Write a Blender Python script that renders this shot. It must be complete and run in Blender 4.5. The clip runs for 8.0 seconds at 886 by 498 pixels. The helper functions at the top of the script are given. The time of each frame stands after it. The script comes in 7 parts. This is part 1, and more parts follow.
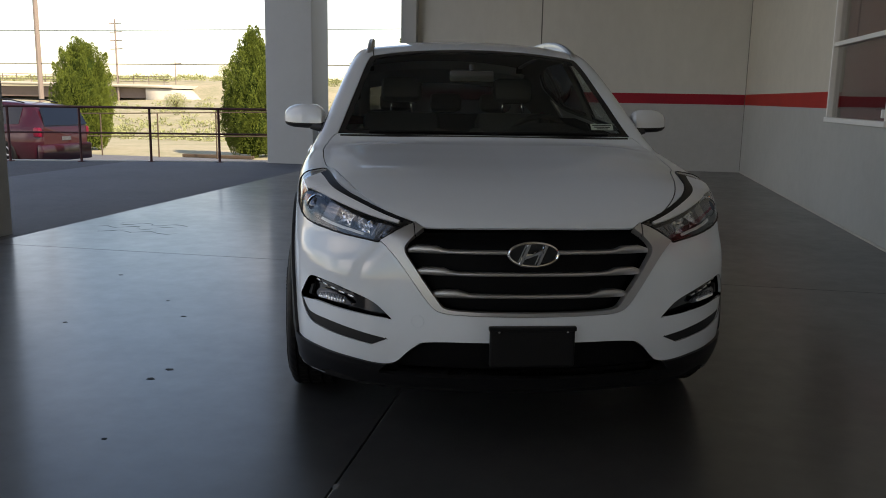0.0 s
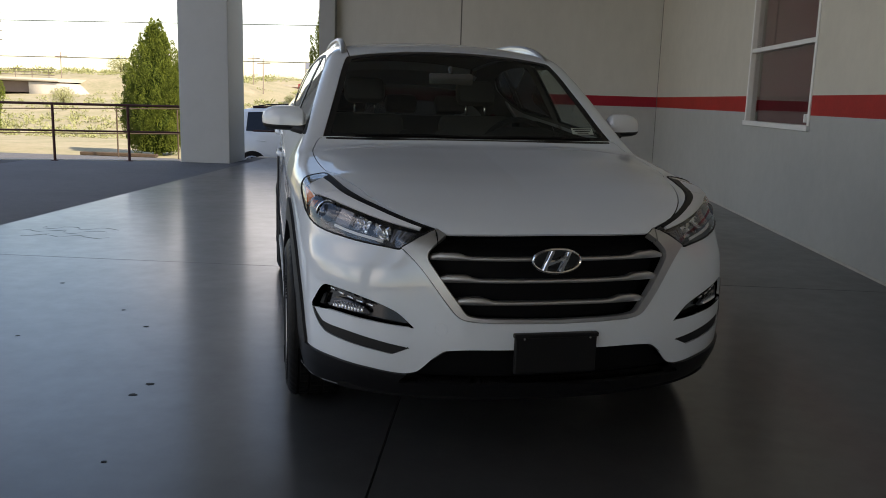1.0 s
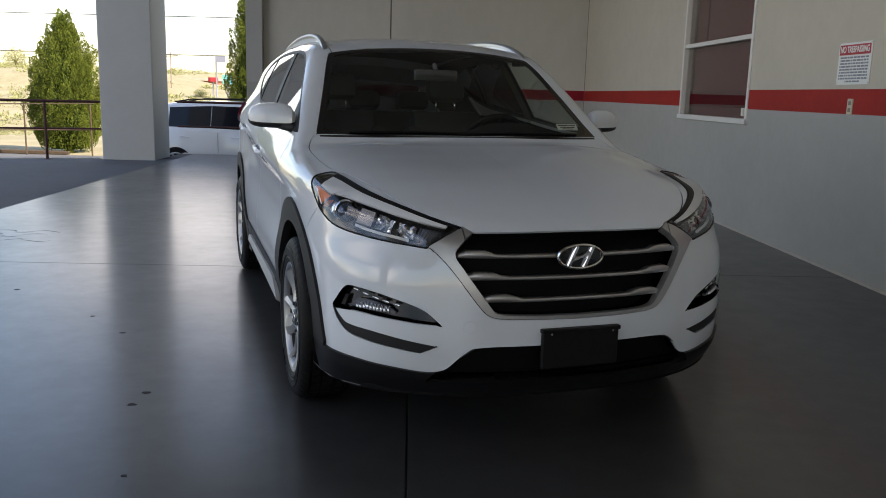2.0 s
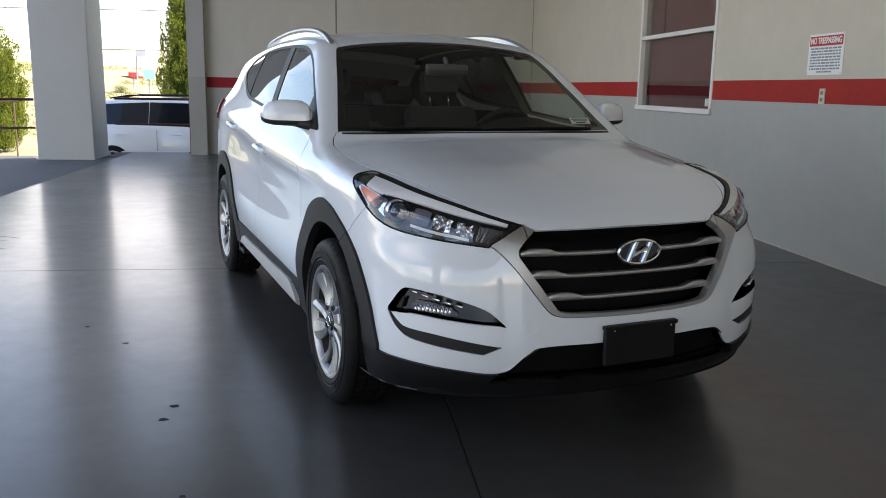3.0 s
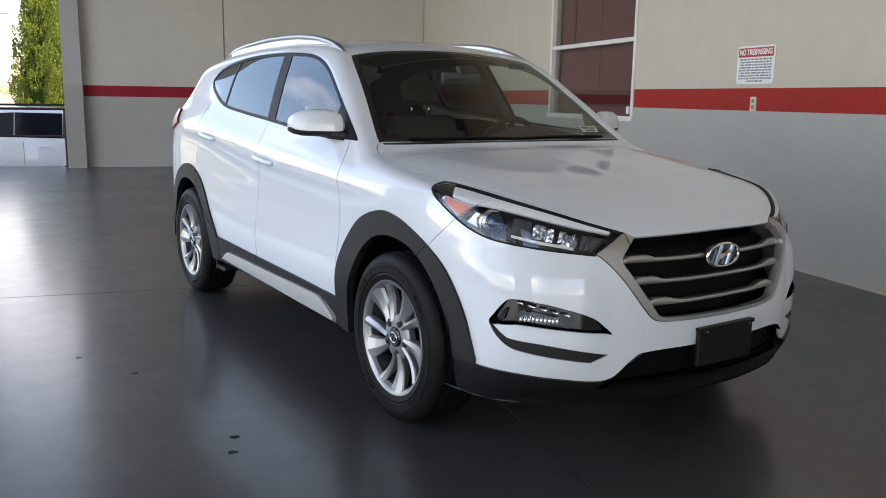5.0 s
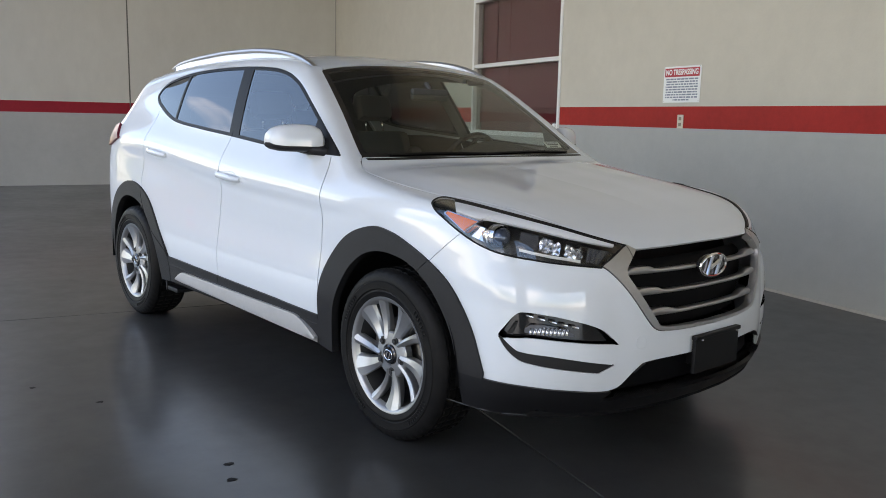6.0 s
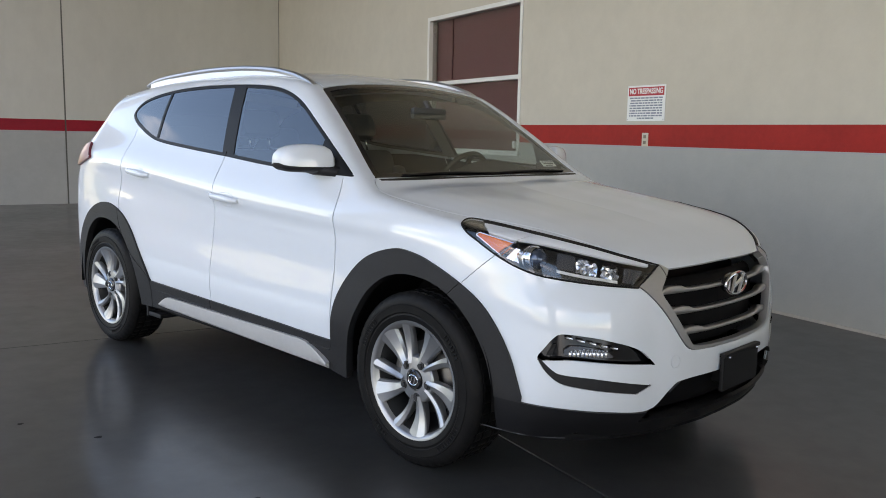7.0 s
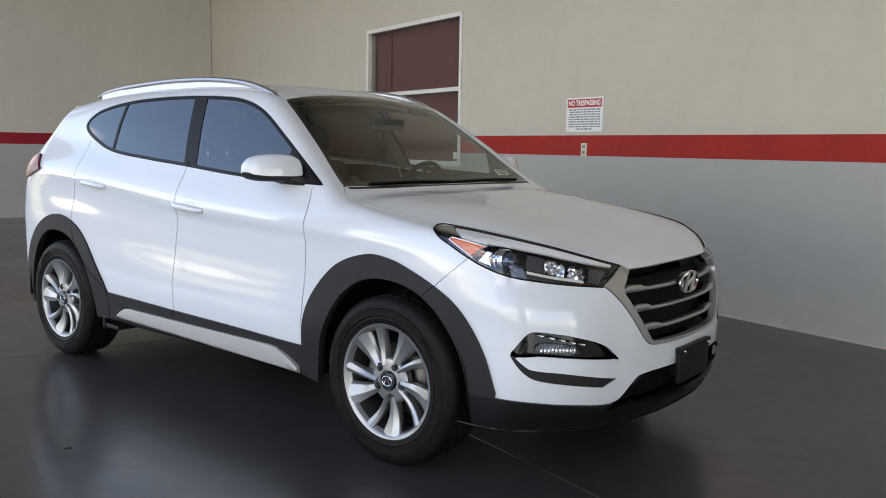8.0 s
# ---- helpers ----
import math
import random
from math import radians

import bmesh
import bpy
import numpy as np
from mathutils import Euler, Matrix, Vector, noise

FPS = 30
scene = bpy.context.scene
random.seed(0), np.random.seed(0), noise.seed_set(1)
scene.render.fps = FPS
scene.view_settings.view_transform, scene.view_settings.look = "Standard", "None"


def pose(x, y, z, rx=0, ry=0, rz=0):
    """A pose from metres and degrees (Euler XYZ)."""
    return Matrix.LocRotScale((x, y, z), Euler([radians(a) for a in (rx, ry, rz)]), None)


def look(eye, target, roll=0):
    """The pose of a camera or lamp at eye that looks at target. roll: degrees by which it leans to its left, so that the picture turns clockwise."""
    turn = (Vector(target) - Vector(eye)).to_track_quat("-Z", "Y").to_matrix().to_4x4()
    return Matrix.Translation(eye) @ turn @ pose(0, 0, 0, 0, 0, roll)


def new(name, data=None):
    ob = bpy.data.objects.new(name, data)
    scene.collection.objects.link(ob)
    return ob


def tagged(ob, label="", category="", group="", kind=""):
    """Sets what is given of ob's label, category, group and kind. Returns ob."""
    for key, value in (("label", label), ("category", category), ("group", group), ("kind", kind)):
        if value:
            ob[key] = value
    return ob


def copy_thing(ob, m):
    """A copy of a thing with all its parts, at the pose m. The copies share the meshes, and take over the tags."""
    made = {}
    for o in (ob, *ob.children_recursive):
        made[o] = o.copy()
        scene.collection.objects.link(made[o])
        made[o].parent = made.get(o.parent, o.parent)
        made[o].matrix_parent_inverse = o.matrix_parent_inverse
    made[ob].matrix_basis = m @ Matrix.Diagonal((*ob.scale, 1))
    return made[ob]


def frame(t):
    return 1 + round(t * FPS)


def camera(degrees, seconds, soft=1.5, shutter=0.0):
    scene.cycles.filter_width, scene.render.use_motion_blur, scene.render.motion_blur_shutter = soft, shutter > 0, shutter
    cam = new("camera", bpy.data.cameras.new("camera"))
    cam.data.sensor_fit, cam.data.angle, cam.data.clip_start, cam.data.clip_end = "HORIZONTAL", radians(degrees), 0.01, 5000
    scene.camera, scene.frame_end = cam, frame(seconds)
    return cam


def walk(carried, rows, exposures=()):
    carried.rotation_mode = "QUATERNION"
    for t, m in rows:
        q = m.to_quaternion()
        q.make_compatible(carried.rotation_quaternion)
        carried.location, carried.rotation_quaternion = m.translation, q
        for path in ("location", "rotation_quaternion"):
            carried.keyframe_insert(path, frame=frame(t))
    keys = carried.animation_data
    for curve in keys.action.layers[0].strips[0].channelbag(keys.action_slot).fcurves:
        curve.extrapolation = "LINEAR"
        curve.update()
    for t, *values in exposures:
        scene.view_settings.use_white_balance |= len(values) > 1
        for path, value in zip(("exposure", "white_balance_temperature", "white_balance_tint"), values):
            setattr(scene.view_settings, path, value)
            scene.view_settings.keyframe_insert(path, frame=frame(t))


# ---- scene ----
cam = camera(56.4, 8.0, soft=0.95)
PATH = [
    (0, (-0.255, -0.052, 1.294), (-0.622, 1.881, 0.932), 1.0),
    (0.5, (-0.446, -0.025, 1.301), (-0.745, 1.918, 0.935), 1.2),
    (1, (-0.697, -0.065, 1.309), (-0.821, 1.898, 0.948), 1.7),
    (1.5, (-0.895, -0.075, 1.307), (-0.899, 1.892, 0.947), 1.8),
    (2.8, (-1.458, 0.004, 1.332), (-1.237, 1.953, 0.941), 1.1),
    (3, (-1.553, 0.04, 1.316), (-1.294, 1.986, 0.932), 1.0),
    (3.5, (-1.775, 0.051, 1.315), (-1.401, 1.978, 0.934), 1.0),
    (4, (-1.978, 0.132, 1.3), (-1.54, 2.047, 0.924), 1.0),
    (4.2, (-2.054, 0.169, 1.302), (-1.588, 2.077, 0.928), 1.0),
    (5.3, (-2.513, 0.301, 1.306), (-1.847, 2.155, 0.959), 0.9),
    (5.5, (-2.591, 0.321, 1.302), (-1.879, 2.16, 0.97), 0.9),
    (6, (-2.752, 0.428, 1.289), (-1.911, 2.216, 0.975), 1.2),
    (6.5, (-2.909, 0.578, 1.295), (-1.992, 2.33, 1.004), 1.1),
    (7, (-3.065, 0.654, 1.296), (-2.067, 2.366, 1.024), 1.2),
    (7.5, (-3.211, 0.656, 1.285), (-2.136, 2.324, 1.033), 1.1),
    (8, (-3.277, 0.633, 1.283), (-2.132, 2.255, 1.042), 1.0),
]
EXPOSURES = [(0, 1.17, 7750, 18), (2.0, 1.42, 7600, 18), (3.5, 2.15, 7500, 18), (5.5, 2.26, 7700, 18), (8.0, 2.23, 7800, 18)]
walk(cam, [(t, look(eye, target, roll)) for t, eye, target, roll in PATH], EXPOSURES)

# ---- world and light ----
SUN_EL, SUN_AZ = 42.0, 120.0  # the sun stands over the building, on the side of the long wall
world = bpy.data.worlds.new("sky")
scene.world = world
world.use_nodes = True
wn = world.node_tree
wn.nodes.clear()
w_out = wn.nodes.new("ShaderNodeOutputWorld")
w_bg = wn.nodes.new("ShaderNodeBackground")
w_sky = wn.nodes.new("ShaderNodeTexSky")
w_sky.sky_type, w_sky.sun_disc = "NISHITA", False
w_sky.sun_elevation, w_sky.sun_rotation = radians(SUN_EL), radians(SUN_AZ)
w_sky.air_density, w_sky.dust_density, w_sky.ozone_density = 1.2, 0.5, 4.0
w_bg.inputs["Strength"].default_value = 0.115
# broken cloud, thinning out higher up
w_co = wn.nodes.new("ShaderNodeTexCoord")
w_map = wn.nodes.new("ShaderNodeMapping")
w_map.inputs["Scale"].default_value = (1.0, 1.0, 2.6)
w_noise = wn.nodes.new("ShaderNodeTexNoise")
w_noise.inputs["Scale"].default_value, w_noise.inputs["Detail"].default_value, w_noise.inputs["Roughness"].default_value = 2.0, 5.0, 0.5
w_range = wn.nodes.new("ShaderNodeMapRange")
w_range.inputs[1].default_value, w_range.inputs[2].default_value, w_range.inputs[4].default_value = 0.49, 0.68, 0.85
w_mix = wn.nodes.new("ShaderNodeMix")
w_mix.data_type = "RGBA"
w_mix.inputs[7].default_value = (12.8, 13.0, 13.3, 1)
wn.links.new(w_co.outputs["Generated"], w_map.inputs[0])
wn.links.new(w_map.outputs[0], w_noise.inputs["Vector"])
w_sep = wn.nodes.new("ShaderNodeSeparateXYZ")
w_high = wn.nodes.new("ShaderNodeMapRange")
w_high.inputs[1].default_value, w_high.inputs[2].default_value, w_high.inputs[3].default_value, w_high.inputs[4].default_value = 0.15, 0.80, 0.0, 0.09
w_low = wn.nodes.new("ShaderNodeMath")
w_low.operation = "SUBTRACT"
wn.links.new(w_co.outputs["Generated"], w_sep.inputs[0])
wn.links.new(w_sep.outputs[2], w_high.inputs[0])
wn.links.new(w_noise.outputs[0], w_low.inputs[0])
wn.links.new(w_high.outputs[0], w_low.inputs[1])
wn.links.new(w_low.outputs[0], w_range.inputs[0])
wn.links.new(w_range.outputs[0], w_mix.inputs[0])
wn.links.new(w_sky.outputs[0], w_mix.inputs[6])
wn.links.new(w_mix.outputs[2], w_bg.inputs[0])
wn.links.new(w_bg.outputs[0], w_out.inputs[0])
sun_data = bpy.data.lights.new("sun", "SUN")
sun_data.energy, sun_data.angle, sun_data.color = 4.0, radians(0.6), (1.0, 0.94, 0.84)
sun = new("sun", sun_data)
sun_dir = Vector((math.sin(radians(SUN_AZ)) * math.cos(radians(SUN_EL)), math.cos(radians(SUN_AZ)) * math.cos(radians(SUN_EL)), math.sin(radians(SUN_EL))))
sun.matrix_world = look(tuple(sun_dir * 60), (0, 0, 0))

# ---- materials ----
def node(nt, kind, **values):
    n = nt.nodes.new("ShaderNode" + kind)
    for key, value in values.items():
        n.inputs[key.replace("_", " ")].default_value = value
    return n


def material(name, color, rough=0.5, metal=0.0, coat=0.0, var=0.0, scale=4.0, color2=None, bump=0.0, bump_scale=60.0, rough_var=0.0, spec=0.5, random_tint=0.0, stretch=(1, 1, 1)):
    """A principled surface with two sizes of variation in colour, uneven gloss and fine relief."""
    m = bpy.data.materials.new(name)
    m.use_nodes = True
    nt = m.node_tree
    p = nt.nodes["Principled BSDF"]
    p.inputs["Base Color"].default_value = (*color, 1)
    p.inputs["Roughness"].default_value, p.inputs["Metallic"].default_value = rough, metal
    p.inputs["Coat Weight"].default_value, p.inputs["Coat Roughness"].default_value, p.inputs["Coat IOR"].default_value = coat, 0.03, 1.65
    p.inputs["Specular IOR Level"].default_value = spec
    geo = nt.nodes.new("ShaderNodeTexCoord")
    mp = nt.nodes.new("ShaderNodeMapping")
    mp.inputs["Scale"].default_value = stretch
    nt.links.new(geo.outputs["Object"], mp.inputs[0])
    if var or rough_var:
        big = node(nt, "TexNoise", Scale=scale, Detail=4.0, Roughness=0.6)
        small = node(nt, "TexNoise", Scale=scale * 9, Detail=5.0, Roughness=0.65)
        for n in (big, small):
            nt.links.new(mp.outputs[0], n.inputs["Vector"])
        add = nt.nodes.new("ShaderNodeMath")
        add.operation = "MULTIPLY_ADD"
        add.inputs[1].default_value = 0.45
        nt.links.new(small.outputs[0], add.inputs[0])
        half = nt.nodes.new("ShaderNodeMath")
        half.operation = "MULTIPLY"
        half.inputs[1].default_value = 0.55
        nt.links.new(big.outputs[0], half.inputs[0])
        nt.links.new(half.outputs[0], add.inputs[2])
        if var:
            ramp = nt.nodes.new("ShaderNodeMapRange")
            ramp.inputs[1].default_value, ramp.inputs[2].default_value = 0.35, 0.65
            nt.links.new(add.outputs[0], ramp.inputs[0])
            mix = nt.nodes.new("ShaderNodeMix")
            mix.data_type = "RGBA"
            c2 = color2 or tuple(c * (1 - var) for c in color)
            mix.inputs[6].default_value, mix.inputs[7].default_value = (*color, 1), (*c2, 1)
            nt.links.new(ramp.outputs[0], mix.inputs[0])
            source = mix.outputs[2]
            if random_tint:
                info = nt.nodes.new("ShaderNodeObjectInfo")
                hsv = nt.nodes.new("ShaderNodeHueSaturation")
                mr = nt.nodes.new("ShaderNodeMapRange")
                mr.inputs[3].default_value, mr.inputs[4].default_value = 1 - random_tint, 1 + random_tint
                nt.links.new(info.outputs["Random"], mr.inputs[0])
                nt.links.new(mr.outputs[0], hsv.inputs["Value"])
                nt.links.new(source, hsv.inputs["Color"])
                source = hsv.outputs[0]
            nt.links.new(source, p.inputs["Base Color"])
        if rough_var:
            rr = nt.nodes.new("ShaderNodeMapRange")
            rr.inputs[1].default_value, rr.inputs[2].default_value = 0.3, 0.7
            rr.inputs[3].default_value, rr.inputs[4].default_value = max(0.02, rough - rough_var), min(1, rough + rough_var)
            nt.links.new(add.outputs[0], rr.inputs[0])
            nt.links.new(rr.outputs[0], p.inputs["Roughness"])
    if bump:
        bn = node(nt, "TexNoise", Scale=bump_scale, Detail=3.0)
        nt.links.new(mp.outputs[0], bn.inputs["Vector"])
        b = nt.nodes.new("ShaderNodeBump")
        b.inputs["Strength"].default_value, b.inputs["Distance"].default_value = bump, 0.01
        nt.links.new(bn.outputs[0], b.inputs["Height"])
        nt.links.new(b.outputs[0], p.inputs["Normal"])
    return m


def glass(name, tint, gloss=1.0, rough=0.0, base=0.06):
    """Thin sheet glass: tinted see-through, with a mirror that grows at glancing angles."""
    m = bpy.data.materials.new(name)
    m.use_nodes = True
    nt = m.node_tree
    nt.nodes.clear()
    out = nt.nodes.new("ShaderNodeOutputMaterial")
    clear = nt.nodes.new("ShaderNodeBsdfTransparent")
    clear.inputs[0].default_value = (*tint, 1)
    shine = nt.nodes.new("ShaderNodeBsdfGlossy")
    shine.inputs["Roughness"].default_value = rough
    shine.inputs["Color"].default_value = (gloss, gloss, gloss, 1)
    lw = nt.nodes.new("ShaderNodeLayerWeight")
    lw.inputs[0].default_value = 0.5
    steep = nt.nodes.new("ShaderNodeMath")
    steep.operation = "POWER"
    steep.inputs[1].default_value = 5.0
    nt.links.new(lw.outputs["Facing"], steep.inputs[0])
    fr = nt.nodes.new("ShaderNodeMath")
    fr.operation = "MULTIPLY_ADD"
    fr.inputs[1].default_value, fr.inputs[2].default_value = 1 - base, base
    nt.links.new(steep.outputs[0], fr.inputs[0])
    mix = nt.nodes.new("ShaderNodeMixShader")
    nt.links.new(fr.outputs[0], mix.inputs[0])
    nt.links.new(clear.outputs[0], mix.inputs[1])
    nt.links.new(shine.outputs[0], mix.inputs[2])
    nt.links.new(mix.outputs[0], out.inputs[0])
    return m


M_CONCRETE = material("polished_concrete", (0.052, 0.0515, 0.051), rough=0.38, coat=0.45, var=0.3, scale=0.7, rough_var=0.06, bump=0.02, bump_scale=14, color2=(0.036, 0.0356, 0.0352), spec=0.5)
sealer = M_CONCRETE.node_tree.nodes["Principled BSDF"].inputs
sealer["Coat Roughness"].default_value, sealer["Coat IOR"].default_value = 0.17, 1.45
M_JOINT = material("joint_dirt", (0.05, 0.048, 0.045), rough=0.9)
M_ASPHALT = material("asphalt", (0.075, 0.077, 0.08), rough=0.85, var=0.35, scale=1.5, bump=0.5, bump_scale=220)
M_DIRT = material("dry_ground", (0.36, 0.31, 0.21), rough=0.95, var=0.4, scale=0.5, color2=(0.20, 0.20, 0.10), bump=0.3, bump_scale=8)
M_UPPER = material("beige_wall_paint", (0.575, 0.53, 0.44), rough=0.66, spec=0.35, var=0.10, scale=0.7, bump=0.10, bump_scale=55)
M_RED = material("red_wall_paint", (0.42, 0.024, 0.017), rough=0.6, spec=0.25, var=0.22, scale=2.5, bump=0.10, bump_scale=55)
M_LOWER = material("grey_wall_paint", (0.415, 0.415, 0.385), rough=0.62, spec=0.35, var=0.11, scale=0.8, bump=0.10, bump_scale=55)
M_PILLAR = material("grey_pillar_paint", (0.47, 0.475, 0.46), rough=0.6, var=0.06, scale=0.8, bump=0.1, bump_scale=50)
# end-wall copies of the three wall paints, its cooler light mixed into the colours
M_UPPER_COOL = material("beige_paint_in_cool_light", (0.62, 0.605, 0.555), rough=0.66, spec=0.35, var=0.10, scale=0.6, bump=0.10, bump_scale=55, stretch=(1, 1, 0.5))
M_RED_COOL = material("red_paint_in_cool_light", (0.36, 0.015, 0.030), rough=0.6, spec=0.25, var=0.2, scale=2.5, bump=0.10, bump_scale=55)
M_LOWER_COOL = material("grey_paint_in_cool_light", (0.45, 0.45, 0.435), rough=0.62, spec=0.35, var=0.11, scale=0.8, bump=0.10, bump_scale=55)
M_SEALANT = material("dark_sealant", (0.17, 0.165, 0.15), rough=0.8, var=0.2, scale=5)
M_CEIL = material("ceiling_paint", (0.44, 0.44, 0.43), rough=0.8, var=0.05)
M_WHITE_FRAME = material("white_frame_paint", (0.75, 0.74, 0.70), rough=0.4, var=0.05, scale=3)
M_PAINT = material("white_car_paint", (0.715, 0.76, 0.815), rough=0.45, spec=0.15, coat=1.0, var=0.015, scale=2.0)
M_BLACK = material("black_plastic", (0.007, 0.007, 0.008), rough=0.5, spec=0.25, var=0.2, scale=6)
M_CLAD = material("grey_black_cladding", (0.017, 0.017, 0.019), rough=0.58, spec=0.35, var=0.25, scale=8, bump=0.12, bump_scale=500)
M_GLOSS_BLACK = material("gloss_black_trim", (0.008, 0.008, 0.009), rough=0.12, coat=0.5)
M_SILVER = material("satin_silver", (0.48, 0.475, 0.475), rough=0.36, metal=0.8, var=0.06, scale=10)
M_CHROME = material("chrome", (0.78, 0.78, 0.79), rough=0.08, metal=1.0)
M_ALLOY = material("alloy_wheel", (0.36, 0.365, 0.375), rough=0.32, metal=0.75, var=0.08, scale=14)
M_ALLOY_DARK = material("alloy_recess", (0.05, 0.05, 0.052), rough=0.5, metal=0.5, var=0.2, scale=14)
M_TYRE = material("tyre_rubber", (0.0055, 0.0055, 0.006), rough=0.50, spec=0.12, var=0.35, scale=18, bump=0.12, bump_scale=220, color2=(0.0105, 0.010, 0.010))
M_BRAKE = material("brake_steel", (0.20, 0.19, 0.18), rough=0.45, metal=0.9, var=0.3, scale=25)
M_AMBER = material("amber_lens", (0.82, 0.17, 0.008), rough=0.22, coat=0.25)
M_RED_LENS = material("red_lens", (0.15, 0.004, 0.020), rough=0.3, coat=0.15, spec=0.3)
M_REFLECT = material("lamp_reflector", (0.78, 0.80, 0.84), rough=0.14, metal=0.9)
M_LAMP_DARK = material("lamp_housing", (0.014, 0.015, 0.018), rough=0.35, var=0.2, scale=20)
M_LAMP_LENS = material("projector_glass", (0.08, 0.10, 0.14), rough=0.05, metal=0.6)
M_LAMP_GREY = material("grey_lamp_bezel", (0.075, 0.08, 0.095), rough=0.25, metal=0.3, coat=0.5)
M_MIRROR_GLASS = material("mirror_glass", (0.04, 0.045, 0.05), rough=0.05)
M_SEAT = material("grey_seat_leather", (0.065, 0.065, 0.064), rough=0.55, var=0.12, scale=7, bump=0.2, bump_scale=180)
M_CABIN = material("dark_cabin_plastic", (0.012, 0.012, 0.013), rough=0.8, spec=0.2, var=0.2, scale=9)
M_HEADLINER = material("headliner_cloth", (0.12, 0.12, 0.115), rough=0.9, var=0.05)
M_LABEL = material("white_label", (0.80, 0.80, 0.78), rough=0.5)
M_SCREEN = glass("windscreen_glass", (0.78, 0.84, 0.80), base=0.07)
M_WINDOW = glass("window_glass", (0.62, 0.68, 0.66), base=0.12)
M_PRIVACY = glass("privacy_glass", (0.05, 0.055, 0.06), base=0.12)
M_CLEAR = glass("clear_lens", (0.92, 0.93, 0.94), base=0.08)
M_LANE = material("worn_asphalt", (0.115, 0.122, 0.132), rough=0.8, var=0.25, scale=0.8, bump=0.4, bump_scale=180)
M_KERB = material("pale_concrete", (0.50, 0.47, 0.42), rough=0.8, var=0.2, scale=2.0, bump=0.2, bump_scale=60)
M_STEEL = material("rusty_brown_steel", (0.095, 0.028, 0.026), rough=0.6, metal=0.2, var=0.4, scale=9, bump=0.2, bump_scale=150)
# two maroons for the red reflection in the wall window
M_REFLECTION = material("maroon_reflection", (0.30, 0.085, 0.090), rough=0.7, var=0.1, scale=3)
M_REFLECTION_DARK = material("dark_red_reflection", (0.16, 0.012, 0.018), rough=0.7)
M_PANE = glass("window_pane", (0.80, 0.81, 0.80), base=0.05)
M_FOLIAGE = material("juniper_leaves", (0.165, 0.205, 0.03), rough=0.65, spec=0.2, var=0.6, scale=4, color2=(0.055, 0.085, 0.014))
# shade between the juniper plumes, put into a darker green
M_FOLIAGE_SHADE = material("juniper_inner_shade", (0.03, 0.048, 0.009), rough=0.95, spec=0.05, var=0.4, scale=6)
M_SCRUB = material("dry_scrub", (0.30, 0.31, 0.14), rough=0.9, var=0.4, scale=0.6, color2=(0.21, 0.23, 0.09))
M_BARK = material("bark", (0.10, 0.07, 0.045), rough=0.9, var=0.4, scale=10, bump=0.5, bump_scale=60)
M_WOOD_POLE = material("weathered_pole_wood", (0.26, 0.21, 0.17), rough=0.85, var=0.3, scale=3, stretch=(1, 1, 0.1))
M_BRIDGE = material("bridge_concrete", (0.46, 0.42, 0.34), rough=0.85, var=0.15, scale=0.5)
M_BRIDGE_DARK = material("bridge_steel_girder", (0.16, 0.12, 0.10), rough=0.8, var=0.2, scale=0.7)
M_RED_CAR = material("red_car_paint", (0.030, 0.002, 0.006), rough=0.4, spec=0.2, coat=0.5, var=0.1, scale=2)
M_DARK_GLASS = material("dark_car_glass", (0.005, 0.007, 0.012), rough=0.08, spec=0.4)
M_BRICK = material("brown_shop_wall", (0.38, 0.16, 0.09), rough=0.8, var=0.2, scale=0.8)
M_TEAL = material("teal_sign_face", (0.14, 0.52, 0.46), rough=0.5)
M_SIGN_RED = material("red_sign_face", (0.45, 0.03, 0.04), rough=0.5)
M_BARS = material("grey_print", (0.22, 0.24, 0.30), rough=0.6)
M_BEIGE_PLASTIC = material("beige_plastic", (0.62, 0.56, 0.43), rough=0.45)
M_SOCKET = material("worn_socket", (0.30, 0.25, 0.18), rough=0.5, var=0.3, scale=30)
M_LIP = material("grey_bumper_lip", (0.03, 0.032, 0.036), rough=0.4, var=0.2, scale=9)
M_CHIP = material("bare_concrete_chip", (0.16, 0.155, 0.145), rough=0.85, var=0.3, scale=40)
M_STAIN = material("oil_stain", (0.018, 0.018, 0.018), rough=0.6, spec=0.1)
M_SCUFF = material("worn_floor_paint", (0.03, 0.03, 0.03), rough=0.8, spec=0.15)
M_BROW = material("light_grey_lamp_brow", (0.72, 0.73, 0.75), rough=0.6, spec=0.2)
M_BLACK_LOW = material("dark_bumper_plastic", (0.005, 0.005, 0.006), rough=0.6, spec=0.10, var=0.2, scale=8)
M_BUMPER_DARK = material("lower_bumper_plastic", (0.008, 0.008, 0.0095), rough=0.45, spec=0.28, var=0.2, scale=8)
M_CLEAR_PLASTIC = material("clear_grey_plastic", (0.34, 0.35, 0.37), rough=0.2, coat=0.5)
M_SILL = material("matt_silver_sill", (0.48, 0.48, 0.485), rough=0.5, metal=0.35, var=0.08, scale=6)

# ---- mesh helpers ----
def mesh_of(bm, name, mats, smooth=False):
    me = bpy.data.meshes.new(name)
    bm.normal_update()
    if smooth:
        for f in bm.faces:
            f.smooth = True
        for e in bm.edges:
            if len(e.link_faces) == 2 and e.calc_face_angle(0) > 0.62:
                e.smooth = False
    bm.to_mesh(me)
    bm.free()
    for m in (mats if isinstance(mats, (list, tuple)) else [mats]):
        me.materials.append(m)
    return me


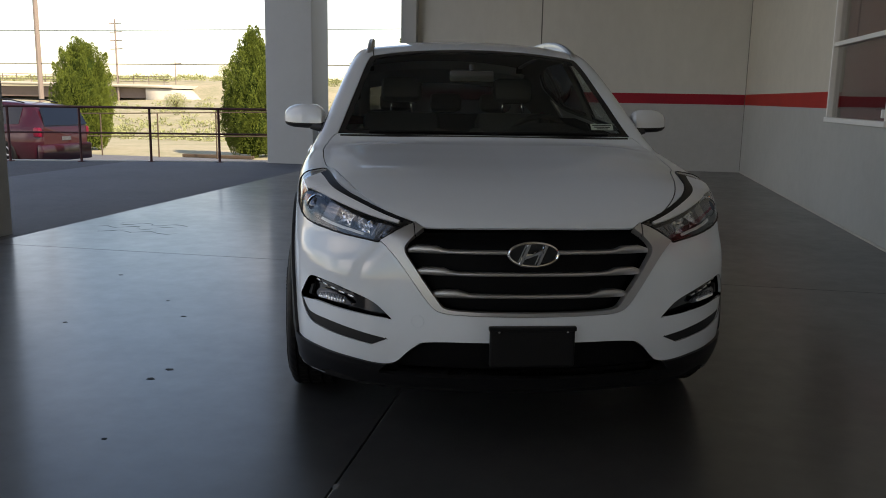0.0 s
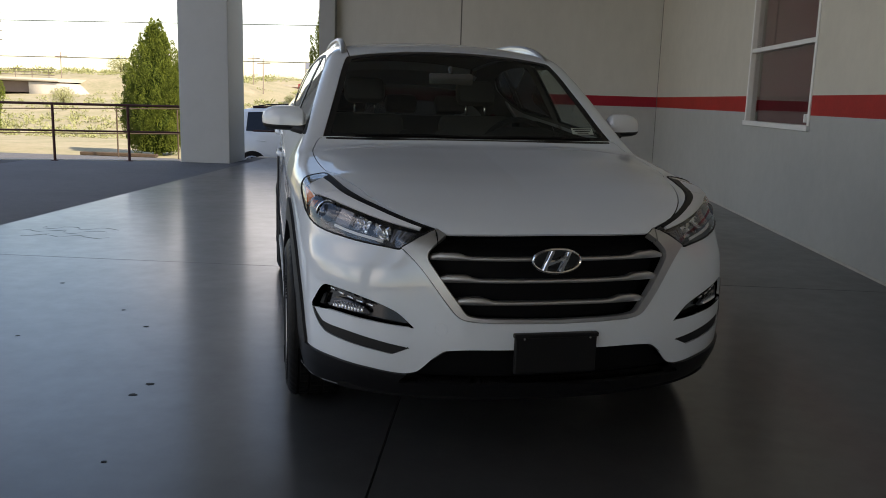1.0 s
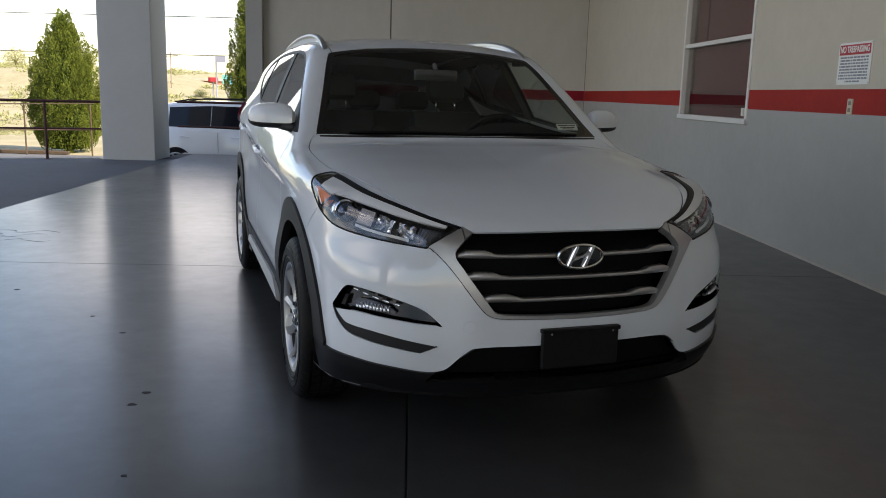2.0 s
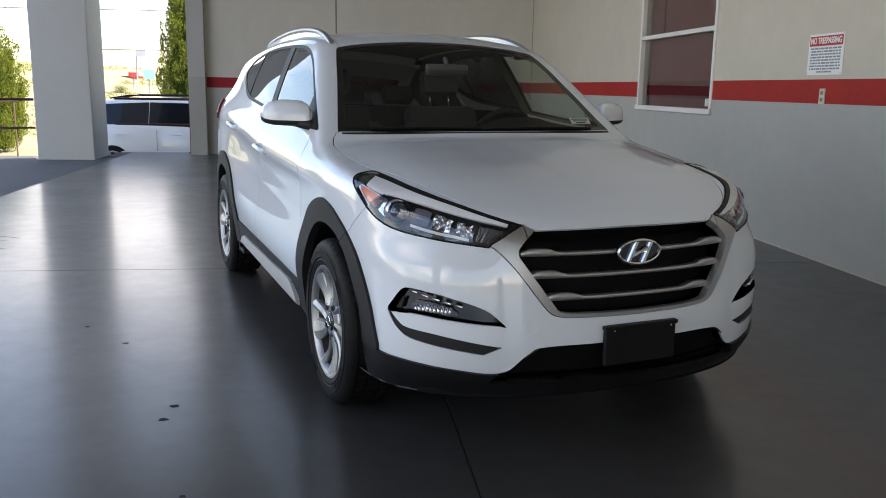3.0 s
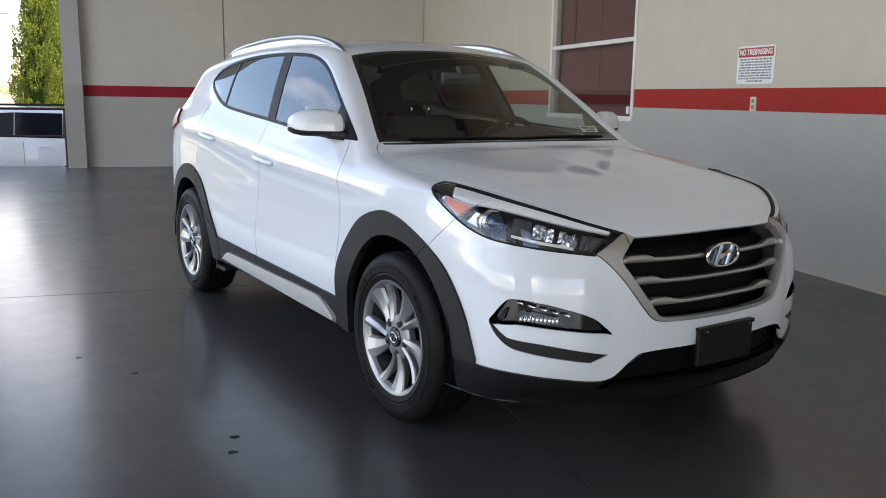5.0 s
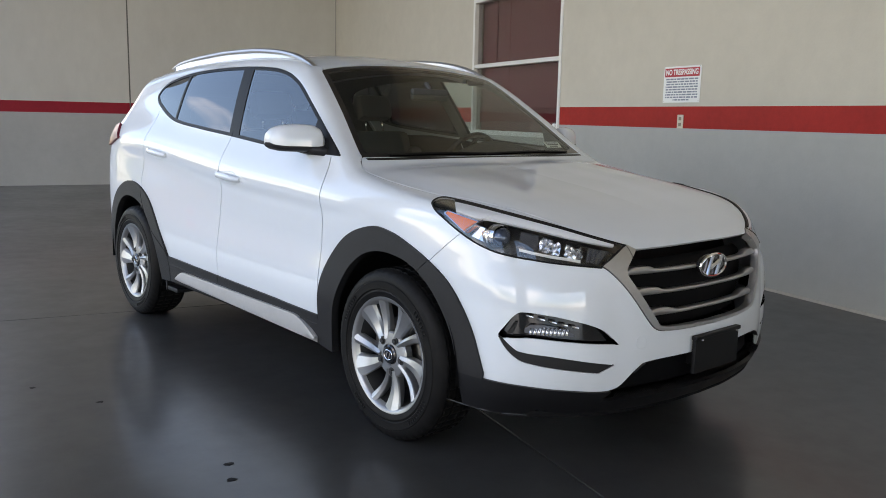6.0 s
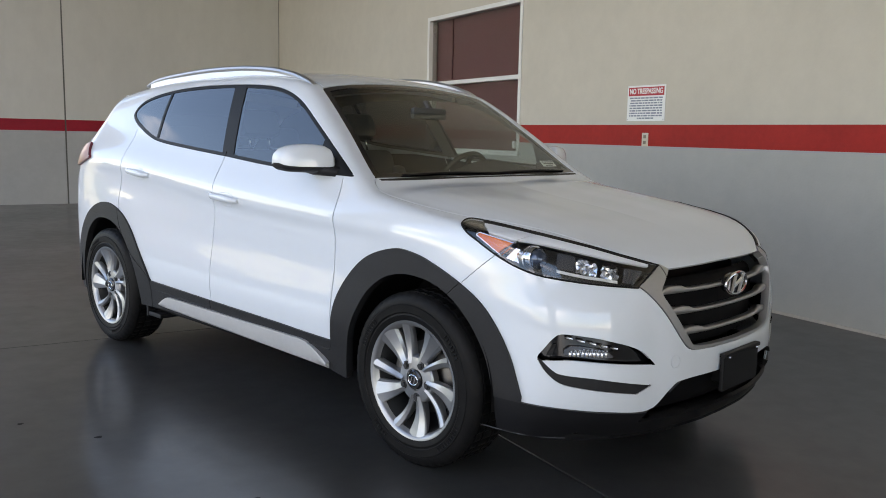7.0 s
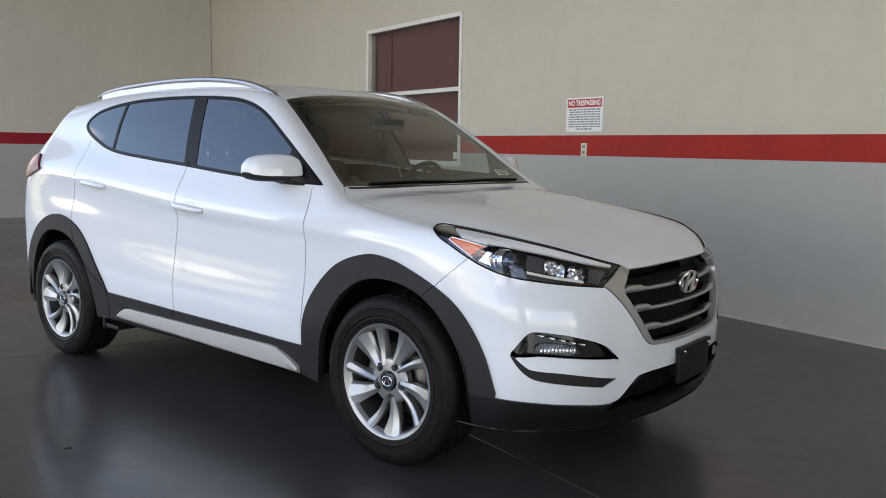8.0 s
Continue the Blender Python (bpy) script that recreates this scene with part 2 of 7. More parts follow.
def part(name, bm, mats, parent=None, label="", smooth=False):
    """Links a bmesh as one mesh object under a thing or a part."""
    ob = new(name, mesh_of(bm, name, mats, smooth))
    if parent is not None:
        ob.parent = parent
    return tagged(ob, label)


def thing(name, m, label, category, group="", kind=""):
    """An Empty that carries a thing's parts."""
    ob = new(name)
    ob.matrix_world = m
    ob.empty_display_size = 0.1
    return tagged(ob, label, category, group, kind)


def box(bm, lo, hi, bevel=0.0, mat=0, m=None):
    lo, hi = Vector(lo), Vector(hi)
    r = bmesh.ops.create_cube(bm, size=1.0)
    vs = r["verts"]
    size, mid = hi - lo, (lo + hi) / 2
    for v in vs:
        v.co = Vector((v.co.x * size.x + mid.x, v.co.y * size.y + mid.y, v.co.z * size.z + mid.z))
    faces = {f for v in vs for f in v.link_faces}
    for f in faces:
        f.material_index = mat
    if bevel:
        edges = {e for v in vs for e in v.link_edges}
        out = bmesh.ops.bevel(bm, geom=list(edges), offset=bevel, segments=2, affect="EDGES", profile=0.5)
        vs = list({v for f in out["faces"] for v in f.verts} | {v for v in vs if v.is_valid})
        for f in out["faces"]:
            f.material_index = mat
    if m is not None:
        bmesh.ops.transform(bm, matrix=m, verts=vs)
    return vs


def tube(bm, points, radius, segs=8, mat=0, cap=True, radii=None, flat=1.0):
    """A round bar along points."""
    rings = []
    n = len(points)
    pts = [Vector(p) for p in points]
    up = Vector((0, 0, 1))
    for i, p in enumerate(pts):
        d = (pts[min(i + 1, n - 1)] - pts[max(i - 1, 0)]).normalized()
        a = d.cross(up)
        if a.length < 0.05:
            a = d.cross(Vector((0, 1, 0)))
        a.normalize()
        b = a.cross(d).normalized()
        r = radii[i] if radii else radius
        rings.append([bm.verts.new(p + a * (r * math.cos(2 * math.pi * k / segs)) + b * (r * flat * math.sin(2 * math.pi * k / segs))) for k in range(segs)])
    for i in range(n - 1):
        for k in range(segs):
            f = bm.faces.new((rings[i][k], rings[i][(k + 1) % segs], rings[i + 1][(k + 1) % segs], rings[i + 1][k]))
            f.material_index, f.smooth = mat, True
    if cap:
        for ring, rev in ((rings[0], False), (rings[-1], True)):
            f = bm.faces.new(ring[::-1] if rev else ring)
            f.material_index = mat


# ---- the setting ----
WALL_X, WALL_Y, SLAB_X = 2.275, 16.17, -5.36
JOINT_X, JOINT_Y = -1.085, 6.04
STRIPE = (1.24, 1.43)
TOP = 6.8


def ground_z(x, y):
    """The yard beyond the railing lies lower; far off the land rises to low scrubby hills."""
    base = -0.65
    far = max(0.0, y - 42.0)
    rise = 2.9 * (1 - math.exp(-(far / 38.0) ** 1.6))
    dip = -0.55 * math.exp(-((y - 44) / 11.0) ** 2)
    bumps = 0.9 * noise.noise(Vector((x * 0.035, y * 0.035, 3.1))) + 0.3 * noise.noise(Vector((x * 0.12, y * 0.12, 7.7)))
    hill = 0.0 if y < 75 else 1.6 * max(0.0, noise.noise(Vector((x * 0.012 + 4, y * 0.010, 1.0))) + 0.15)
    k = min(1.0, far / 20.0)
    return base + dip + rise * (0.55 if x > -24 else 1.0) + bumps * k + hill


bm = bmesh.new()
GX = [-900, -500, -300, -200] + list(range(-150, 100, 5)) + [120, 200, 400, 900]
GY = [-900, -300, -60, -30, -10, 0, 10, 15.28, 15.32, 17, 19, 22, 25, 28, 31, 34, 37, 40] + list(range(43, 150, 4)) + [160, 190, 240, 320, 450, 900]
rows_g = [[bm.verts.new((x, y, ground_z(x, y))) for x in GX] for y in GY]
for r0, r1 in zip(rows_g, rows_g[1:]):
    for i in range(len(GX) - 1):
        bm.faces.new((r0[i], r0[i + 1], r1[i + 1], r1[i])).smooth = True
tagged(part("ground", bm, M_DIRT), "dry sandy ground with sparse yellow grass", "ground", kind="structure")

bm = bmesh.new()
box(bm, (-5.40, -9.0, -0.9), (WALL_X + 0.3, 16.6, -0.012))
box(bm, (-5.66, 15.352, -0.9), (-5.402, 16.6, -0.010))
floor = tagged(part("floor", bm, M_JOINT), "polished grey concrete floor with saw-cut joints", "floor", kind="structure")
for x0, x1 in ((SLAB_X, JOINT_X - 0.004), (JOINT_X + 0.004, WALL_X)):
    for y0, y1 in ((-9.0, -0.2), (-0.2, JOINT_Y - 0.003), (JOINT_Y + 0.003, 16.55)):
        bm = bmesh.new()
        box(bm, (x0, y0 + (0.003 if y0 > -1 and y0 < 1 else 0), -0.10), (x1, y1, 0.0), bevel=0.002)
        part("slab", bm, M_CONCRETE, floor)

# the raised lane ends along a line that runs aslant behind the pillar
EDGE_AT, EDGE_TURN = Vector((-6.69, 15.05, 0)), 18.0


def edge_y(x):
    return EDGE_AT.y + (x - EDGE_AT.x) * math.tan(radians(EDGE_TURN))


def prism(bm, corners, z0, z1):
    """An upright block over a plan outline."""
    lo, hi = [bm.verts.new((x, y, z0)) for x, y in corners], [bm.verts.new((x, y, z1)) for x, y in corners]
    bm.faces.new(lo[::-1])
    bm.faces.new(hi)
    for k in range(len(corners)):
        n = (k + 1) % len(corners)
        bm.faces.new((lo[k], lo[n], hi[n], hi[k]))


bm = bmesh.new()
prism(bm, [(-9.10, -30), (-5.40, -30), (-5.40, 15.35), (-6.0, 15.35), (-6.0, edge_y(-6.0)), (-9.10, edge_y(-9.10))], -0.9, -0.012)
tagged(part("driveway", bm, M_LANE), "worn grey asphalt lane beside the bay", "driveway", kind="structure")
bm = bmesh.new()
prism(bm, [(-45, -30), (-9.12, -30), (-9.12, edge_y(-9.12)), (-45, edge_y(-45))], -0.9, -0.016)
tagged(part("road", bm, M_ASPHALT), "dark asphalt parking surface in shade", "driveway", kind="structure")
bm = bmesh.new()
box(bm, (-40.5, 0.005, -0.9), (0.05, 0.13, 0.004), bevel=0.012, m=pose(EDGE_AT.x, EDGE_AT.y, 0, 0, 0, EDGE_TURN))
box(bm, (-5.62, 16.61, -0.9), (-3.9, 16.80, 0.0), bevel=0.012)
tagged(part("kerb", bm, M_KERB), "pale concrete edge of the retaining wall", "kerb", kind="structure")
# the yard below the railing
bm = bmesh.new()
box(bm, (-60, 0.0, -0.9), (40, 23.0, -0.63))
tagged(part("yard", bm, M_LANE), "sunlit asphalt yard below the railing", "yard", kind="structure")


def banded_wall(name, lo, hi, axis, holes=(), label="", mats=(M_UPPER, M_RED, M_LOWER)):
    """A wall with a grey base, a red stripe and a beige top; holes as (a0, a1, z0, z1) go through it."""
    bm = bmesh.new()
    i = 0 if axis == "x" else 1
    j = 1 - i
    cuts_a = sorted({lo[j], hi[j], *(h[0] for h in holes), *(h[1] for h in holes)})
    cuts_z = sorted({lo[2], hi[2], *STRIPE, *(h[2] for h in holes), *(h[3] for h in holes)})
    for a0, a1 in zip(cuts_a, cuts_a[1:]):
        for z0, z1 in zip(cuts_z, cuts_z[1:]):
            mid = ((a0 + a1) / 2, (z0 + z1) / 2)
            if any(h[0] < mid[0] < h[1] and h[2] < mid[1] < h[3] for h in holes):
                continue
            mat = 2 if mid[1] < STRIPE[0] else 1 if mid[1] < STRIPE[1] else 0
            p0, p1 = [0, 0, z0], [0, 0, z1]
            p0[i], p1[i], p0[j], p1[j] = lo[i], hi[i], a0, a1
            box(bm, p0, p1, mat=mat)
    bmesh.ops.remove_doubles(bm, verts=bm.verts, dist=1e-5)
    seen = {}
    for f in bm.faces:
        seen.setdefault(tuple(round(c, 4) for c in f.calc_center_median()), []).append(f)
    bmesh.ops.delete(bm, geom=[f for fs in seen.values() if len(fs) > 1 for f in fs], context="FACES_ONLY")
    return tagged(part(name, bm, mats), label, "wall", kind="structure")


WIN = (8.19, 10.31, 1.10, 2.80)
wall_east = banded_wall("wall_east", (WALL_X, -9.0, -0.1), (WALL_X + 0.28, 16.60, TOP), "x", [WIN], "beige wall with red stripe over a grey base")
# the end wall takes the copies tinted for the bluish light there
wall_north = banded_wall("wall_north", (-3.90, WALL_Y, -0.1), (-1.512, WALL_Y + 0.3, TOP), "y", [], "concrete wall panel with red stripe over grey, cool light in its colours", (M_UPPER_COOL, M_RED_COOL, M_LOWER_COOL))
wall_north_b = banded_wall("wall_north_2", (-1.488, WALL_Y, -0.1), (WALL_X, WALL_Y + 0.3, TOP), "y", [], "concrete wall panel with red stripe over grey, cool light in its colours", (M_UPPER_COOL, M_RED_COOL, M_LOWER_COOL))
bm = bmesh.new()
box(bm, (-1.53, WALL_Y + 0.012, 0), (-1.47, WALL_Y + 0.28, TOP))
box(bm, (WALL_X - 0.009, WALL_Y - 0.010, 0), (WALL_X - 0.002, WALL_Y - 0.002, TOP))
tagged(part("trim", bm, M_SEALANT), "recessed dark sealant joint between wall panels", "joint", kind="structure")
bm = bmesh.new()
box(bm, (-6.6, -9.3, TOP), (WALL_X + 0.3, 16.6, TOP + 0.3))
tagged(part("ceiling", bm, M_CEIL), "plain painted ceiling of the covered bay", "ceiling", kind="structure")
# unseen end wall, added: a wide opening under a high lintel lets in light
for name, lo, hi in (("wall_south", (-6.6, -9.30, 4.1), (WALL_X, -9.0, TOP)), ("wall_south_2", (0.9, -9.30, -0.1), (WALL_X, -9.0, 4.1))):
    bm = bmesh.new()
    box(bm, lo, hi)
    tagged(part(name, bm, M_UPPER), "plain beige end wall, unseen, added to shape the light", "wall", kind="structure")
# the rest of the building, behind the long wall, that throws the shade
bm = bmesh.new()
box(bm, (WALL_X + 0.45, -9.3, -0.5), (WALL_X + 12, 16.6, 9.0))
tagged(part("building", bm, M_UPPER), "plain beige building block behind the bay", "building", kind="structure")


def pillar(name, lo, hi):
    bm = bmesh.new()
    box(bm, lo, (hi[0], hi[1], hi[2]), bevel=0.012)
    return tagged(part(name, bm, M_PILLAR), "square grey-painted concrete pillar of the bay", "pillar", kind="structure")


pillar("pillar_1", (-6.57, 14.96, -0.1), (-5.645, 15.88, TOP))
pillar("pillar_2", (-6.60, 6.00, -0.1), (-5.54, 6.57, TOP))
pillar("pillar_4", (-6.60, -3.10, -0.1), (-5.54, -2.53, TOP))
bm = bmesh.new()
box(bm, (-4.20, 15.98, -0.1), (-3.90, 16.52, 1.43), mat=1)
box(bm, (-4.20, 15.98, 1.43), (-3.90, 16.52, TOP), mat=0)
tagged(part("pillar_3", bm, [M_PILLAR, M_LOWER]), "painted end pilaster of the wall, grey below", "pillar", kind="structure")

# ---- the white car: body shape ----
# Local frame of the car: x across (its right side is -x), y backwards from the front axle, z up from the floor.
CAR = pose(-0.713, 3.657, 0, 0, 0, 15.9)


def curve(xs, ys):
    """A smooth curve through a few stations (monotone cubic)."""
    xs, ys = np.asarray(xs, float), np.asarray(ys, float)
    h, d = np.diff(xs), np.diff(ys) / np.diff(xs)
    m = np.zeros_like(ys)
    m[0], m[-1] = d[0], d[-1]
    w1, w2 = 2 * h[1:] + h[:-1], h[1:] + 2 * h[:-1]
    same = d[:-1] * d[1:] > 0
    with np.errstate(divide="ignore", invalid="ignore"):
        m[1:-1] = np.where(same, (w1 + w2) / (w1 / d[:-1] + w2 / d[1:]), 0)

    def at(x):
        x = np.clip(x, xs[0], xs[-1])
        i = np.clip(np.searchsorted(xs, x) - 1, 0, len(xs) - 2)
        t = (x - xs[i]) / h[i]
        return (2 * t**3 - 3 * t**2 + 1) * ys[i] + (t**3 - 2 * t**2 + t) * h[i] * m[i] + (3 * t**2 - 2 * t**3) * ys[i + 1] + (t**3 - t**2) * h[i] * m[i + 1]
    return at


# centre line seen from the side: bonnet, windscreen, roof, spoiler
TOP_Z = curve([-1.0, -0.86, -0.78, -0.6, -0.3, 0.0, 0.22, 0.34, 0.42, 0.7, 0.95, 1.05, 1.2, 1.4, 1.7, 2.0, 2.3, 2.7, 3.05, 3.6],
              [0.72, 0.80, 0.855, 0.925, 0.985, 1.028, 1.064, 1.09, 1.135, 1.34, 1.51, 1.562, 1.600, 1.624, 1.637, 1.637, 1.628, 1.598, 1.546, 1.44])
TOP_CROWN = curve([-1.0, -0.5, 0.2, 0.5, 1.0, 1.5, 2.3, 3.1], [0.02, 0.02, 0.022, 0.03, 0.05, 0.07, 0.08, 0.08])
# the bonnet stands up in two soft ridges and falls away to the lamps
HOOD_RIDGE = curve([0, 0.2, 0.35, 0.48, 0.56, 0.63, 0.70, 0.76, 0.82], [0.004, 0.009, 0.017, 0.022, 0.023, 0.020, 0.012, 0.004, 0.0])
HOOD_RUN = curve([-1.2, -0.76, -0.62, -0.38, 0.0, 0.22, 0.37, 4.0], [0.0, 0.0, 0.25, 0.9, 1.0, 0.7, 0.0, 0.0])
# plan of the nose, and how it leans back with height
NOSE_Y = curve([0, 0.15, 0.3, 0.42, 0.52, 0.62, 0.70, 0.77, 0.82, 0.85, 0.88, 0.91, 0.95, 1.05], [-0.893, -0.888, -0.868, -0.842, -0.805, -0.745, -0.685, -0.615, -0.55, -0.49, -0.38, -0.15, 0.5, 2.5])
NOSE_LEAN = curve([0.1, 0.2, 0.26, 0.33, 0.45, 0.55, 0.65, 0.75, 0.85, 0.95, 1.1], [0.20, 0.10, 0.045, 0.012, 0.0, 0.004, 0.012, 0.030, 0.065, 0.13, 0.30])
# the bumper corner swells out round the fog lamps
BULGE = curve([0.0, 0.48, 0.62, 0.74, 0.84, 0.90, 1.0], [0.0, 0.0, 0.024, 0.036, 0.034, 0.020, 0.0])
BULGE_Z = curve([0.1, 0.26, 0.38, 0.46, 0.64, 0.70, 0.80, 1.2], [0.0, 0.4, 0.9, 1.0, 1.0, 0.85, 0.0, 0.0])
TAIL_Y = curve([0, 0.3, 0.5, 0.65, 0.75, 0.82, 0.87, 0.91, 0.95, 1.05], [3.585, 3.565, 3.53, 3.46, 3.38, 3.29, 3.20, 3.03, 2.6, 1.5])
TAIL_LEAN = curve([0.15, 0.3, 0.5, 0.75, 0.95, 1.1, 1.3, 1.5, 1.7], [-0.12, -0.04, 0.0, 0.0, -0.02, -0.08, -0.27, -0.47, -0.60])
# half widths of the side at nine levels, station by station along the car
SIDE_AT = [-0.7, -0.25, 0.1, 0.5, 1.4, 2.1, 2.6, 3.1, 3.5]
LEVEL_Z = [curve(SIDE_AT, v) for v in (
    [0.15] * 9,
    [0.36] * 9,
    [0.50, 0.50, 0.50, 0.50, 0.53, 0.55, 0.56, 0.58, 0.60],
    [0.72, 0.74, 0.75, 0.76, 0.78, 0.82, 0.85, 0.86, 0.86],
    [0.81, 0.845, 0.87, 0.885, 0.925, 0.995, 1.035, 1.045, 1.045],
    [0.84, 0.875, 0.905, 0.925, 0.965, 1.035, 1.075, 1.085, 1.085],
    [0.96, 1.00, 1.04, 1.10, 1.165, 1.225, 1.29, 1.33, 1.34],
    [1.30, 1.32, 1.34, 1.36, 1.38, 1.40, 1.42, 1.44, 1.44],
    [1.62] * 9)]
LEVEL_S = [curve(SIDE_AT, v) for v in (
    [0.80, 0.84, 0.86, 0.865, 0.865, 0.865, 0.86, 0.84, 0.80],
    [0.86, 0.895, 0.898, 0.893, 0.893, 0.893, 0.898, 0.88, 0.84],
    [0.875, 0.905, 0.912, 0.913, 0.913, 0.914, 0.912, 0.895, 0.86],
    [0.87, 0.902, 0.906, 0.893, 0.890, 0.895, 0.906, 0.90, 0.87],
    [0.855, 0.890, 0.900, 0.897, 0.894, 0.893, 0.897, 0.89, 0.858],
    [0.846, 0.884, 0.902, 0.907, 0.906, 0.903, 0.903, 0.888, 0.852],
    [0.81, 0.848, 0.85, 0.83, 0.828, 0.815, 0.785, 0.745, 0.72],
    [0.66, 0.69, 0.70, 0.715, 0.733, 0.737, 0.727, 0.695, 0.67],
    [0.54, 0.57, 0.58, 0.60, 0.612, 0.612, 0.60, 0.57, 0.55])]


def side_s(y, z):
    """Half width of the body at y and height z: smooth through the levels."""
    zs = np.stack([f(y) for f in LEVEL_Z])
    ss = np.stack([f(y) for f in LEVEL_S])
    h = np.diff(zs, axis=0)
    d = np.diff(ss, axis=0) / h
    m = np.empty_like(ss)
    m[0], m[-1] = d[0], d[-1]
    m[1:-1] = (d[:-1] * h[1:] + d[1:] * h[:-1]) / (h[1:] + h[:-1])
    zc = np.clip(z, zs[0], zs[-1])
    out = np.zeros_like(zc)
    for i in range(len(LEVEL_Z) - 1):
        t = (zc - zs[i]) / h[i]
        inside = (t >= 0) & (t <= 1)
        t = np.clip(t, 0, 1)
        v = (2 * t**3 - 3 * t**2 + 1) * ss[i] + (t**3 - 2 * t**2 + t) * h[i] * m[i] + (3 * t**2 - 2 * t**3) * ss[i + 1] + (t**3 - t**2) * h[i] * m[i + 1]
        out = np.where(inside, v, out)
    return out + np.where(z > zs[-1], (z - zs[-1]) * m[-1], 0)


def smax(a, b, k):
    h = np.clip(1 - np.abs(a - b) / k, 0, 1)
    return np.maximum(a, b) + h * h * k * 0.25


def body(s, y, z):
    """Below nought inside the body shell, above outside."""
    top = (z - TOP_Z(y) - HOOD_RIDGE(s) * HOOD_RUN(y) + TOP_CROWN(y) * (s / 0.75) ** 2) * 0.92
    side = (s - side_s(y, z)) * 0.95
    steep = (NOSE_Y(s + 0.01) - NOSE_Y(s - 0.01)) / 0.02
    nose = (NOSE_Y(s) + NOSE_LEAN(z) - BULGE(s) * BULGE_Z(z) - y) / np.sqrt(1.1 + steep * steep)
    steep = (TAIL_Y(s + 0.01) - TAIL_Y(s - 0.01)) / 0.02
    tail = (y - (TAIL_Y(s) + TAIL_LEAN(z))) / np.sqrt(1.1 + steep * steep)
    k = 0.05 - 0.012 * np.clip((0.6 - y) / 0.4, 0, 1)
    f = smax(top, side, k)
    f = smax(f, nose, 0.05)
    return smax(f, tail, 0.06)


def cast(px, py, pz, qx, qy, qz):
    """Where the lines from inner points q to outer points p leave the body."""
    lo, hi = np.zeros_like(px), np.full_like(px, 1.3)
    for _ in range(30):
        t = (lo + hi) / 2
        out = body(np.abs(qx + (px - qx) * t), qy + (py - qy) * t, qz + (pz - qz) * t) > 0
        hi = np.where(out, t, hi)
        lo = np.where(out, lo, t)
    return qx + (px - qx) * lo, qy + (py - qy) * lo, qz + (pz - qz) * lo


def shell(step=0.016):
    """Half of the body skin (x >= 0) as vertices and triangles, from a net laid over its box."""
    key, verts, tris = {}, [], []

    def vid(p):
        k = tuple(round(c, 5) for c in p)
        if k not in key:
            key[k] = len(verts)
            verts.append(p)
        return key[k]
    X, Y0, Y1, Z0, Z1 = 0.95, -0.93, 3.62, 0.16, 1.66
    nx, ny, nz = round(X / step), round((Y1 - Y0) / step), round((Z1 - Z0) / step)
    gx, gy, gz = np.linspace(0, X, nx + 1), np.linspace(Y0, Y1, ny + 1), np.linspace(Z0, Z1, nz + 1)
    sheets = ((gx, gy, lambda a, b: (a, b, Z1)), (gy, gz, lambda a, b: (X, a, b)), (gz, gx, lambda a, b: (b, Y0, a)), (gx, gz, lambda a, b: (a, Y1, b)))
    for ga, gb, at in sheets:
        ids = [[vid(at(a, b)) for b in gb] for a in ga]
        for i in range(len(ga) - 1):
            for j in range(len(gb) - 1):
                a, b, c, d = ids[i][j], ids[i + 1][j], ids[i + 1][j + 1], ids[i][j + 1]
                tris += [(a, b, c), (a, c, d)] if (i + j) % 2 else [(a, b, d), (b, c, d)]
    v = np.array(verts)
    qy = np.clip(v[:, 1], 0.25, 2.7)
    x, y, z = cast(v[:, 0], v[:, 1], v[:, 2], np.zeros(len(v)), qy, np.full(len(v), 0.62) + (v[:, 2] - 0.62) * 0.0)
    return np.stack([x, y, z], 1), np.array(tris)


def spline(points, closed=True, per=7):
    """Points along a smooth line through the given ones; a point given twice stays a sharp corner."""
    p = [np.array(q, float) for q in points]
    out, n = [], len(p)
    for i in range(n if closed else n - 1):
        a, b = p[i], p[(i + 1) % n]
        if np.allclose(a, b):
            continue
        a0 = p[i - 1] if closed or i > 0 else a
        b1 = p[(i + 2) % n] if closed or i + 2 < n else b
        ta = np.zeros(2) if np.allclose(a0, a) else (b - a0) / 2
        tb = np.zeros(2) if np.allclose(b1, b) else (b1 - a) / 2
        length = np.linalg.norm(b - a)
        if not ta.any():
            ta = b - a if not tb.any() else (b - a) * 1.0
        if not tb.any():
            tb = b - a
        ta = ta / np.linalg.norm(ta) * length
        tb = tb / np.linalg.norm(tb) * length
        for t in np.arange(per) / per:
            out.append((2 * t**3 - 3 * t**2 + 1) * a + (t**3 - 2 * t**2 + t) * ta + (3 * t**2 - 2 * t**3) * b + (t**3 - t**2) * tb)
    if not closed:
        out.append(p[-1])
    return np.array(out)


def inside_of(points, a, b, closed=True):
    """Signed distance of (a, b) to an outline: below nought inside."""
    p = points
    q = np.roll(p, -1, axis=0)
    best, wind = np.full(a.shape, 1e9), np.zeros(a.shape, bool)
    for (x0, y0), (x1, y1) in zip(p, q):
        dx, dy = x1 - x0, y1 - y0
        if dx * dx + dy * dy < 1e-14:
            continue
        t = np.clip(((a - x0) * dx + (b - y0) * dy) / (dx * dx + dy * dy), 0, 1)
        best = np.minimum(best, (a - x0 - t * dx) ** 2 + (b - y0 - t * dy) ** 2)
        if dy:
            hit = ((y0 > b) != (y1 > b)) & (a < x0 + (b - y0) * dx / dy)
            wind ^= hit
    return np.where(wind, -1, 1) * np.sqrt(best)


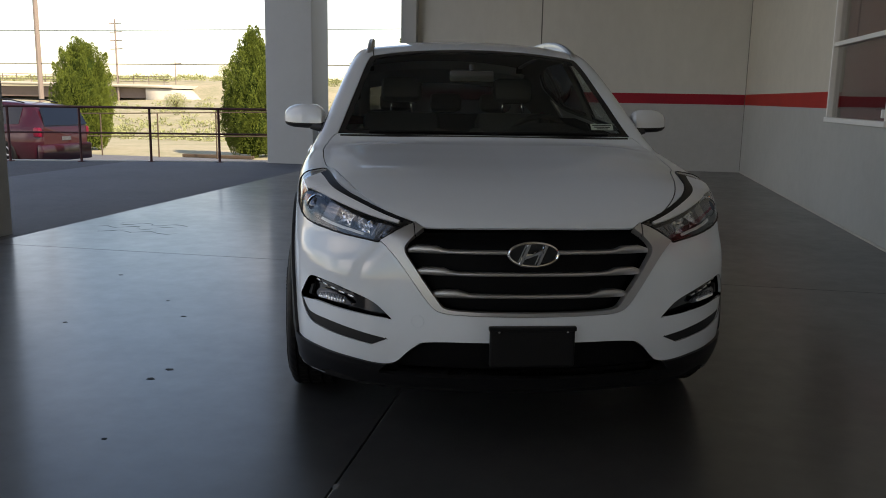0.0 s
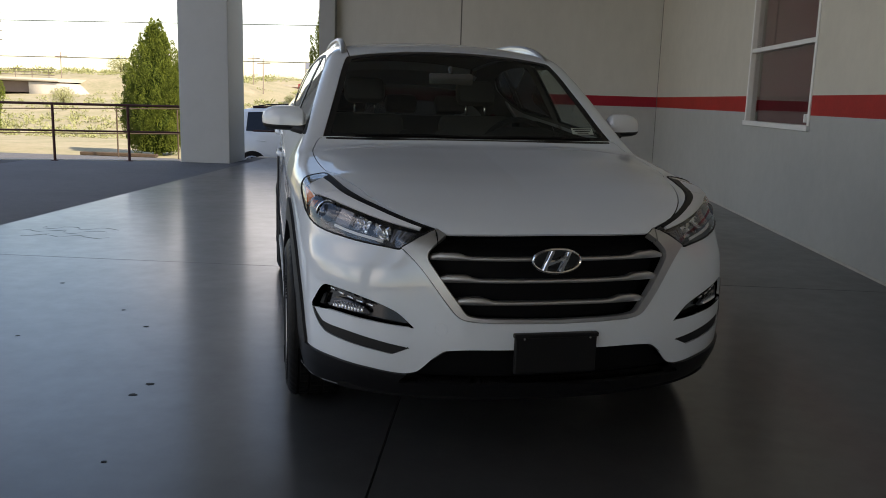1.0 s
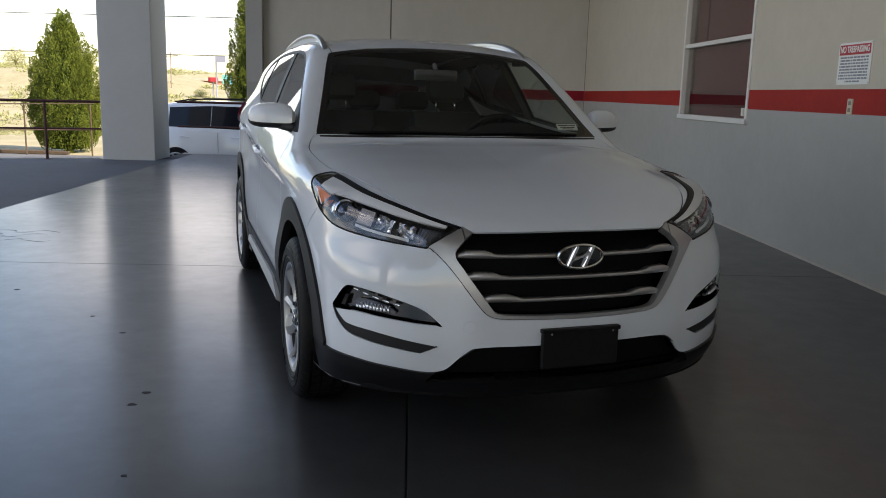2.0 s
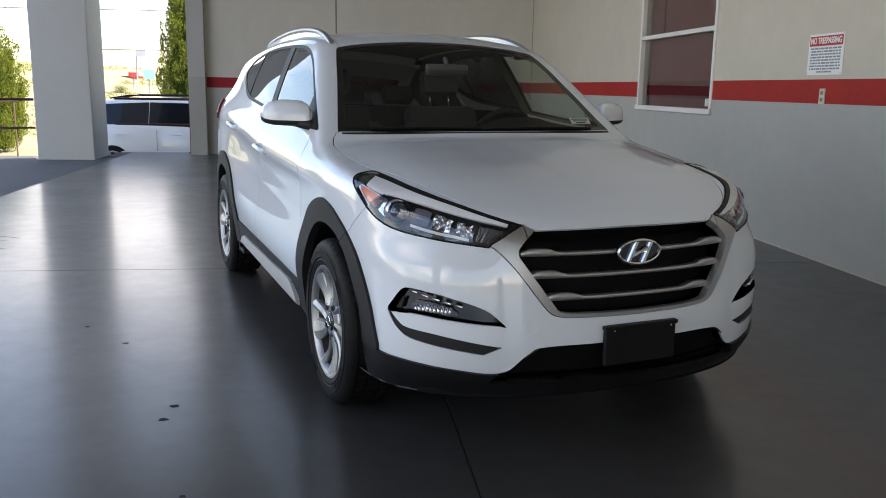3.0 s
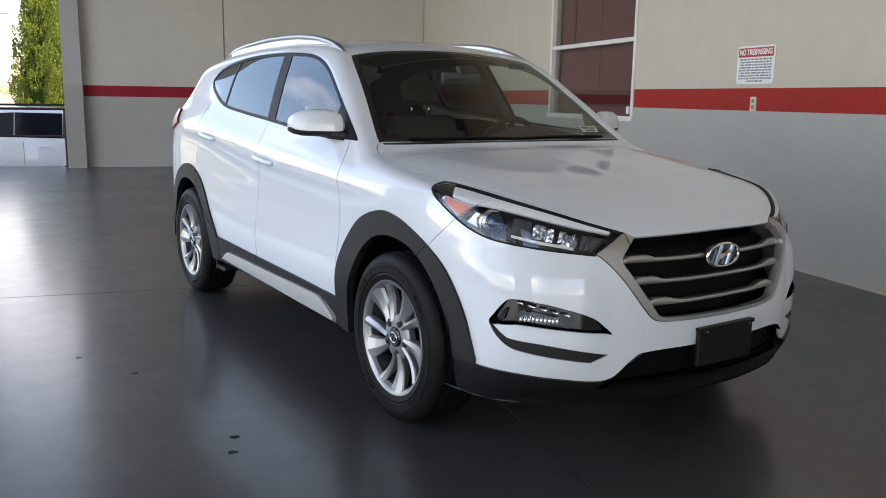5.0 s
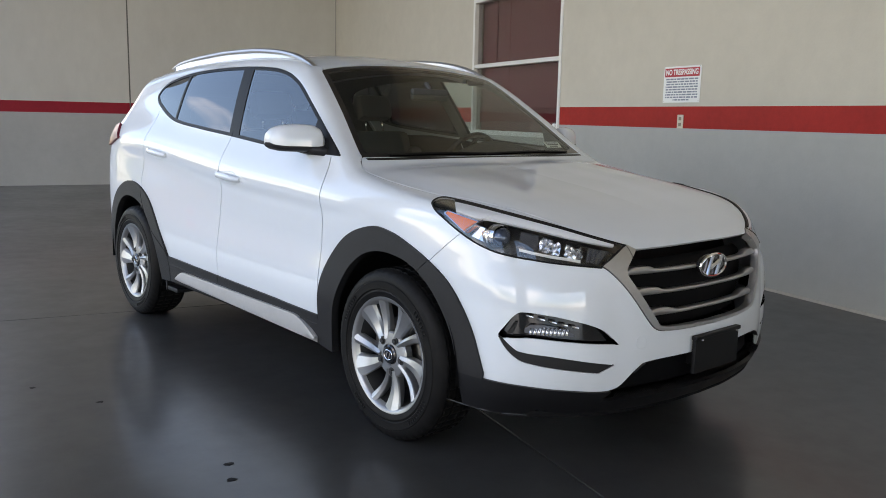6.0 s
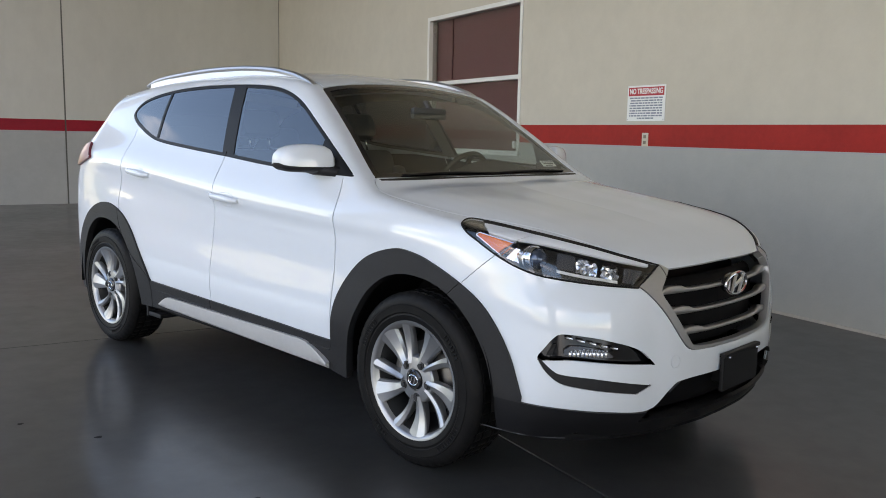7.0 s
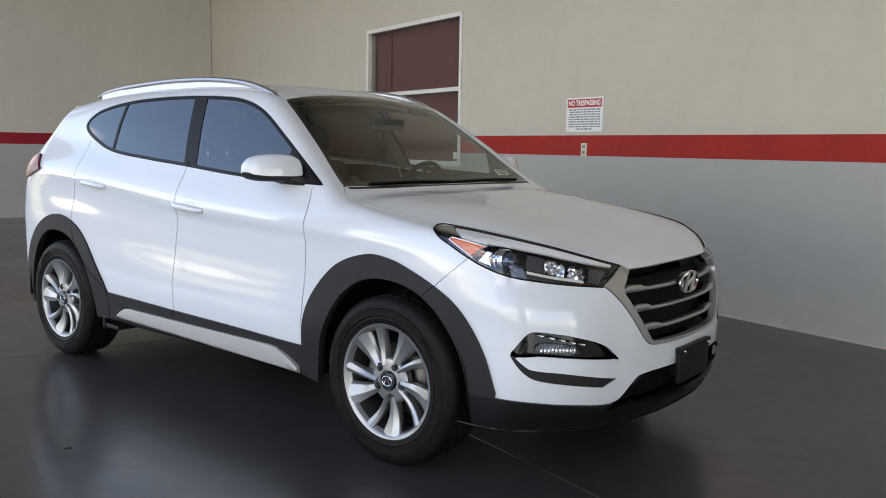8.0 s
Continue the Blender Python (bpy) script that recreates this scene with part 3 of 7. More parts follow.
def u_of(v):
    """Distance along the rounded corner of the nose."""
    return v[:, 0] + 0.8 * (v[:, 1] + 0.76)


LAMP = spline([(0.419, 0.849), (0.419, 0.849), (0.577, 0.882), (0.762, 0.920), (0.97, 0.955), (1.21, 0.986), (1.275, 0.985), (1.305, 0.968), (1.245, 0.921), (1.155, 0.871),
               (1.085, 0.843), (1.0, 0.821), (0.862, 0.804), (0.73, 0.792), (0.561, 0.780), (0.548, 0.779), (0.548, 0.779), (0.47, 0.827)])
BROW = spline([(1.216, 0.958), (1.203, 0.966), (1.171, 0.969), (1.08, 0.960), (0.905, 0.937), (0.736, 0.910), (0.565, 0.878), (0.477, 0.860), (0.477, 0.860), (0.481, 0.845), (0.481, 0.845), (0.656, 0.871), (0.826, 0.900), (0.911, 0.913), (0.996, 0.926), (1.057, 0.932), (1.100, 0.932), (1.171, 0.946)])
FOG = spline([(1.006, 0.535), (0.982, 0.570), (0.935, 0.616), (0.905, 0.626), (0.81, 0.620), (0.713, 0.607), (0.543, 0.565), (0.452, 0.506), (0.452, 0.506), (0.57, 0.514), (0.71, 0.525), (0.871, 0.535), (0.975, 0.531)])
SLASH = spline([(1.006, 0.537), (0.992, 0.533), (0.955, 0.506), (0.915, 0.486), (0.763, 0.472), (0.61, 0.452), (0.469, 0.432), (0.469, 0.432), (0.546, 0.405), (0.546, 0.405), (0.703, 0.423), (0.867, 0.443), (0.920, 0.457), (0.972, 0.492)])
GRILLE = spline([(-0.2, 0.8385), (-0.2, 0.8385), (0.383, 0.8345), (0.383, 0.8345), (0.428, 0.797), (0.452, 0.760), (0.430, 0.716), (0.335, 0.580), (0.312, 0.556), (0.235, 0.547), (-0.2, 0.541), (-0.2, 0.541)])
GRILLE_RIM = spline([(-0.2, 0.838), (-0.2, 0.838), (0.375, 0.833), (0.415, 0.852), (0.415, 0.852), (0.475, 0.823), (0.540, 0.784), (0.540, 0.784), (0.515, 0.762), (0.470, 0.712), (0.362, 0.566), (0.325, 0.541), (0.24, 0.533), (-0.2, 0.527), (-0.2, 0.527)])
HOOD = spline([(-0.2, -0.99), (-0.2, -0.99), (0.40, -0.99), (0.40, -0.99), (0.418, -0.760), (0.418, -0.760), (0.522, -0.692), (0.608, -0.570), (0.673, -0.392), (0.725, -0.20), (0.755, -0.13), (0.776, 0.007), (0.790, 0.18), (0.788, 0.30), (0.768, 0.38), (0.745, 0.415), (0.745, 0.415), (0.4, 0.385), (-0.2, 0.374), (-0.2, 0.374)])
SCREEN = spline([(-0.2, 0.380), (-0.2, 0.380), (0.4, 0.391), (0.735, 0.424), (0.735, 0.424), (0.655, 0.70), (0.580, 0.975), (0.560, 1.005), (0.30, 1.035), (-0.2, 1.042), (-0.2, 1.042)])
WINDOWS = spline([(2.617, 1.377), (2.454, 1.300), (2.219, 1.236), (1.86, 1.200), (1.488, 1.172), (1.07, 1.138), (0.713, 1.121), (0.468, 1.115), (0.468, 1.115), (0.645, 1.230), (0.85, 1.358), (0.985, 1.437), (1.09, 1.481), (1.19, 1.508), (1.31, 1.526), (1.557, 1.539), (1.904, 1.541), (2.244, 1.524), (2.506, 1.482), (2.600, 1.435)])
ARCH_F = spline([(0.512, 0.25), (0.512, 0.25), (0.505, 0.418), (0.455, 0.623), (0.314, 0.781), (0.125, 0.854), (0.0, 0.846), (-0.112, 0.811), (-0.235, 0.757), (-0.330, 0.698), (-0.400, 0.620), (-0.452, 0.532), (-0.480, 0.455), (-0.500, 0.388), (-0.500, 0.388), (-0.42, 0.05), (-0.42, 0.05)])
ARCH_R = spline([(2.155, 0.25), (2.155, 0.25), (2.142, 0.440), (2.268, 0.625), (2.43, 0.782), (2.60, 0.850), (2.76, 0.848), (2.93, 0.780), (3.06, 0.665), (3.14, 0.53), (3.16, 0.42), (3.16, 0.42), (3.12, 0.05), (3.12, 0.05)])
WELL = [(0.430, 0.05), (0.430, 0.05), (0.415, 0.30), (0.366, 0.500), (0.280, 0.645), (0.185, 0.723), (0.09, 0.757), (-0.02, 0.760), (-0.135, 0.733), (-0.24, 0.668), (-0.32, 0.575), (-0.37, 0.47), (-0.395, 0.30), (-0.395, 0.05), (-0.395, 0.05)]
WELL_F, WELL_R = spline(WELL), spline([(y + 2.672, z) for y, z in WELL])
SILL_Z = curve([-1, 0.5, 0.96, 1.5, 2.14, 4], [0.412, 0.412, 0.423, 0.434, 0.449, 0.47])
INTAKE = spline([(-0.2, 0.46), (-0.2, 0.46), (0.33, 0.46), (0.33, 0.46), (0.40, 0.420), (0.522, 0.330), (0.522, 0.330), (0.545, 0.300), (0.545, 0.300), (0.40, 0.300), (-0.2, 0.300), (-0.2, 0.300)])
CHIN_Z = curve([-0.2, 0.20, 0.315, 0.36, 0.455, 0.50, 0.693, 0.914, 1.088, 1.4], [0.436, 0.434, 0.428, 0.405, 0.341, 0.334, 0.347, 0.362, 0.371, 0.378])
GAP_FRONT, GAP_MID = curve([0.3, 0.417, 0.79, 0.98, 1.10, 1.2], [0.512, 0.510, 0.500, 0.497, 0.525, 0.56]), curve([0.3, 0.42, 0.56, 0.73, 0.98, 1.175, 1.3], [1.497, 1.496, 1.492, 1.488, 1.464, 1.467, 1.47])
REAR_DOOR = spline([(2.05, 0.2), (2.05, 0.2), (2.142, 0.451), (2.34, 0.577), (2.485, 0.729), (2.522, 0.86), (2.503, 0.961), (2.482, 1.094), (2.497, 1.28), (2.58, 1.50), (2.58, 1.50), (1.0, 1.7), (1.0, 0.2), (1.0, 0.2)])
FRONT_GLASS_END = curve([1.0, 1.167, 1.504, 1.7], [1.338, 1.396, 1.513, 1.58])
REAR_GLASS_START = curve([1.0, 1.182, 1.502, 1.7], [1.434, 1.501, 1.618, 1.69])
REAR_GLASS_END = curve([1.0, 1.241, 1.493, 1.7], [2.16, 2.205, 2.250, 2.287])
TAIL_LAMP = spline([(2.925, 1.115), (2.925, 1.115), (3.0, 1.205), (3.0, 1.205), (3.09, 1.188), (3.30, 1.135), (3.45, 1.12), (3.45, 1.12), (3.45, 1.06), (3.45, 1.06), (3.25, 1.055), (3.11, 1.066)])
BROW_MID = curve([0.4, 0.48, 0.66, 0.83, 0.91, 1.0, 1.08, 1.2], [0.84, 0.8525, 0.882, 0.908, 0.9255, 0.941, 0.948, 0.962])


class Skin:
    """Half of the body skin, cut along outlines into regions."""

    def __init__(self, step):
        self.v, self.t = shell(step)
        fine = self.v[self.t].mean(1)[:, 1] < -0.15
        made, more = {}, []
        extra = []

        def half(i, j):
            e = (min(i, j), max(i, j))
            if e not in made:
                made[e] = len(self.v) + len(extra)
                extra.append((self.v[i] + self.v[j]) / 2)
            return made[e]
        for a, b, d in self.t[fine].tolist():
            ab, bd, da = half(a, b), half(b, d), half(d, a)
            more += [(a, ab, da), (ab, b, bd), (da, bd, d), (ab, bd, da)]
        self.v = np.vstack([self.v, np.array(extra)])
        self.t = np.vstack([self.t[~fine], np.array(more)])

    def cut(self, g, where=None):
        """Splits the triangles that g = 0 crosses; where: a test on places that limits the cut."""
        val = g(self.v)
        val = np.where(np.abs(val) < 1e-5, 1e-5, val)
        pos = val > 0
        k = pos[self.t].sum(1)
        cross = (k == 1) | (k == 2)
        if where is not None:
            cross &= where(self.v[self.t].mean(1))
        keep, new_t, new_v, made = self.t[~cross], [], [], {}
        base = len(self.v)

        def mid(i, j):
            e = (i, j) if i < j else (j, i)
            if e not in made:
                made[e] = base + len(new_v)
                w = val[i] / (val[i] - val[j])
                new_v.append(self.v[i] + w * (self.v[j] - self.v[i]))
            return made[e]
        for tri in self.t[cross].tolist():
            side = [bool(pos[i]) for i in tri]
            odd = 0 if side[1] == side[2] else 1 if side[0] == side[2] else 2
            a, b, c = tri[odd], tri[(odd + 1) % 3], tri[(odd + 2) % 3]
            ab, ac = mid(a, b), mid(a, c)
            new_t += [(a, ab, ac), (ab, b, c), (ab, c, ac)]
        if new_v:
            self.v = np.vstack([self.v, np.array(new_v)])
            self.t = np.vstack([keep, np.array(new_t)])

    def centre(self):
        return self.v[self.t].mean(1)


def skin_normals(v):
    e = 0.002
    s, y, z = np.abs(v[:, 0]), v[:, 1], v[:, 2]
    n = np.stack([body(s + e, y, z) - body(np.abs(s - e), y, z), body(s, y + e, z) - body(s, y - e, z), body(s, y, z + e) - body(s, y, z - e)], 1)
    return n / np.maximum(np.linalg.norm(n, axis=1), 1e-9)[:, None]


GAP = 0.0026
skin = Skin(0.017)
front = lambda c: (c[:, 1] < 0.2) & (c[:, 2] < 1.02) & (c[:, 0] > 0.3)
nose_on = lambda c: (c[:, 1] < -0.55) & (c[:, 2] < 0.9)
on_top = lambda c: c[:, 2] > 0.80
flank = lambda c: (c[:, 0] > 0.5) & (c[:, 1] > -0.55)
high = lambda c: (c[:, 0] > 0.4) & (c[:, 2] > 1.05)
g_lamp = lambda v: inside_of(LAMP, u_of(v), v[:, 2])
g_brow = lambda v: inside_of(BROW, u_of(v), v[:, 2])
g_intake = lambda v: inside_of(INTAKE, v[:, 0], v[:, 2])
g_fog = lambda v: inside_of(FOG, u_of(v), v[:, 2])
g_slash = lambda v: inside_of(SLASH, u_of(v), v[:, 2])
g_grille = lambda v: inside_of(GRILLE, v[:, 0], v[:, 2])
g_rim = lambda v: inside_of(GRILLE_RIM, v[:, 0], v[:, 2])
g_hood = lambda v: inside_of(HOOD, v[:, 0], v[:, 1])
g_screen = lambda v: inside_of(SCREEN, v[:, 0], v[:, 1])
g_windows = lambda v: inside_of(WINDOWS, v[:, 1], v[:, 2])
g_arch_f = lambda v: inside_of(ARCH_F, v[:, 1], v[:, 2])
g_arch_r = lambda v: inside_of(ARCH_R, v[:, 1], v[:, 2])
g_well_f = lambda v: inside_of(WELL_F, v[:, 1], v[:, 2])
g_well_r = lambda v: inside_of(WELL_R, v[:, 1], v[:, 2])
g_sill = lambda v: v[:, 2] - SILL_Z(v[:, 1])
g_chin = lambda v: v[:, 2] - CHIN_Z(u_of(v))
g_gap_f = lambda v: v[:, 1] - GAP_FRONT(v[:, 2])
g_gap_m = lambda v: v[:, 1] - GAP_MID(v[:, 2])
g_door_r = lambda v: inside_of(REAR_DOOR, v[:, 1], v[:, 2])
g_seam = lambda v: (v[:, 1] + 0.27 - (v[:, 2] - 0.80) * -1.15) * 0.66
g_roof = lambda v: v[:, 0] - (0.555 + 0.02 * np.sin((v[:, 1] - 1.0) * 1.5))
g_roof_end = lambda v: v[:, 1] - 2.93
g_tail = lambda v: inside_of(TAIL_LAMP, v[:, 1], v[:, 2])
g_bumper_r = lambda v: v[:, 2] - 0.72
g_tailgate = lambda v: v[:, 0] - 0.66
g_glass_1 = lambda v: v[:, 1] - FRONT_GLASS_END(v[:, 2])
g_glass_2 = lambda v: v[:, 1] - REAR_GLASS_START(v[:, 2])
g_glass_3 = lambda v: v[:, 1] - REAR_GLASS_END(v[:, 2])
g_sail = lambda v: v[:, 1] - 0.735
rear_on = lambda c: (c[:, 1] > 2.7)
low_side = lambda c: flank(c) & (c[:, 2] < 0.6)
door_zone = lambda c: flank(c) & (c[:, 2] > 0.38) & (c[:, 2] < 1.2)
seam_zone = lambda c: flank(c) & (c[:, 1] < 0.0) & (c[:, 2] > 0.6) & (c[:, 2] < 0.95)

lamp_zone = lambda c: front(c) & (c[:, 2] > 0.82) & (g_lamp(c) < 0.004)

# seams between panels: (curve, half width, zone)
SEAMS = [(g_lamp, 0.0015, front), (g_rim, 0.0015, nose_on), (g_hood, 0.0022, lambda c: (c[:, 2] > 0.80) & ((c[:, 2] > 0.846) | (c[:, 0] > 0.41))), (g_screen, 0.0015, on_top), (g_windows, 0.001, high), (g_gap_f, GAP, lambda c: door_zone(c) & (c[:, 2] < 1.108)), (g_gap_m, GAP, door_zone),
         (g_door_r, GAP, lambda c: flank(c) & (c[:, 2] > 0.44) & (c[:, 2] < 1.30) & (c[:, 1] > 2.0)), (g_seam, 0.0014, seam_zone), (g_roof, 0.003, lambda c: (c[:, 2] > 1.40) & (c[:, 1] > 1.0) & (c[:, 1] < 2.95))]
for g, w, zone in SEAMS:
    skin.cut(lambda v: g(v) - w, zone)
    skin.cut(lambda v: g(v) + w, zone)
for g, zone in ((g_fog, front), (g_slash, front), (g_grille, nose_on), (g_arch_f, flank), (g_arch_r, flank), (g_well_f, flank), (g_well_r, flank), (g_sill, low_side), (g_chin, lambda c: (c[:, 1] < -0.1) & (c[:, 2] < 0.6)),
                (lambda v: g_windows(v) + 0.016, high), (g_glass_1, high), (g_glass_2, high), (g_glass_3, high), (lambda v: g_glass_3(v) - 0.022, high), (g_sail, high), (lambda v: g_screen(v) + 0.03, on_top),
                (lambda v: v[:, 2] - 1.19, lambda c: (c[:, 0] > 0.5) & (c[:, 1] > 0.4)), (lambda v: v[:, 2] - 1.108, lambda c: (c[:, 0] > 0.5) & (c[:, 1] > 0.3) & (c[:, 1] < 0.8)), (g_brow, lamp_zone), (lambda v: v[:, 2] - BROW_MID(u_of(v)), lamp_zone), (lambda v: u_of(v) - 0.47, lamp_zone), (g_intake, lambda c: (c[:, 1] < -0.5) & (c[:, 2] < 0.5)), (lambda v: g_hood(v) - 0.012, lamp_zone), (lambda v: g_lamp(v) + 0.0095, lamp_zone), (lambda v: u_of(v) - 1.195, lamp_zone),
                (g_roof_end, lambda c: c[:, 2] > 1.3), (g_tail, rear_on), (g_bumper_r, rear_on), (g_tailgate, rear_on)):
    skin.cut(g, zone)
# the lower rim of the body
LOW_Z = curve([-1.0, -0.6, -0.4, 0.4, 0.6, 2.0, 2.3, 3.1, 3.7], [0.246, 0.246, 0.250, 0.26, 0.285, 0.30, 0.29, 0.27, 0.30])
skin.cut(lambda v: v[:, 2] - LOW_Z(v[:, 1]))
c = skin.centre()
s_, y_, z_, u_ = c[:, 0], c[:, 1], c[:, 2], u_of(c)
region = np.full(len(c), "side_panel", dtype=object)
is_front, is_nose, is_top, is_flank, is_high, is_rear = front(c), nose_on(c), on_top(c), flank(c), high(c), rear_on(c)
door_r = g_door_r(c)
behind_f, behind_m = g_gap_f(c) > 0, g_gap_m(c) > 0
low = z_ < 1.14 + 0.09 * np.clip(y_ - 0.6, 0, 2)
region[is_flank & low & ~behind_f & (y_ < 0.8)] = "fender"
region[is_flank & low & behind_f & ~behind_m] = "front_door"
region[is_flank & (z_ < 1.30) & behind_m & (door_r < 0)] = "rear_door"
region[(y_ < 0.15) & (z_ < 0.96) & (g_seam(c) < 0) & (z_ > 0.1)] = "front_bumper"
region[(y_ < -0.02) & (z_ < 1.0) & (u_ < 1.05)] = "front_bumper"
region[is_rear & (z_ < 0.72)] = "rear_bumper"
region[is_rear & (z_ >= 0.72) & (s_ < 0.66) & (y_ > 2.93)] = "tailgate"
region[(g_sill(c) < 0) & is_flank & (y_ > 0.0) & (y_ < 2.9) & (z_ < 0.5)] = "sill_cladding"
region[(g_chin(c) < 0) & (y_ < -0.1) & (z_ < 0.6)] = "chin"
region[(region == "chin") & (g_intake(c) < 0)] = "intake"
region[is_rear & (z_ < 0.50) & (y_ > 3.0)] = "rear_skirt"
region[is_top & (g_roof(c) < 0) & (z_ > 1.4) & (y_ > 1.0) & (y_ < 2.93)] = "roof"
region[is_top & (g_hood(c) < 0) & (z_ > 0.834)] = "hood"
region[is_top & (g_screen(c) < 0)] = "screen_border"
region[is_top & (g_screen(c) < -0.03)] = "windscreen"
region[is_nose & (g_rim(c) < 0)] = "grille_surround"
region[is_nose & (g_grille(c) < 0)] = "drop"
region[is_front & (g_lamp(c) < 0)] = "lamp_lens"
region[is_front & (g_fog(c) < 0)] = "fog_lens"
region[is_front & (g_slash(c) < 0)] = "bumper_insert"
region[is_flank & (g_arch_f(c) < 0)] = "front_arch"
region[(region == "front_arch") & (y_ < -0.2) & (g_chin(c) < 0)] = "chin"
region[is_flank & (g_arch_r(c) < 0)] = "rear_arch"
region[is_flank & ((g_well_f(c) < 0) | (g_well_r(c) < 0))] = "drop"
region[is_rear & (g_tail(c) < 0) & (s_ > 0.4)] = "tail_lamp"
in_win, g3 = g_windows(c), g_glass_3(c)
region[is_high & (in_win < 0)] = "window_trim"
deep = is_high & (in_win < -0.016)
region[deep & (g_glass_1(c) < 0) & (y_ > 0.735)] = "front_window"
region[deep & (g_glass_2(c) > 0) & (g3 < 0)] = "rear_window"
region[deep & (g3 > 0.022)] = "quarter_window"
region[is_rear & (s_ < 0.58) & (z_ > 1.10) & (z_ < 1.42) & (y_ > 3.0)] = "rear_screen"
region[z_ < LOW_Z(y_)] = "drop"
for g, w, zone in SEAMS:
    region[(np.abs(g(c)) < w) & zone(c) & (region != "drop")] = "seam"


# ---- the white car: panels out of the skin ----
car = thing("car", CAR, "white compact suv with black wheel-arch cladding on a concrete floor", "car")
skin_n = skin_normals(skin.v)


def facing(v, t, n):
    """Turns triangles so that they look outwards."""
    a, b, d = v[t[:, 0]], v[t[:, 1]], v[t[:, 2]]
    turn = (np.cross(b - a, d - a) * n[t[:, 0]]).sum(1) < 0
    t = t.copy()
    t[turn] = t[turn][:, ::-1]
    return t


def skin_piece(pick, off=0.0, rim=0.0):
    """The picked triangles as vertices, normals and faces, moved out by off, with a rim turned inwards."""
    t = skin.t[pick]
    used, t = np.unique(t, return_inverse=True)
    t = t.reshape(-1, 3)
    v, n = skin.v[used], skin_n[used]
    area = np.linalg.norm(np.cross(v[t[:, 1]] - v[t[:, 0]], v[t[:, 2]] - v[t[:, 0]]), axis=1)
    t = facing(v, t[area > 1e-10], n)
    v = v + n * off
    v[np.abs(skin.v[used][:, 0]) < 1e-6, 0] = 0
    faces = t.tolist()
    if rim:
        count = {}
        for a, b, d in faces:
            for e in ((a, b), (b, d), (d, a)):
                count[e] = 1
        edges = [(a, b) for a, b in count if (b, a) not in count and not (v[a, 0] < 1e-6 and v[b, 0] < 1e-6)]
        vv, nn = [], []
        base = len(v)
        for a, b in edges:
            out = np.cross(v[b] - v[a], n[a])
            out = out / max(np.linalg.norm(out), 1e-9)
            i = base + len(vv)
            vv += [v[a], v[b], v[b] - n[b] * rim, v[a] - n[a] * rim]
            nn += [out] * 4
            faces.append([i + 1, i, i + 3, i + 2])
        if vv:
            v, n = np.vstack([v, vv]), np.vstack([n, nn])
    return v, n, faces


def skin_mesh(name, v, n, faces, mat):
    me = bpy.data.meshes.new(name)
    me.from_pydata(v.tolist(), [], faces)
    me.materials.append(mat)
    me.polygons.foreach_set("use_smooth", [True] * len(me.polygons))
    me.normals_split_custom_set_from_vertices(n.tolist())
    return me


def panel(name, pick, mat, off=0.0, rim=0.010, both=True, parent=None, label=""):
    """One panel across the car (both=False), or one on either side. Gives the objects."""
    v, n, faces = skin_piece(pick, off, rim)
    flip = np.array((-1.0, 1.0, 1.0))
    made = []
    if both:
        for sign in (-1, 1):
            vs, ns, fs = (v * flip, n * flip, [f[::-1] for f in faces]) if sign < 0 else (v, n, faces)
            ob = new(name, skin_mesh(name, vs, ns, fs, mat))
            ob.parent = parent or car
            made.append(tagged(ob, label))
        return made
    k = len(v)
    mid = np.abs(v[:, 0]) < 1e-6
    other = np.where(mid, np.arange(k), np.arange(k) + k)
    fs = faces + [[int(other[i]) for i in f[::-1]] for f in faces]
    nn = n.copy()
    nn[mid, 0] = 0
    ob = new(name, skin_mesh(name, np.vstack([v, v * flip]), np.vstack([nn, n * flip]), fs, mat))
    ob.parent = parent or car
    return [tagged(ob, label)]


is_ = lambda *names: np.isin(region, names)
panel("hood", is_("hood"), M_PAINT, both=False, label="white pressed-steel bonnet")
panel("fender", is_("fender"), M_PAINT)
front_doors = panel("front_door", is_("front_door"), M_PAINT)
rear_doors = panel("rear_door", is_("rear_door"), M_PAINT)
panel("side_panel", is_("side_panel"), M_PAINT)
panel("roof", is_("roof"), M_PAINT, both=False)
panel("tailgate", is_("tailgate"), M_PAINT, both=False)
bumper = panel("front_bumper", is_("front_bumper"), M_PAINT, both=False)[0]
panel("rear_bumper", is_("rear_bumper"), M_PAINT, both=False)
panel("rear_skirt", is_("rear_skirt"), M_CLAD, both=False)
panel("lower_bumper", is_("chin"), M_BUMPER_DARK, both=False, off=0.010, rim=0.05, label="dark grey plastic lower bumper")
panel("air_intake", is_("intake"), M_BLACK_LOW, both=False, off=-0.045, rim=-0.040, label="black lower air intake")
panel("bumper_insert", is_("bumper_insert"), M_CLAD, off=-0.005, rim=-0.006, label="black slanted bumper insert")
panel("sill_cladding", is_("sill_cladding"), M_CLAD, off=0.010, rim=0.03, label="dark grey plastic sill cladding")
panel("wheel_arch", is_("front_arch"), M_CLAD, off=0.012, rim=0.035, label="dark grey plastic wheel-arch cladding")
panel("wheel_arch", is_("rear_arch"), M_CLAD, off=0.012, rim=0.035, label="dark grey plastic wheel-arch cladding")
panel("windscreen", is_("windscreen"), M_SCREEN, off=-0.003, rim=0, both=False, label="clear laminated windscreen")
panel("windscreen_border", is_("screen_border"), M_GLOSS_BLACK, off=-0.003, rim=0.006, both=False, label="black windscreen edging")
panel("window_trim", is_("window_trim"), M_BLACK, off=-0.001, rim=0.008, label="black window frame and pillar trim")
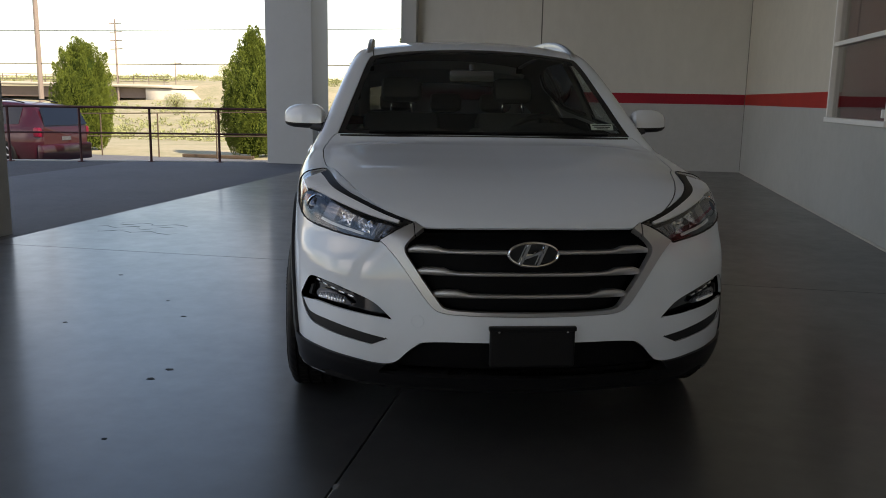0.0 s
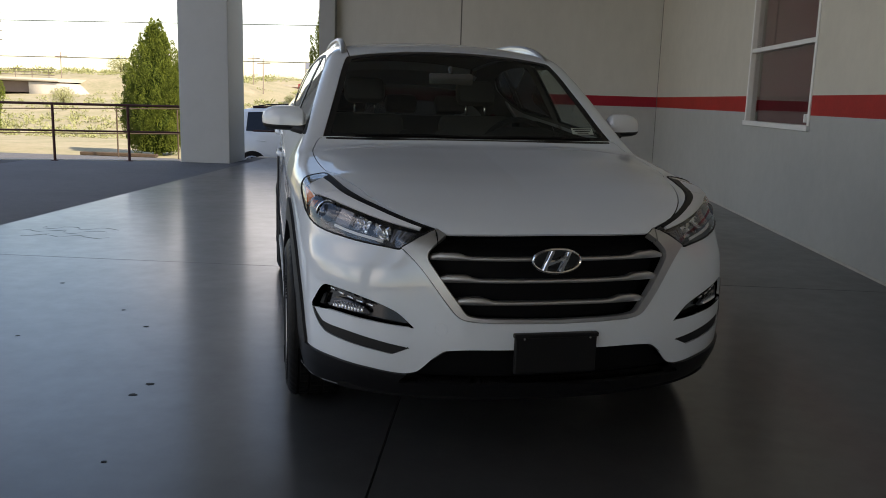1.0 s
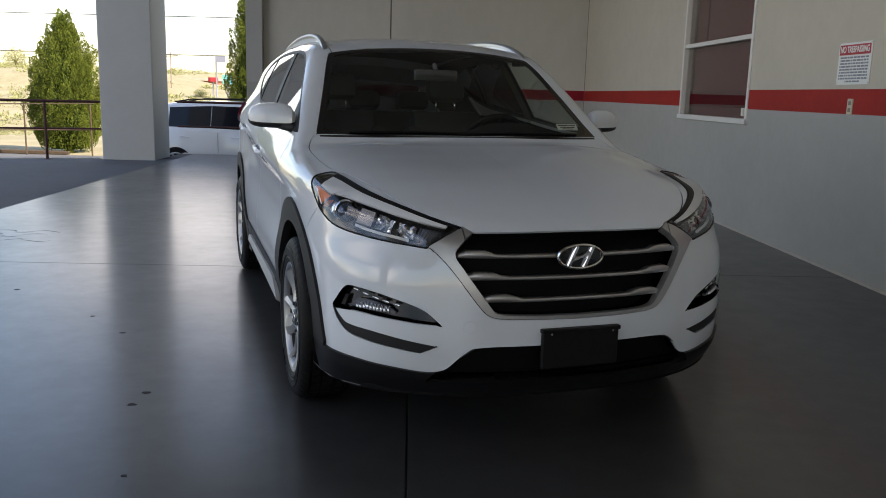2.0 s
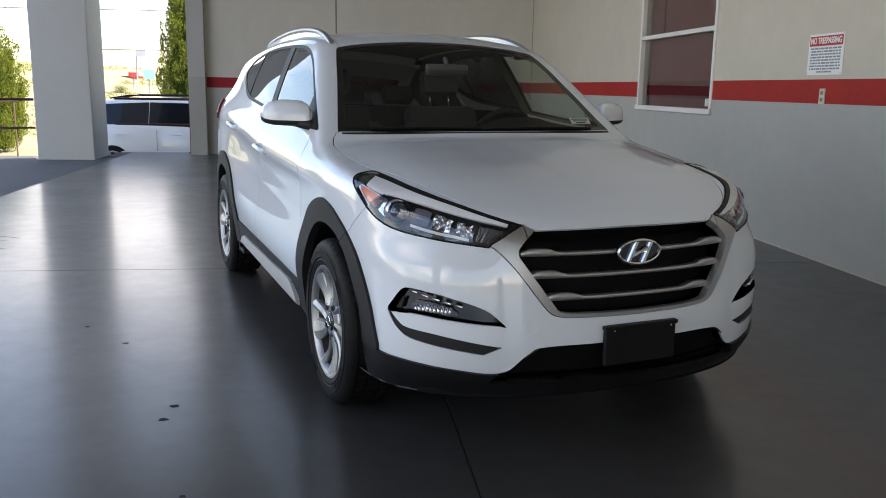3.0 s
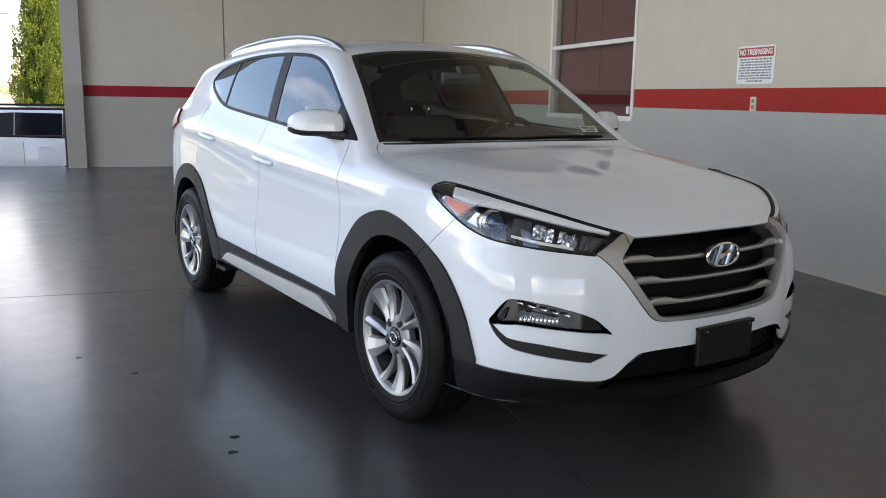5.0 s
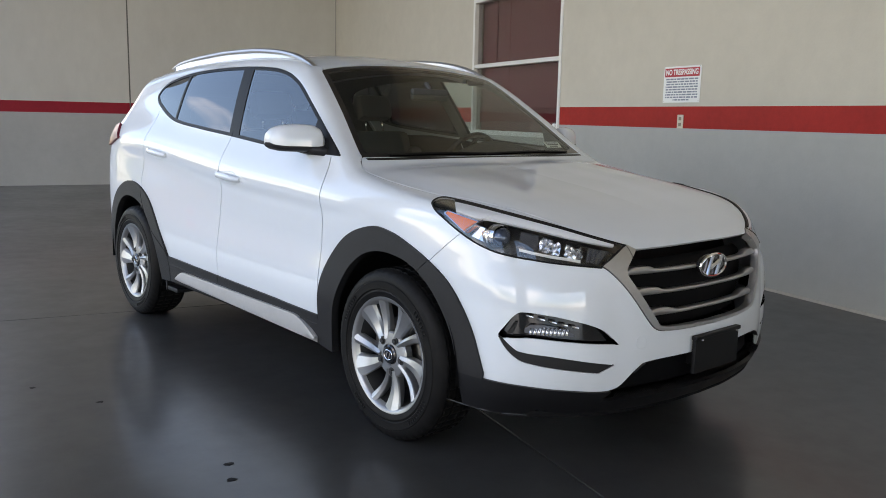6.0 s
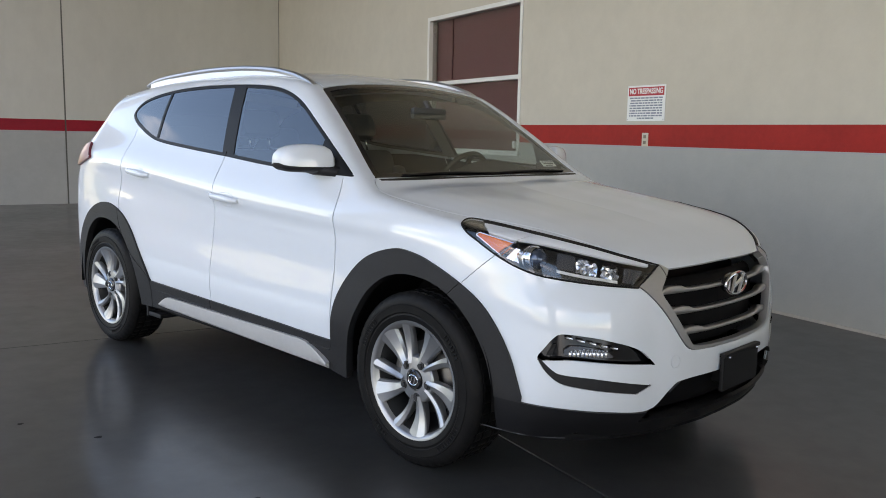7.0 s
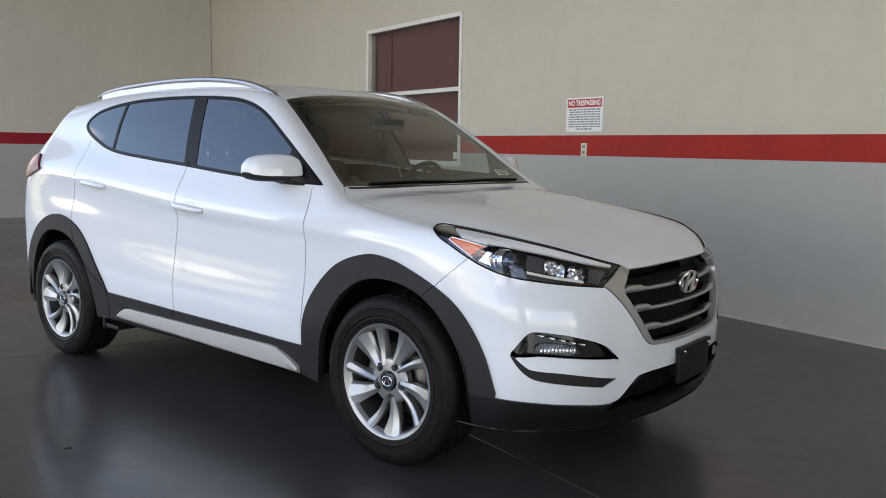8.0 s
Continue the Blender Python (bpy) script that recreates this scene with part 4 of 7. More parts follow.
panel("side_window", is_("front_window"), M_WINDOW, off=-0.004, rim=0, label="tinted front side window")
panel("side_window", is_("rear_window"), M_PRIVACY, off=-0.004, rim=0, label="dark privacy-glass rear side window")
panel("quarter_window", is_("quarter_window"), M_PRIVACY, off=-0.004, rim=0, label="dark fixed quarter window")
panel("rear_screen", is_("rear_screen"), M_PRIVACY, off=-0.003, rim=0, both=False, label="dark rear window")
panel("tail_lamp", is_("tail_lamp"), M_RED_LENS, off=0.016, rim=0.02, label="red tail lamp")
panel("panel_gap", is_("seam"), M_BLACK, off=-0.009, rim=0, both=False, label="dark joint behind the body panels")
panel("grille_surround", is_("grille_surround"), M_SILVER, off=0.004, rim=0.030, both=False, label="satin silver grille surround")
cabin_side = is_("front_door", "rear_door", "side_panel") & (c[:, 2] > 0.42) & (c[:, 2] < 1.19) & (c[:, 1] > 0.45) & (c[:, 1] < 3.2)
panel("door_lining", cabin_side, M_CABIN, off=-0.05, rim=0, label="dark inner door lining")
panel("pillar_lining", (is_("side_panel", "window_trim", "seam") & (c[:, 2] >= 1.10) & (c[:, 1] > 0.42) & (c[:, 1] < 3.2)), M_HEADLINER, off=-0.022, rim=0, label="grey inner pillar lining")
panel("headliner", is_("roof") | (is_("seam") & (c[:, 2] > 1.45)), M_HEADLINER, off=-0.03, rim=0, both=False, label="grey roof lining")


def surface_y(s, z):
    """y of the nose at half width s and height z."""
    s, z = np.atleast_1d(np.asarray(s, float)), np.atleast_1d(np.asarray(z, float))
    o = np.ones_like(s)
    return cast(np.abs(s), -1.3 * o, z * o, np.abs(s), 0.3 * o, z * o)[1]


def at_nose(u, z, depth=0.0):
    """The place on the rounded corner at (u, z), and the outward normal there (for x > 0)."""
    s = np.linspace(0.05, 0.93, 400)
    o = np.ones_like(s)
    y = (u - s) / 0.8 - 0.76
    f = body(s, y, o * z)
    i = int(np.argmax(f > 0))
    p = np.array([[s[i], y[i], z]])
    n = skin_normals(p)[0]
    return Vector(p[0] - n * depth), Vector(n)


def two_sided(name, build, mats, parent=None, label="", smooth=True):
    """Builds a part for x > 0 and its mirror image; gives both objects."""
    made = []
    for sign in (-1, 1):
        bm = bmesh.new()
        build(bm)
        if sign < 0:
            bmesh.ops.transform(bm, matrix=Matrix.Diagonal((-1, 1, 1, 1)), verts=bm.verts)
            bmesh.ops.reverse_faces(bm, faces=bm.faces)
        p = parent[0 if sign < 0 else 1] if isinstance(parent, list) else parent
        made.append(part(name, bm, mats, p or car, label, smooth))
    return made


def loft(bm, rings, mat=0, closed=True, caps=True):
    """Skins a row of rings of equal length."""
    vs = [[bm.verts.new(p) for p in r] for r in rings]
    k = len(rings[0])
    for i in range(len(vs) - 1):
        for j in range(k if closed else k - 1):
            f = bm.faces.new((vs[i][j], vs[i][(j + 1) % k], vs[i + 1][(j + 1) % k], vs[i + 1][j]))
            f.material_index, f.smooth = mat, True
    if caps and closed:
        for r in (vs[0][::-1], vs[-1]):
            f = bm.faces.new(r)
            f.material_index = mat
    return vs


# ---- grille, badge, plate ----
grille_pick = nose_on(c) & (g_grille(c) < 0.004) & (c[:, 2] > 0.5)
grille = panel("grille", grille_pick, M_BLACK_LOW, off=-0.075, rim=0, both=False, label="black radiator grille behind silver slats")[0]


def slat(z_low, end, thick_to, thin_from, step=0.024):
    """One slat: thin in the middle, with a deeper blade at either end."""
    bm = bmesh.new()
    half = [0.0]
    while half[-1] < end:
        half.append(min(end, half[-1] + step))
    rings = []
    for s in [-v for v in half[::-1]] + half[1:]:
        a = abs(s)
        k = min(1, max(0, (a - thin_from) / (thick_to - thin_from)))
        k = k * k * (3 - 2 * k)
        h = 0.0135 + 0.0135 * k
        if a > end - 0.03:
            h *= 0.55 + 0.45 * (end - a) / 0.03
        y = float(surface_y(a, z_low + 0.01)[0]) + 0.014
        rings.append([(s, y, z_low), (s, y - 0.004, z_low + 0.003), (s, y - 0.003, z_low + h - 0.002), (s, y + 0.001, z_low + h), (s, y + 0.03, z_low + h - 0.002), (s, y + 0.03, z_low + 0.002)])
    loft(bm, rings)
    ob = part("slat", bm, M_SILVER, grille, "satin silver grille slat")
    return ob


slat(0.746, 0.440, 0.345, 0.300)
slat(0.670, 0.415, 0.320, 0.275)
slat(0.592, 0.358, 0.262, 0.216)
bm = bmesh.new()
y_badge = float(surface_y(0, 0.752)[0]) - 0.010
ring = []
for k in range(49):
    a = 2 * math.pi * k / 48
    ring.append((0.088 * math.cos(a), y_badge + 0.004 * math.cos(a) ** 2, 0.752 + 0.042 * math.sin(a)))
tube(bm, ring, 0.0055, segs=8, cap=False)
for (x0, z0), (x1, z1), wide in (((-0.046, -0.033), (-0.016, 0.037), 0.0095), ((0.016, -0.037), (0.046, 0.033), 0.0095)):
    loft(bm, [[(x0 + (x1 - x0) * t + d * wide, y_badge - 0.004 + e, 0.752 + z0 + (z1 - z0) * t) for d, e in ((-1, 0.004), (-0.55, -0.002), (0.55, -0.002), (1, 0.004), (0.9, 0.010), (-0.9, 0.010))] for t in np.linspace(0, 1, 7)])
loft(bm, [[(-0.036 + 0.072 * t, y_badge - 0.004 + e, 0.752 + 0.011 * math.sin((t - 0.5) * 2.6) + d * (0.0075 + 0.004 * abs(2 * t - 1))) for d, e in ((-1, 0.004), (-0.5, -0.002), (0.5, -0.002), (1, 0.004), (0.8, 0.010), (-0.8, 0.010))] for t in np.linspace(0, 1, 9)])
bmesh.ops.recalc_face_normals(bm, faces=bm.faces)
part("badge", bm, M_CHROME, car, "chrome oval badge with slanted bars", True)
bm = bmesh.new()
vs = [bm.verts.new((0.086 * math.cos(a), y_badge + 0.006, 0.752 + 0.040 * math.sin(a))) for a in np.linspace(0, 2 * math.pi, 33)[:-1]]
bm.faces.new(vs)
r = bmesh.ops.extrude_face_region(bm, geom=bm.faces[:])
bmesh.ops.translate(bm, vec=(0, 0.02, 0), verts=[e for e in r["geom"] if isinstance(e, bmesh.types.BMVert)])
part("badge_back", bm, M_GLOSS_BLACK, car)

bm = bmesh.new()
box(bm, (-0.153, -0.912, 0.352), (0.153, -0.893, 0.498), bevel=0.006)
box(bm, (-0.157, -0.918, 0.484), (0.157, -0.893, 0.500), bevel=0.004)
box(bm, (-0.10, -0.895, 0.37), (0.10, -0.80, 0.48), bevel=0.004)
plate = part("plate_holder", bm, M_BLACK, car, "empty black number-plate holder")
for x in (-0.122, 0.122):
    bm = bmesh.new()
    bmesh.ops.create_cone(bm, cap_ends=True, segments=12, radius1=0.005, radius2=0.004, depth=0.005, matrix=pose(x, -0.920, 0.484, 90, 0, 0))
    part("screw", bm, M_CHROME, plate, "small bright screw")

# lower intake: ribs between the corners, and the skid edge
bm = bmesh.new()
rings = []
for s in np.linspace(-0.80, 0.80, 41):
    z0 = 0.250
    y = float(surface_y(abs(s), z0)[0]) - 0.004
    rings.append([(s, y - 0.004, z0 - 0.016), (s, y - 0.006, z0 - 0.006), (s, y - 0.002, z0 + 0.006), (s, y + 0.05, z0 - 0.006), (s, y + 0.05, z0 - 0.018)])
loft(bm, rings)
part("skid_lip", bm, M_BLACK_LOW, car, "black lip under the bumper", True)

bm = bmesh.new()
p_tow, n_tow = Vector((-0.405, float(surface_y(0.405, 0.505)[0]), 0.505)), Vector((-0.25, -0.96, 0.05)).normalized()
a_tow = n_tow.cross(Vector((0, 0, 1))).normalized()
b_tow = a_tow.cross(n_tow)
tube(bm, [p_tow + a_tow * (0.023 * math.cos(a)) + b_tow * (0.023 * math.sin(a)) + n_tow * 0.0005 for a in np.linspace(0, 2 * math.pi, 29)], 0.0008, segs=5, cap=False)
part("tow_cover", bm, M_PAINT, bumper, "round tow-eye cover outline in the bumper", True)



def lip_edge(bm, line):
    tube(bm, [p + n * 0.010 for p, n in (at_nose(u, z) for u, z in line)], 0.0024, segs=6)


# ---- head lamps and fog lamps ----
two_sided("lip_edge", lambda bm: lip_edge(bm, [(1.22, 0.252), (1.15, 0.250), (1.05, 0.248), (0.95, 0.247), (0.86, 0.247)]), M_LIP, None, "grey lower edge of the bumper")
lenses = panel("headlamp", is_("lamp_lens"), M_CLEAR, off=0.002, rim=0.012, label="clear wraparound headlamp")
panel("lamp_housing", is_("lamp_lens"), M_LAMP_DARK, off=-0.050, rim=-0.046, parent=None)


def lamp_edge(bm):
    pts = []
    for u, z in np.vstack([LAMP, LAMP[:1]]):
        p, n = at_nose(float(u), float(z))
        pts.append(p + n * 0.0005)
    tube(bm, pts, 0.0034, segs=6, cap=False)


two_sided("lamp_edge", lamp_edge, M_BLACK, lenses, "gloss black lamp edging")


def ribbon(bm, line, width, depth, thick=0.006):
    """A strip of the given width along (u, z) points, set below the lens."""
    rings = []
    for i, (u, z) in enumerate(line):
        w = width[i] if isinstance(width, (list, tuple)) else width
        p, n = at_nose(u, z, depth)
        q, _ = at_nose(u, z + w, depth)
        rings.append([p, q, q - n * thick, p - n * thick])
    loft(bm, rings)


upper = is_("lamp_lens") & (c[:, 2] > BROW_MID(u_)) & (u_ > 0.47)
seal = upper & ((g_lamp(c) > -0.0095) | (g_hood(c) < 0.012)) & (u_ < 1.195)
brow = ((is_("lamp_lens") & (g_brow(c) < 0)) | upper) & ~seal & (u_ < 1.195)
shade = is_("lamp_lens") & (u_ >= 1.195) & (c[:, 2] > 0.945 + 0.25 * (u_ - 1.195))
for name, pick, mat, off, label in (("lamp_brow", brow, M_BROW, 0.0035, "light grey brow inside the lamp"), ("lamp_shade", shade, M_GLOSS_BLACK, -0.005, "gloss black lamp corner"), ("lamp_seal", seal, M_BLACK, 0.0035, "black seal along the bonnet")):
    for ob, lens in zip(panel(name, pick, mat, off=off, rim=0.01, label=label), lenses):
        ob.parent = lens


def plate_at(bm, pts, depth, thick):
    """A flat-sided block whose face follows the lens at the given depth."""
    top = [at_nose(u, z, depth) for u, z in pts]
    a = [bm.verts.new(p) for p, n in top]
    b = [bm.verts.new(p - n * thick) for p, n in top]
    bm.faces.new(a)
    bm.faces.new(b[::-1])
    for i in range(len(a)):
        j = (i + 1) % len(a)
        bm.faces.new((a[i], b[i], b[j], a[j]))
    bmesh.ops.recalc_face_normals(bm, faces=bm.faces)


def facets(bm, quad, nu, nz, depth, jitter, seed):
    """A jewel-like reflector: a net of small flat faces at uneven depth."""
    rnd = random.Random(seed)
    (u0, z0), (u1, z1), (u2, z2), (u3, z3) = quad
    net = []
    for i in range(nu + 1):
        a, row = i / nu, []
        for j in range(nz + 1):
            b = j / nz
            u = (u0 * (1 - a) + u1 * a) * (1 - b) + (u3 * (1 - a) + u2 * a) * b
            z = (z0 * (1 - a) + z1 * a) * (1 - b) + (z3 * (1 - a) + z2 * a) * b
            row.append(bm.verts.new(at_nose(u, z, depth + rnd.uniform(-jitter, jitter))[0]))
        net.append(row)
    for i in range(nu):
        for j in range(nz):
            bm.faces.new((net[i][j], net[i + 1][j], net[i + 1][j + 1], net[i][j + 1]))
    bmesh.ops.triangulate(bm, faces=bm.faces)
    bmesh.ops.recalc_face_normals(bm, faces=bm.faces)


SIGNAL = [(1.253, 0.945), (1.236, 0.954), (1.098, 0.927), (1.160, 0.882)]
two_sided("turn_signal", lambda bm: plate_at(bm, SIGNAL, 0.008, 0.02), M_AMBER, lenses, "amber turn signal", False)
two_sided("signal_edge", lambda bm: tube(bm, [at_nose(u, z, 0.006)[0] for u, z in SIGNAL + SIGNAL[:1]], 0.0030, segs=6, cap=False), M_CHROME, lenses)


def lamp_barrel(bm):
    """The chrome funnel of the projector, stepped towards its lens."""
    p, n = at_nose(1.000, 0.884, 0.026)
    axis = (n * 0.30 + Vector((0.05, -1, -0.02))).normalized()
    a = axis.cross(Vector((0, 0, 1))).normalized()
    b = a.cross(axis).normalized()
    rings = []
    for r, d in ((0.040, 0.004), (0.044, -0.002), (0.046, -0.014), (0.042, -0.016), (0.043, -0.030), (0.047, -0.032), (0.049, -0.048), (0.045, -0.050), (0.050, -0.085)):
        rings.append([p + axis * d + a * (r * math.cos(t)) + b * (r * math.sin(t)) for t in np.linspace(0, 2 * math.pi, 33)[:-1]])
    loft(bm, rings, caps=False)
    bmesh.ops.recalc_face_normals(bm, faces=bm.faces)


def eyeball(bm):
    p, n = at_nose(1.000, 0.884, 0.030)
    bmesh.ops.create_uvsphere(bm, u_segments=24, v_segments=14, radius=0.037, matrix=Matrix.Translation(p))


two_sided("projector_ring", lamp_barrel, M_CHROME, lenses, "chrome barrel of the projector lamp")
two_sided("projector_lens", eyeball, M_LAMP_LENS, lenses, "round projector lens")
two_sided("lamp_bezel", lambda bm: facets(bm, [(1.145, 0.874), (1.06, 0.852), (1.035, 0.905), (1.095, 0.920)], 3, 2, 0.030, 0.004, 3), M_REFLECT, lenses, "chrome panel beside the projector", False)
two_sided("lamp_bezel", lambda bm: plate_at(bm, [(0.925, 0.850), (0.905, 0.905), (0.826, 0.893), (0.840, 0.838)], 0.016, 0.02), M_LAMP_GREY, lenses, "grey plastic lamp bezel", False)
two_sided("reflector", lambda bm: facets(bm, [(0.832, 0.836), (0.735, 0.822), (0.722, 0.872), (0.815, 0.892)], 7, 5, 0.026, 0.011, 5), M_REFLECT, lenses, "bright faceted reflector", False)
two_sided("reflector", lambda bm: facets(bm, [(0.712, 0.818), (0.628, 0.806), (0.614, 0.855), (0.698, 0.868)], 6, 5, 0.028, 0.012, 8), M_REFLECT, lenses, "bright faceted reflector", False)
two_sided("lamp_bezel", lambda bm: facets(bm, [(0.612, 0.800), (0.548, 0.792), (0.490, 0.838), (0.596, 0.852)], 9, 1, 0.018, 0.003, 9), M_LAMP_GREY, lenses, "ribbed grey lamp bezel", False)
two_sided("light_strip", lambda bm: ribbon(bm, [(0.640, 0.796), (0.70, 0.804), (0.776, 0.812), (0.85, 0.822), (0.92, 0.833)], 0.0095, 0.008), M_LABEL, lenses, "clear daytime light strip")

fogs = panel("fog_lamp", is_("fog_lens"), M_GLOSS_BLACK, off=-0.036, rim=-0.037, label="black fog-lamp recess")
two_sided("fog_lens", lambda bm: ribbon(bm, [(0.665, 0.540), (0.70, 0.541), (0.76, 0.542), (0.82, 0.545), (0.87, 0.548), (0.895, 0.552)], [0.008, 0.024, 0.033, 0.036, 0.032, 0.014], 0.018, 0.012), M_LAMP_GREY, fogs, "clear ribbed fog-lamp lens")


def fog_ribs(bm):
    for k in range(10):
        u = 0.695 + 0.0185 * k
        tall = 0.019 + 0.010 * math.sin(math.pi * (k + 1) / 11)
        tube(bm, [at_nose(u + 0.008, 0.545 + 0.003 * k / 9, 0.017)[0], at_nose(u, 0.545 + tall, 0.017)[0]], 0.0062, segs=6)


two_sided("fog_rib", fog_ribs, M_REFLECT, fogs, "bright ribs of the fog lamp", False)


def leds(bm):
    for k in range(5):
        u = 0.645 + 0.053 * k
        z = 0.572 + 0.036 * k / 4
        tube(bm, [at_nose(u, z, 0.017)[0], at_nose(u + 0.034, z + 0.005, 0.017)[0]], 0.0048, segs=6)


two_sided("light_row", leds, M_REFLECT, fogs, "row of clear daytime lights", False)
two_sided("fog_bezel", lambda bm: plate_at(bm, [(0.975, 0.545), (0.945, 0.585), (0.930, 0.585), (0.950, 0.545)], 0.020, 0.012), M_CLAD, fogs, "", False)

# ---- mirrors, handles, rails, wipers ----
def mirror_shell(bm, low):
    """Rounded housing: the white cap above, or the black tray below."""
    rings = []
    n = 20
    for x, yw, zc, zh in ((0.806, 0.040, 1.176, 0.030), (0.822, 0.058, 1.182, 0.052), (0.845, 0.066, 1.185, 0.062), (0.875, 0.070, 1.186, 0.064), (0.92, 0.074, 1.187, 0.064), (0.965, 0.072, 1.185, 0.060), (0.995, 0.062, 1.182, 0.050), (1.012, 0.045, 1.178, 0.036), (1.018, 0.020, 1.174, 0.015)):
        yc = 0.665 + (x - 0.84) * 0.45
        ring = []
        for k in range(n + 1):
            a = math.pi * k / n if not low else -math.pi * k / n
            cx, sz = math.cos(a), math.sin(a)
            ex = abs(cx) ** 0.7 * (1 if cx > 0 else -1)
            ez = abs(sz) ** 0.75 * (1 if sz > 0 else -1)
            base = zc - zh * 0.55
            z = base + ez * (zh * 1.5) if not low else base + ez * zh * 0.42
            ring.append((x, yc - yw * ex * (1.0 if not low else 0.98), z))
        rings.append(ring)
    loft(bm, rings, closed=True)
    bmesh.ops.recalc_face_normals(bm, faces=bm.faces)


mirrors = two_sided("door_mirror", lambda bm: mirror_shell(bm, False), M_PAINT, None, "white door-mirror cap")
two_sided("mirror_tray", lambda bm: mirror_shell(bm, True), M_CLAD, mirrors, "black underside of the mirror")
two_sided("mirror_arm", lambda bm: loft(bm, [[(x, y0, z0), (x, y1, z0), (x, y1, z1), (x, y0, z1)] for x, y0, y1, z0, z1 in ((0.79, 0.56, 0.74, 1.105, 1.150), (0.83, 0.58, 0.73, 1.110, 1.148), (0.88, 0.62, 0.72, 1.122, 1.148))]), M_CLAD, mirrors, "black mirror foot", False)


def handle(bm, y0, y1, z0, z1):
    rings = []
    for t in np.linspace(0, 1, 13):
        y, z = y0 + (y1 - y0) * t, z0 + (z1 - z0) * t
        s = float(cast(np.array([1.3]), np.array([y]), np.array([z]), np.array([0.0]), np.array([y]), np.array([z]))[0][0])
        lift = 0.026 * min(1, math.sin(math.pi * min(max(t, 0.02), 0.98)) * 2.2) + 0.002
        h = 0.017 * (0.75 + 0.25 * math.sin(math.pi * t))
        rings.append([(s + lift + 0.004, y, z - h * 0.6), (s + lift + 0.007, y, z), (s + lift + 0.004, y, z + h * 0.6), (s + lift - 0.004, y, z + h), (s + lift - 0.014, y, z + h * 0.7), (s + lift - 0.014, y, z - h * 0.7), (s + lift - 0.004, y, z - h)])
    loft(bm, rings)
    bmesh.ops.recalc_face_normals(bm, faces=bm.faces)


def cup(bm, y, z):
    """Shallow dished recess behind a handle, as a proud rounded lip."""
    pts = []
    for a in np.linspace(0, 2 * math.pi, 25):
        yy, zz = y + 0.085 * math.cos(a), z - 0.006 + 0.034 * math.sin(a)
        s = float(cast(np.array([1.3]), np.array([yy]), np.array([zz]), np.array([0.0]), np.array([yy]), np.array([zz]))[0][0])
        pts.append((s - 0.0015, yy, zz))
    tube(bm, pts, 0.003, segs=6, cap=False)


two_sided("door_handle", lambda bm: handle(bm, 1.225, 1.480, 0.962, 0.979), M_PAINT, front_doors, "white pull door handle")
two_sided("door_handle", lambda bm: handle(bm, 2.135, 2.395, 1.042, 1.062), M_PAINT, rear_doors, "white pull door handle")
two_sided("handle_cup", lambda bm: cup(bm, 1.34, 0.970), M_PAINT, front_doors)
two_sided("handle_cup", lambda bm: cup(bm, 2.26, 1.051), M_PAINT, rear_doors)


def rail(bm):
    ys = curve([0, 0.06, 0.15, 0.3, 0.5, 0.7, 0.85, 0.95, 1], [1.045, 1.10, 1.23, 1.45, 1.85, 2.25, 2.55, 2.73, 2.81])
    zs = curve([1.0, 1.10, 1.24, 1.45, 1.75, 1.95, 2.385, 2.66, 2.82], [1.508, 1.540, 1.580, 1.612, 1.629, 1.630, 1.614, 1.592, 1.564])
    ss = curve([1.0, 1.2, 1.6, 2.2, 2.9], [0.585, 0.572, 0.562, 0.560, 0.548])
    rings = []
    for t in np.linspace(0, 1, 40):
        y = float(ys(t))
        z, s = float(zs(y)), float(ss(y))
        k = min(1, 14 * t, 14 * (1 - t)) ** 0.5
        w, h = 0.017, 0.007 + 0.006 * k
        z += 0.006 * k
        rings.append([(s + w * 0.8, y, z - h), (s + w, y, z - h * 0.2), (s + w * 0.8, y, z + h * 0.6), (s + w * 0.3, y, z + h), (s - w * 0.5, y, z + h), (s - w, y, z + h * 0.2), (s - w, y, z - h)])
    loft(bm, rings)
    bmesh.ops.recalc_face_normals(bm, faces=bm.faces)


def rail_web(bm):
    """The recessed white foot strip that carries the rail along the roof."""
    rings = []
    zs = curve([1.0, 1.10, 1.24, 1.45, 1.75, 1.95, 2.385, 2.66, 2.82], [1.508, 1.540, 1.580, 1.612, 1.629, 1.630, 1.614, 1.592, 1.564])
    for y in np.linspace(1.20, 2.74, 36):
        z = float(zs(y))
        rings.append([(0.578, y, z - 0.075), (0.570, y, z - 0.004), (0.556, y, z - 0.004), (0.550, y, z - 0.075)])
    loft(bm, rings)
    bmesh.ops.recalc_face_normals(bm, faces=bm.faces)


def rail_foot(bm, y):
    box(bm, (0.545, y - 0.05, 1.48), (0.585, y + 0.05, 1.530), bevel=0.005)


rails = two_sided("roof_rail", rail, M_SILVER, None, "satin silver roof rail")
two_sided("rail_web", rail_web, M_PAINT, rails, "white foot strip under the rail")
for foot_y in (1.10, 2.74):
    two_sided("rail_foot", lambda bm: rail_foot(bm, foot_y), M_BLACK, rails, "black rail foot", False)

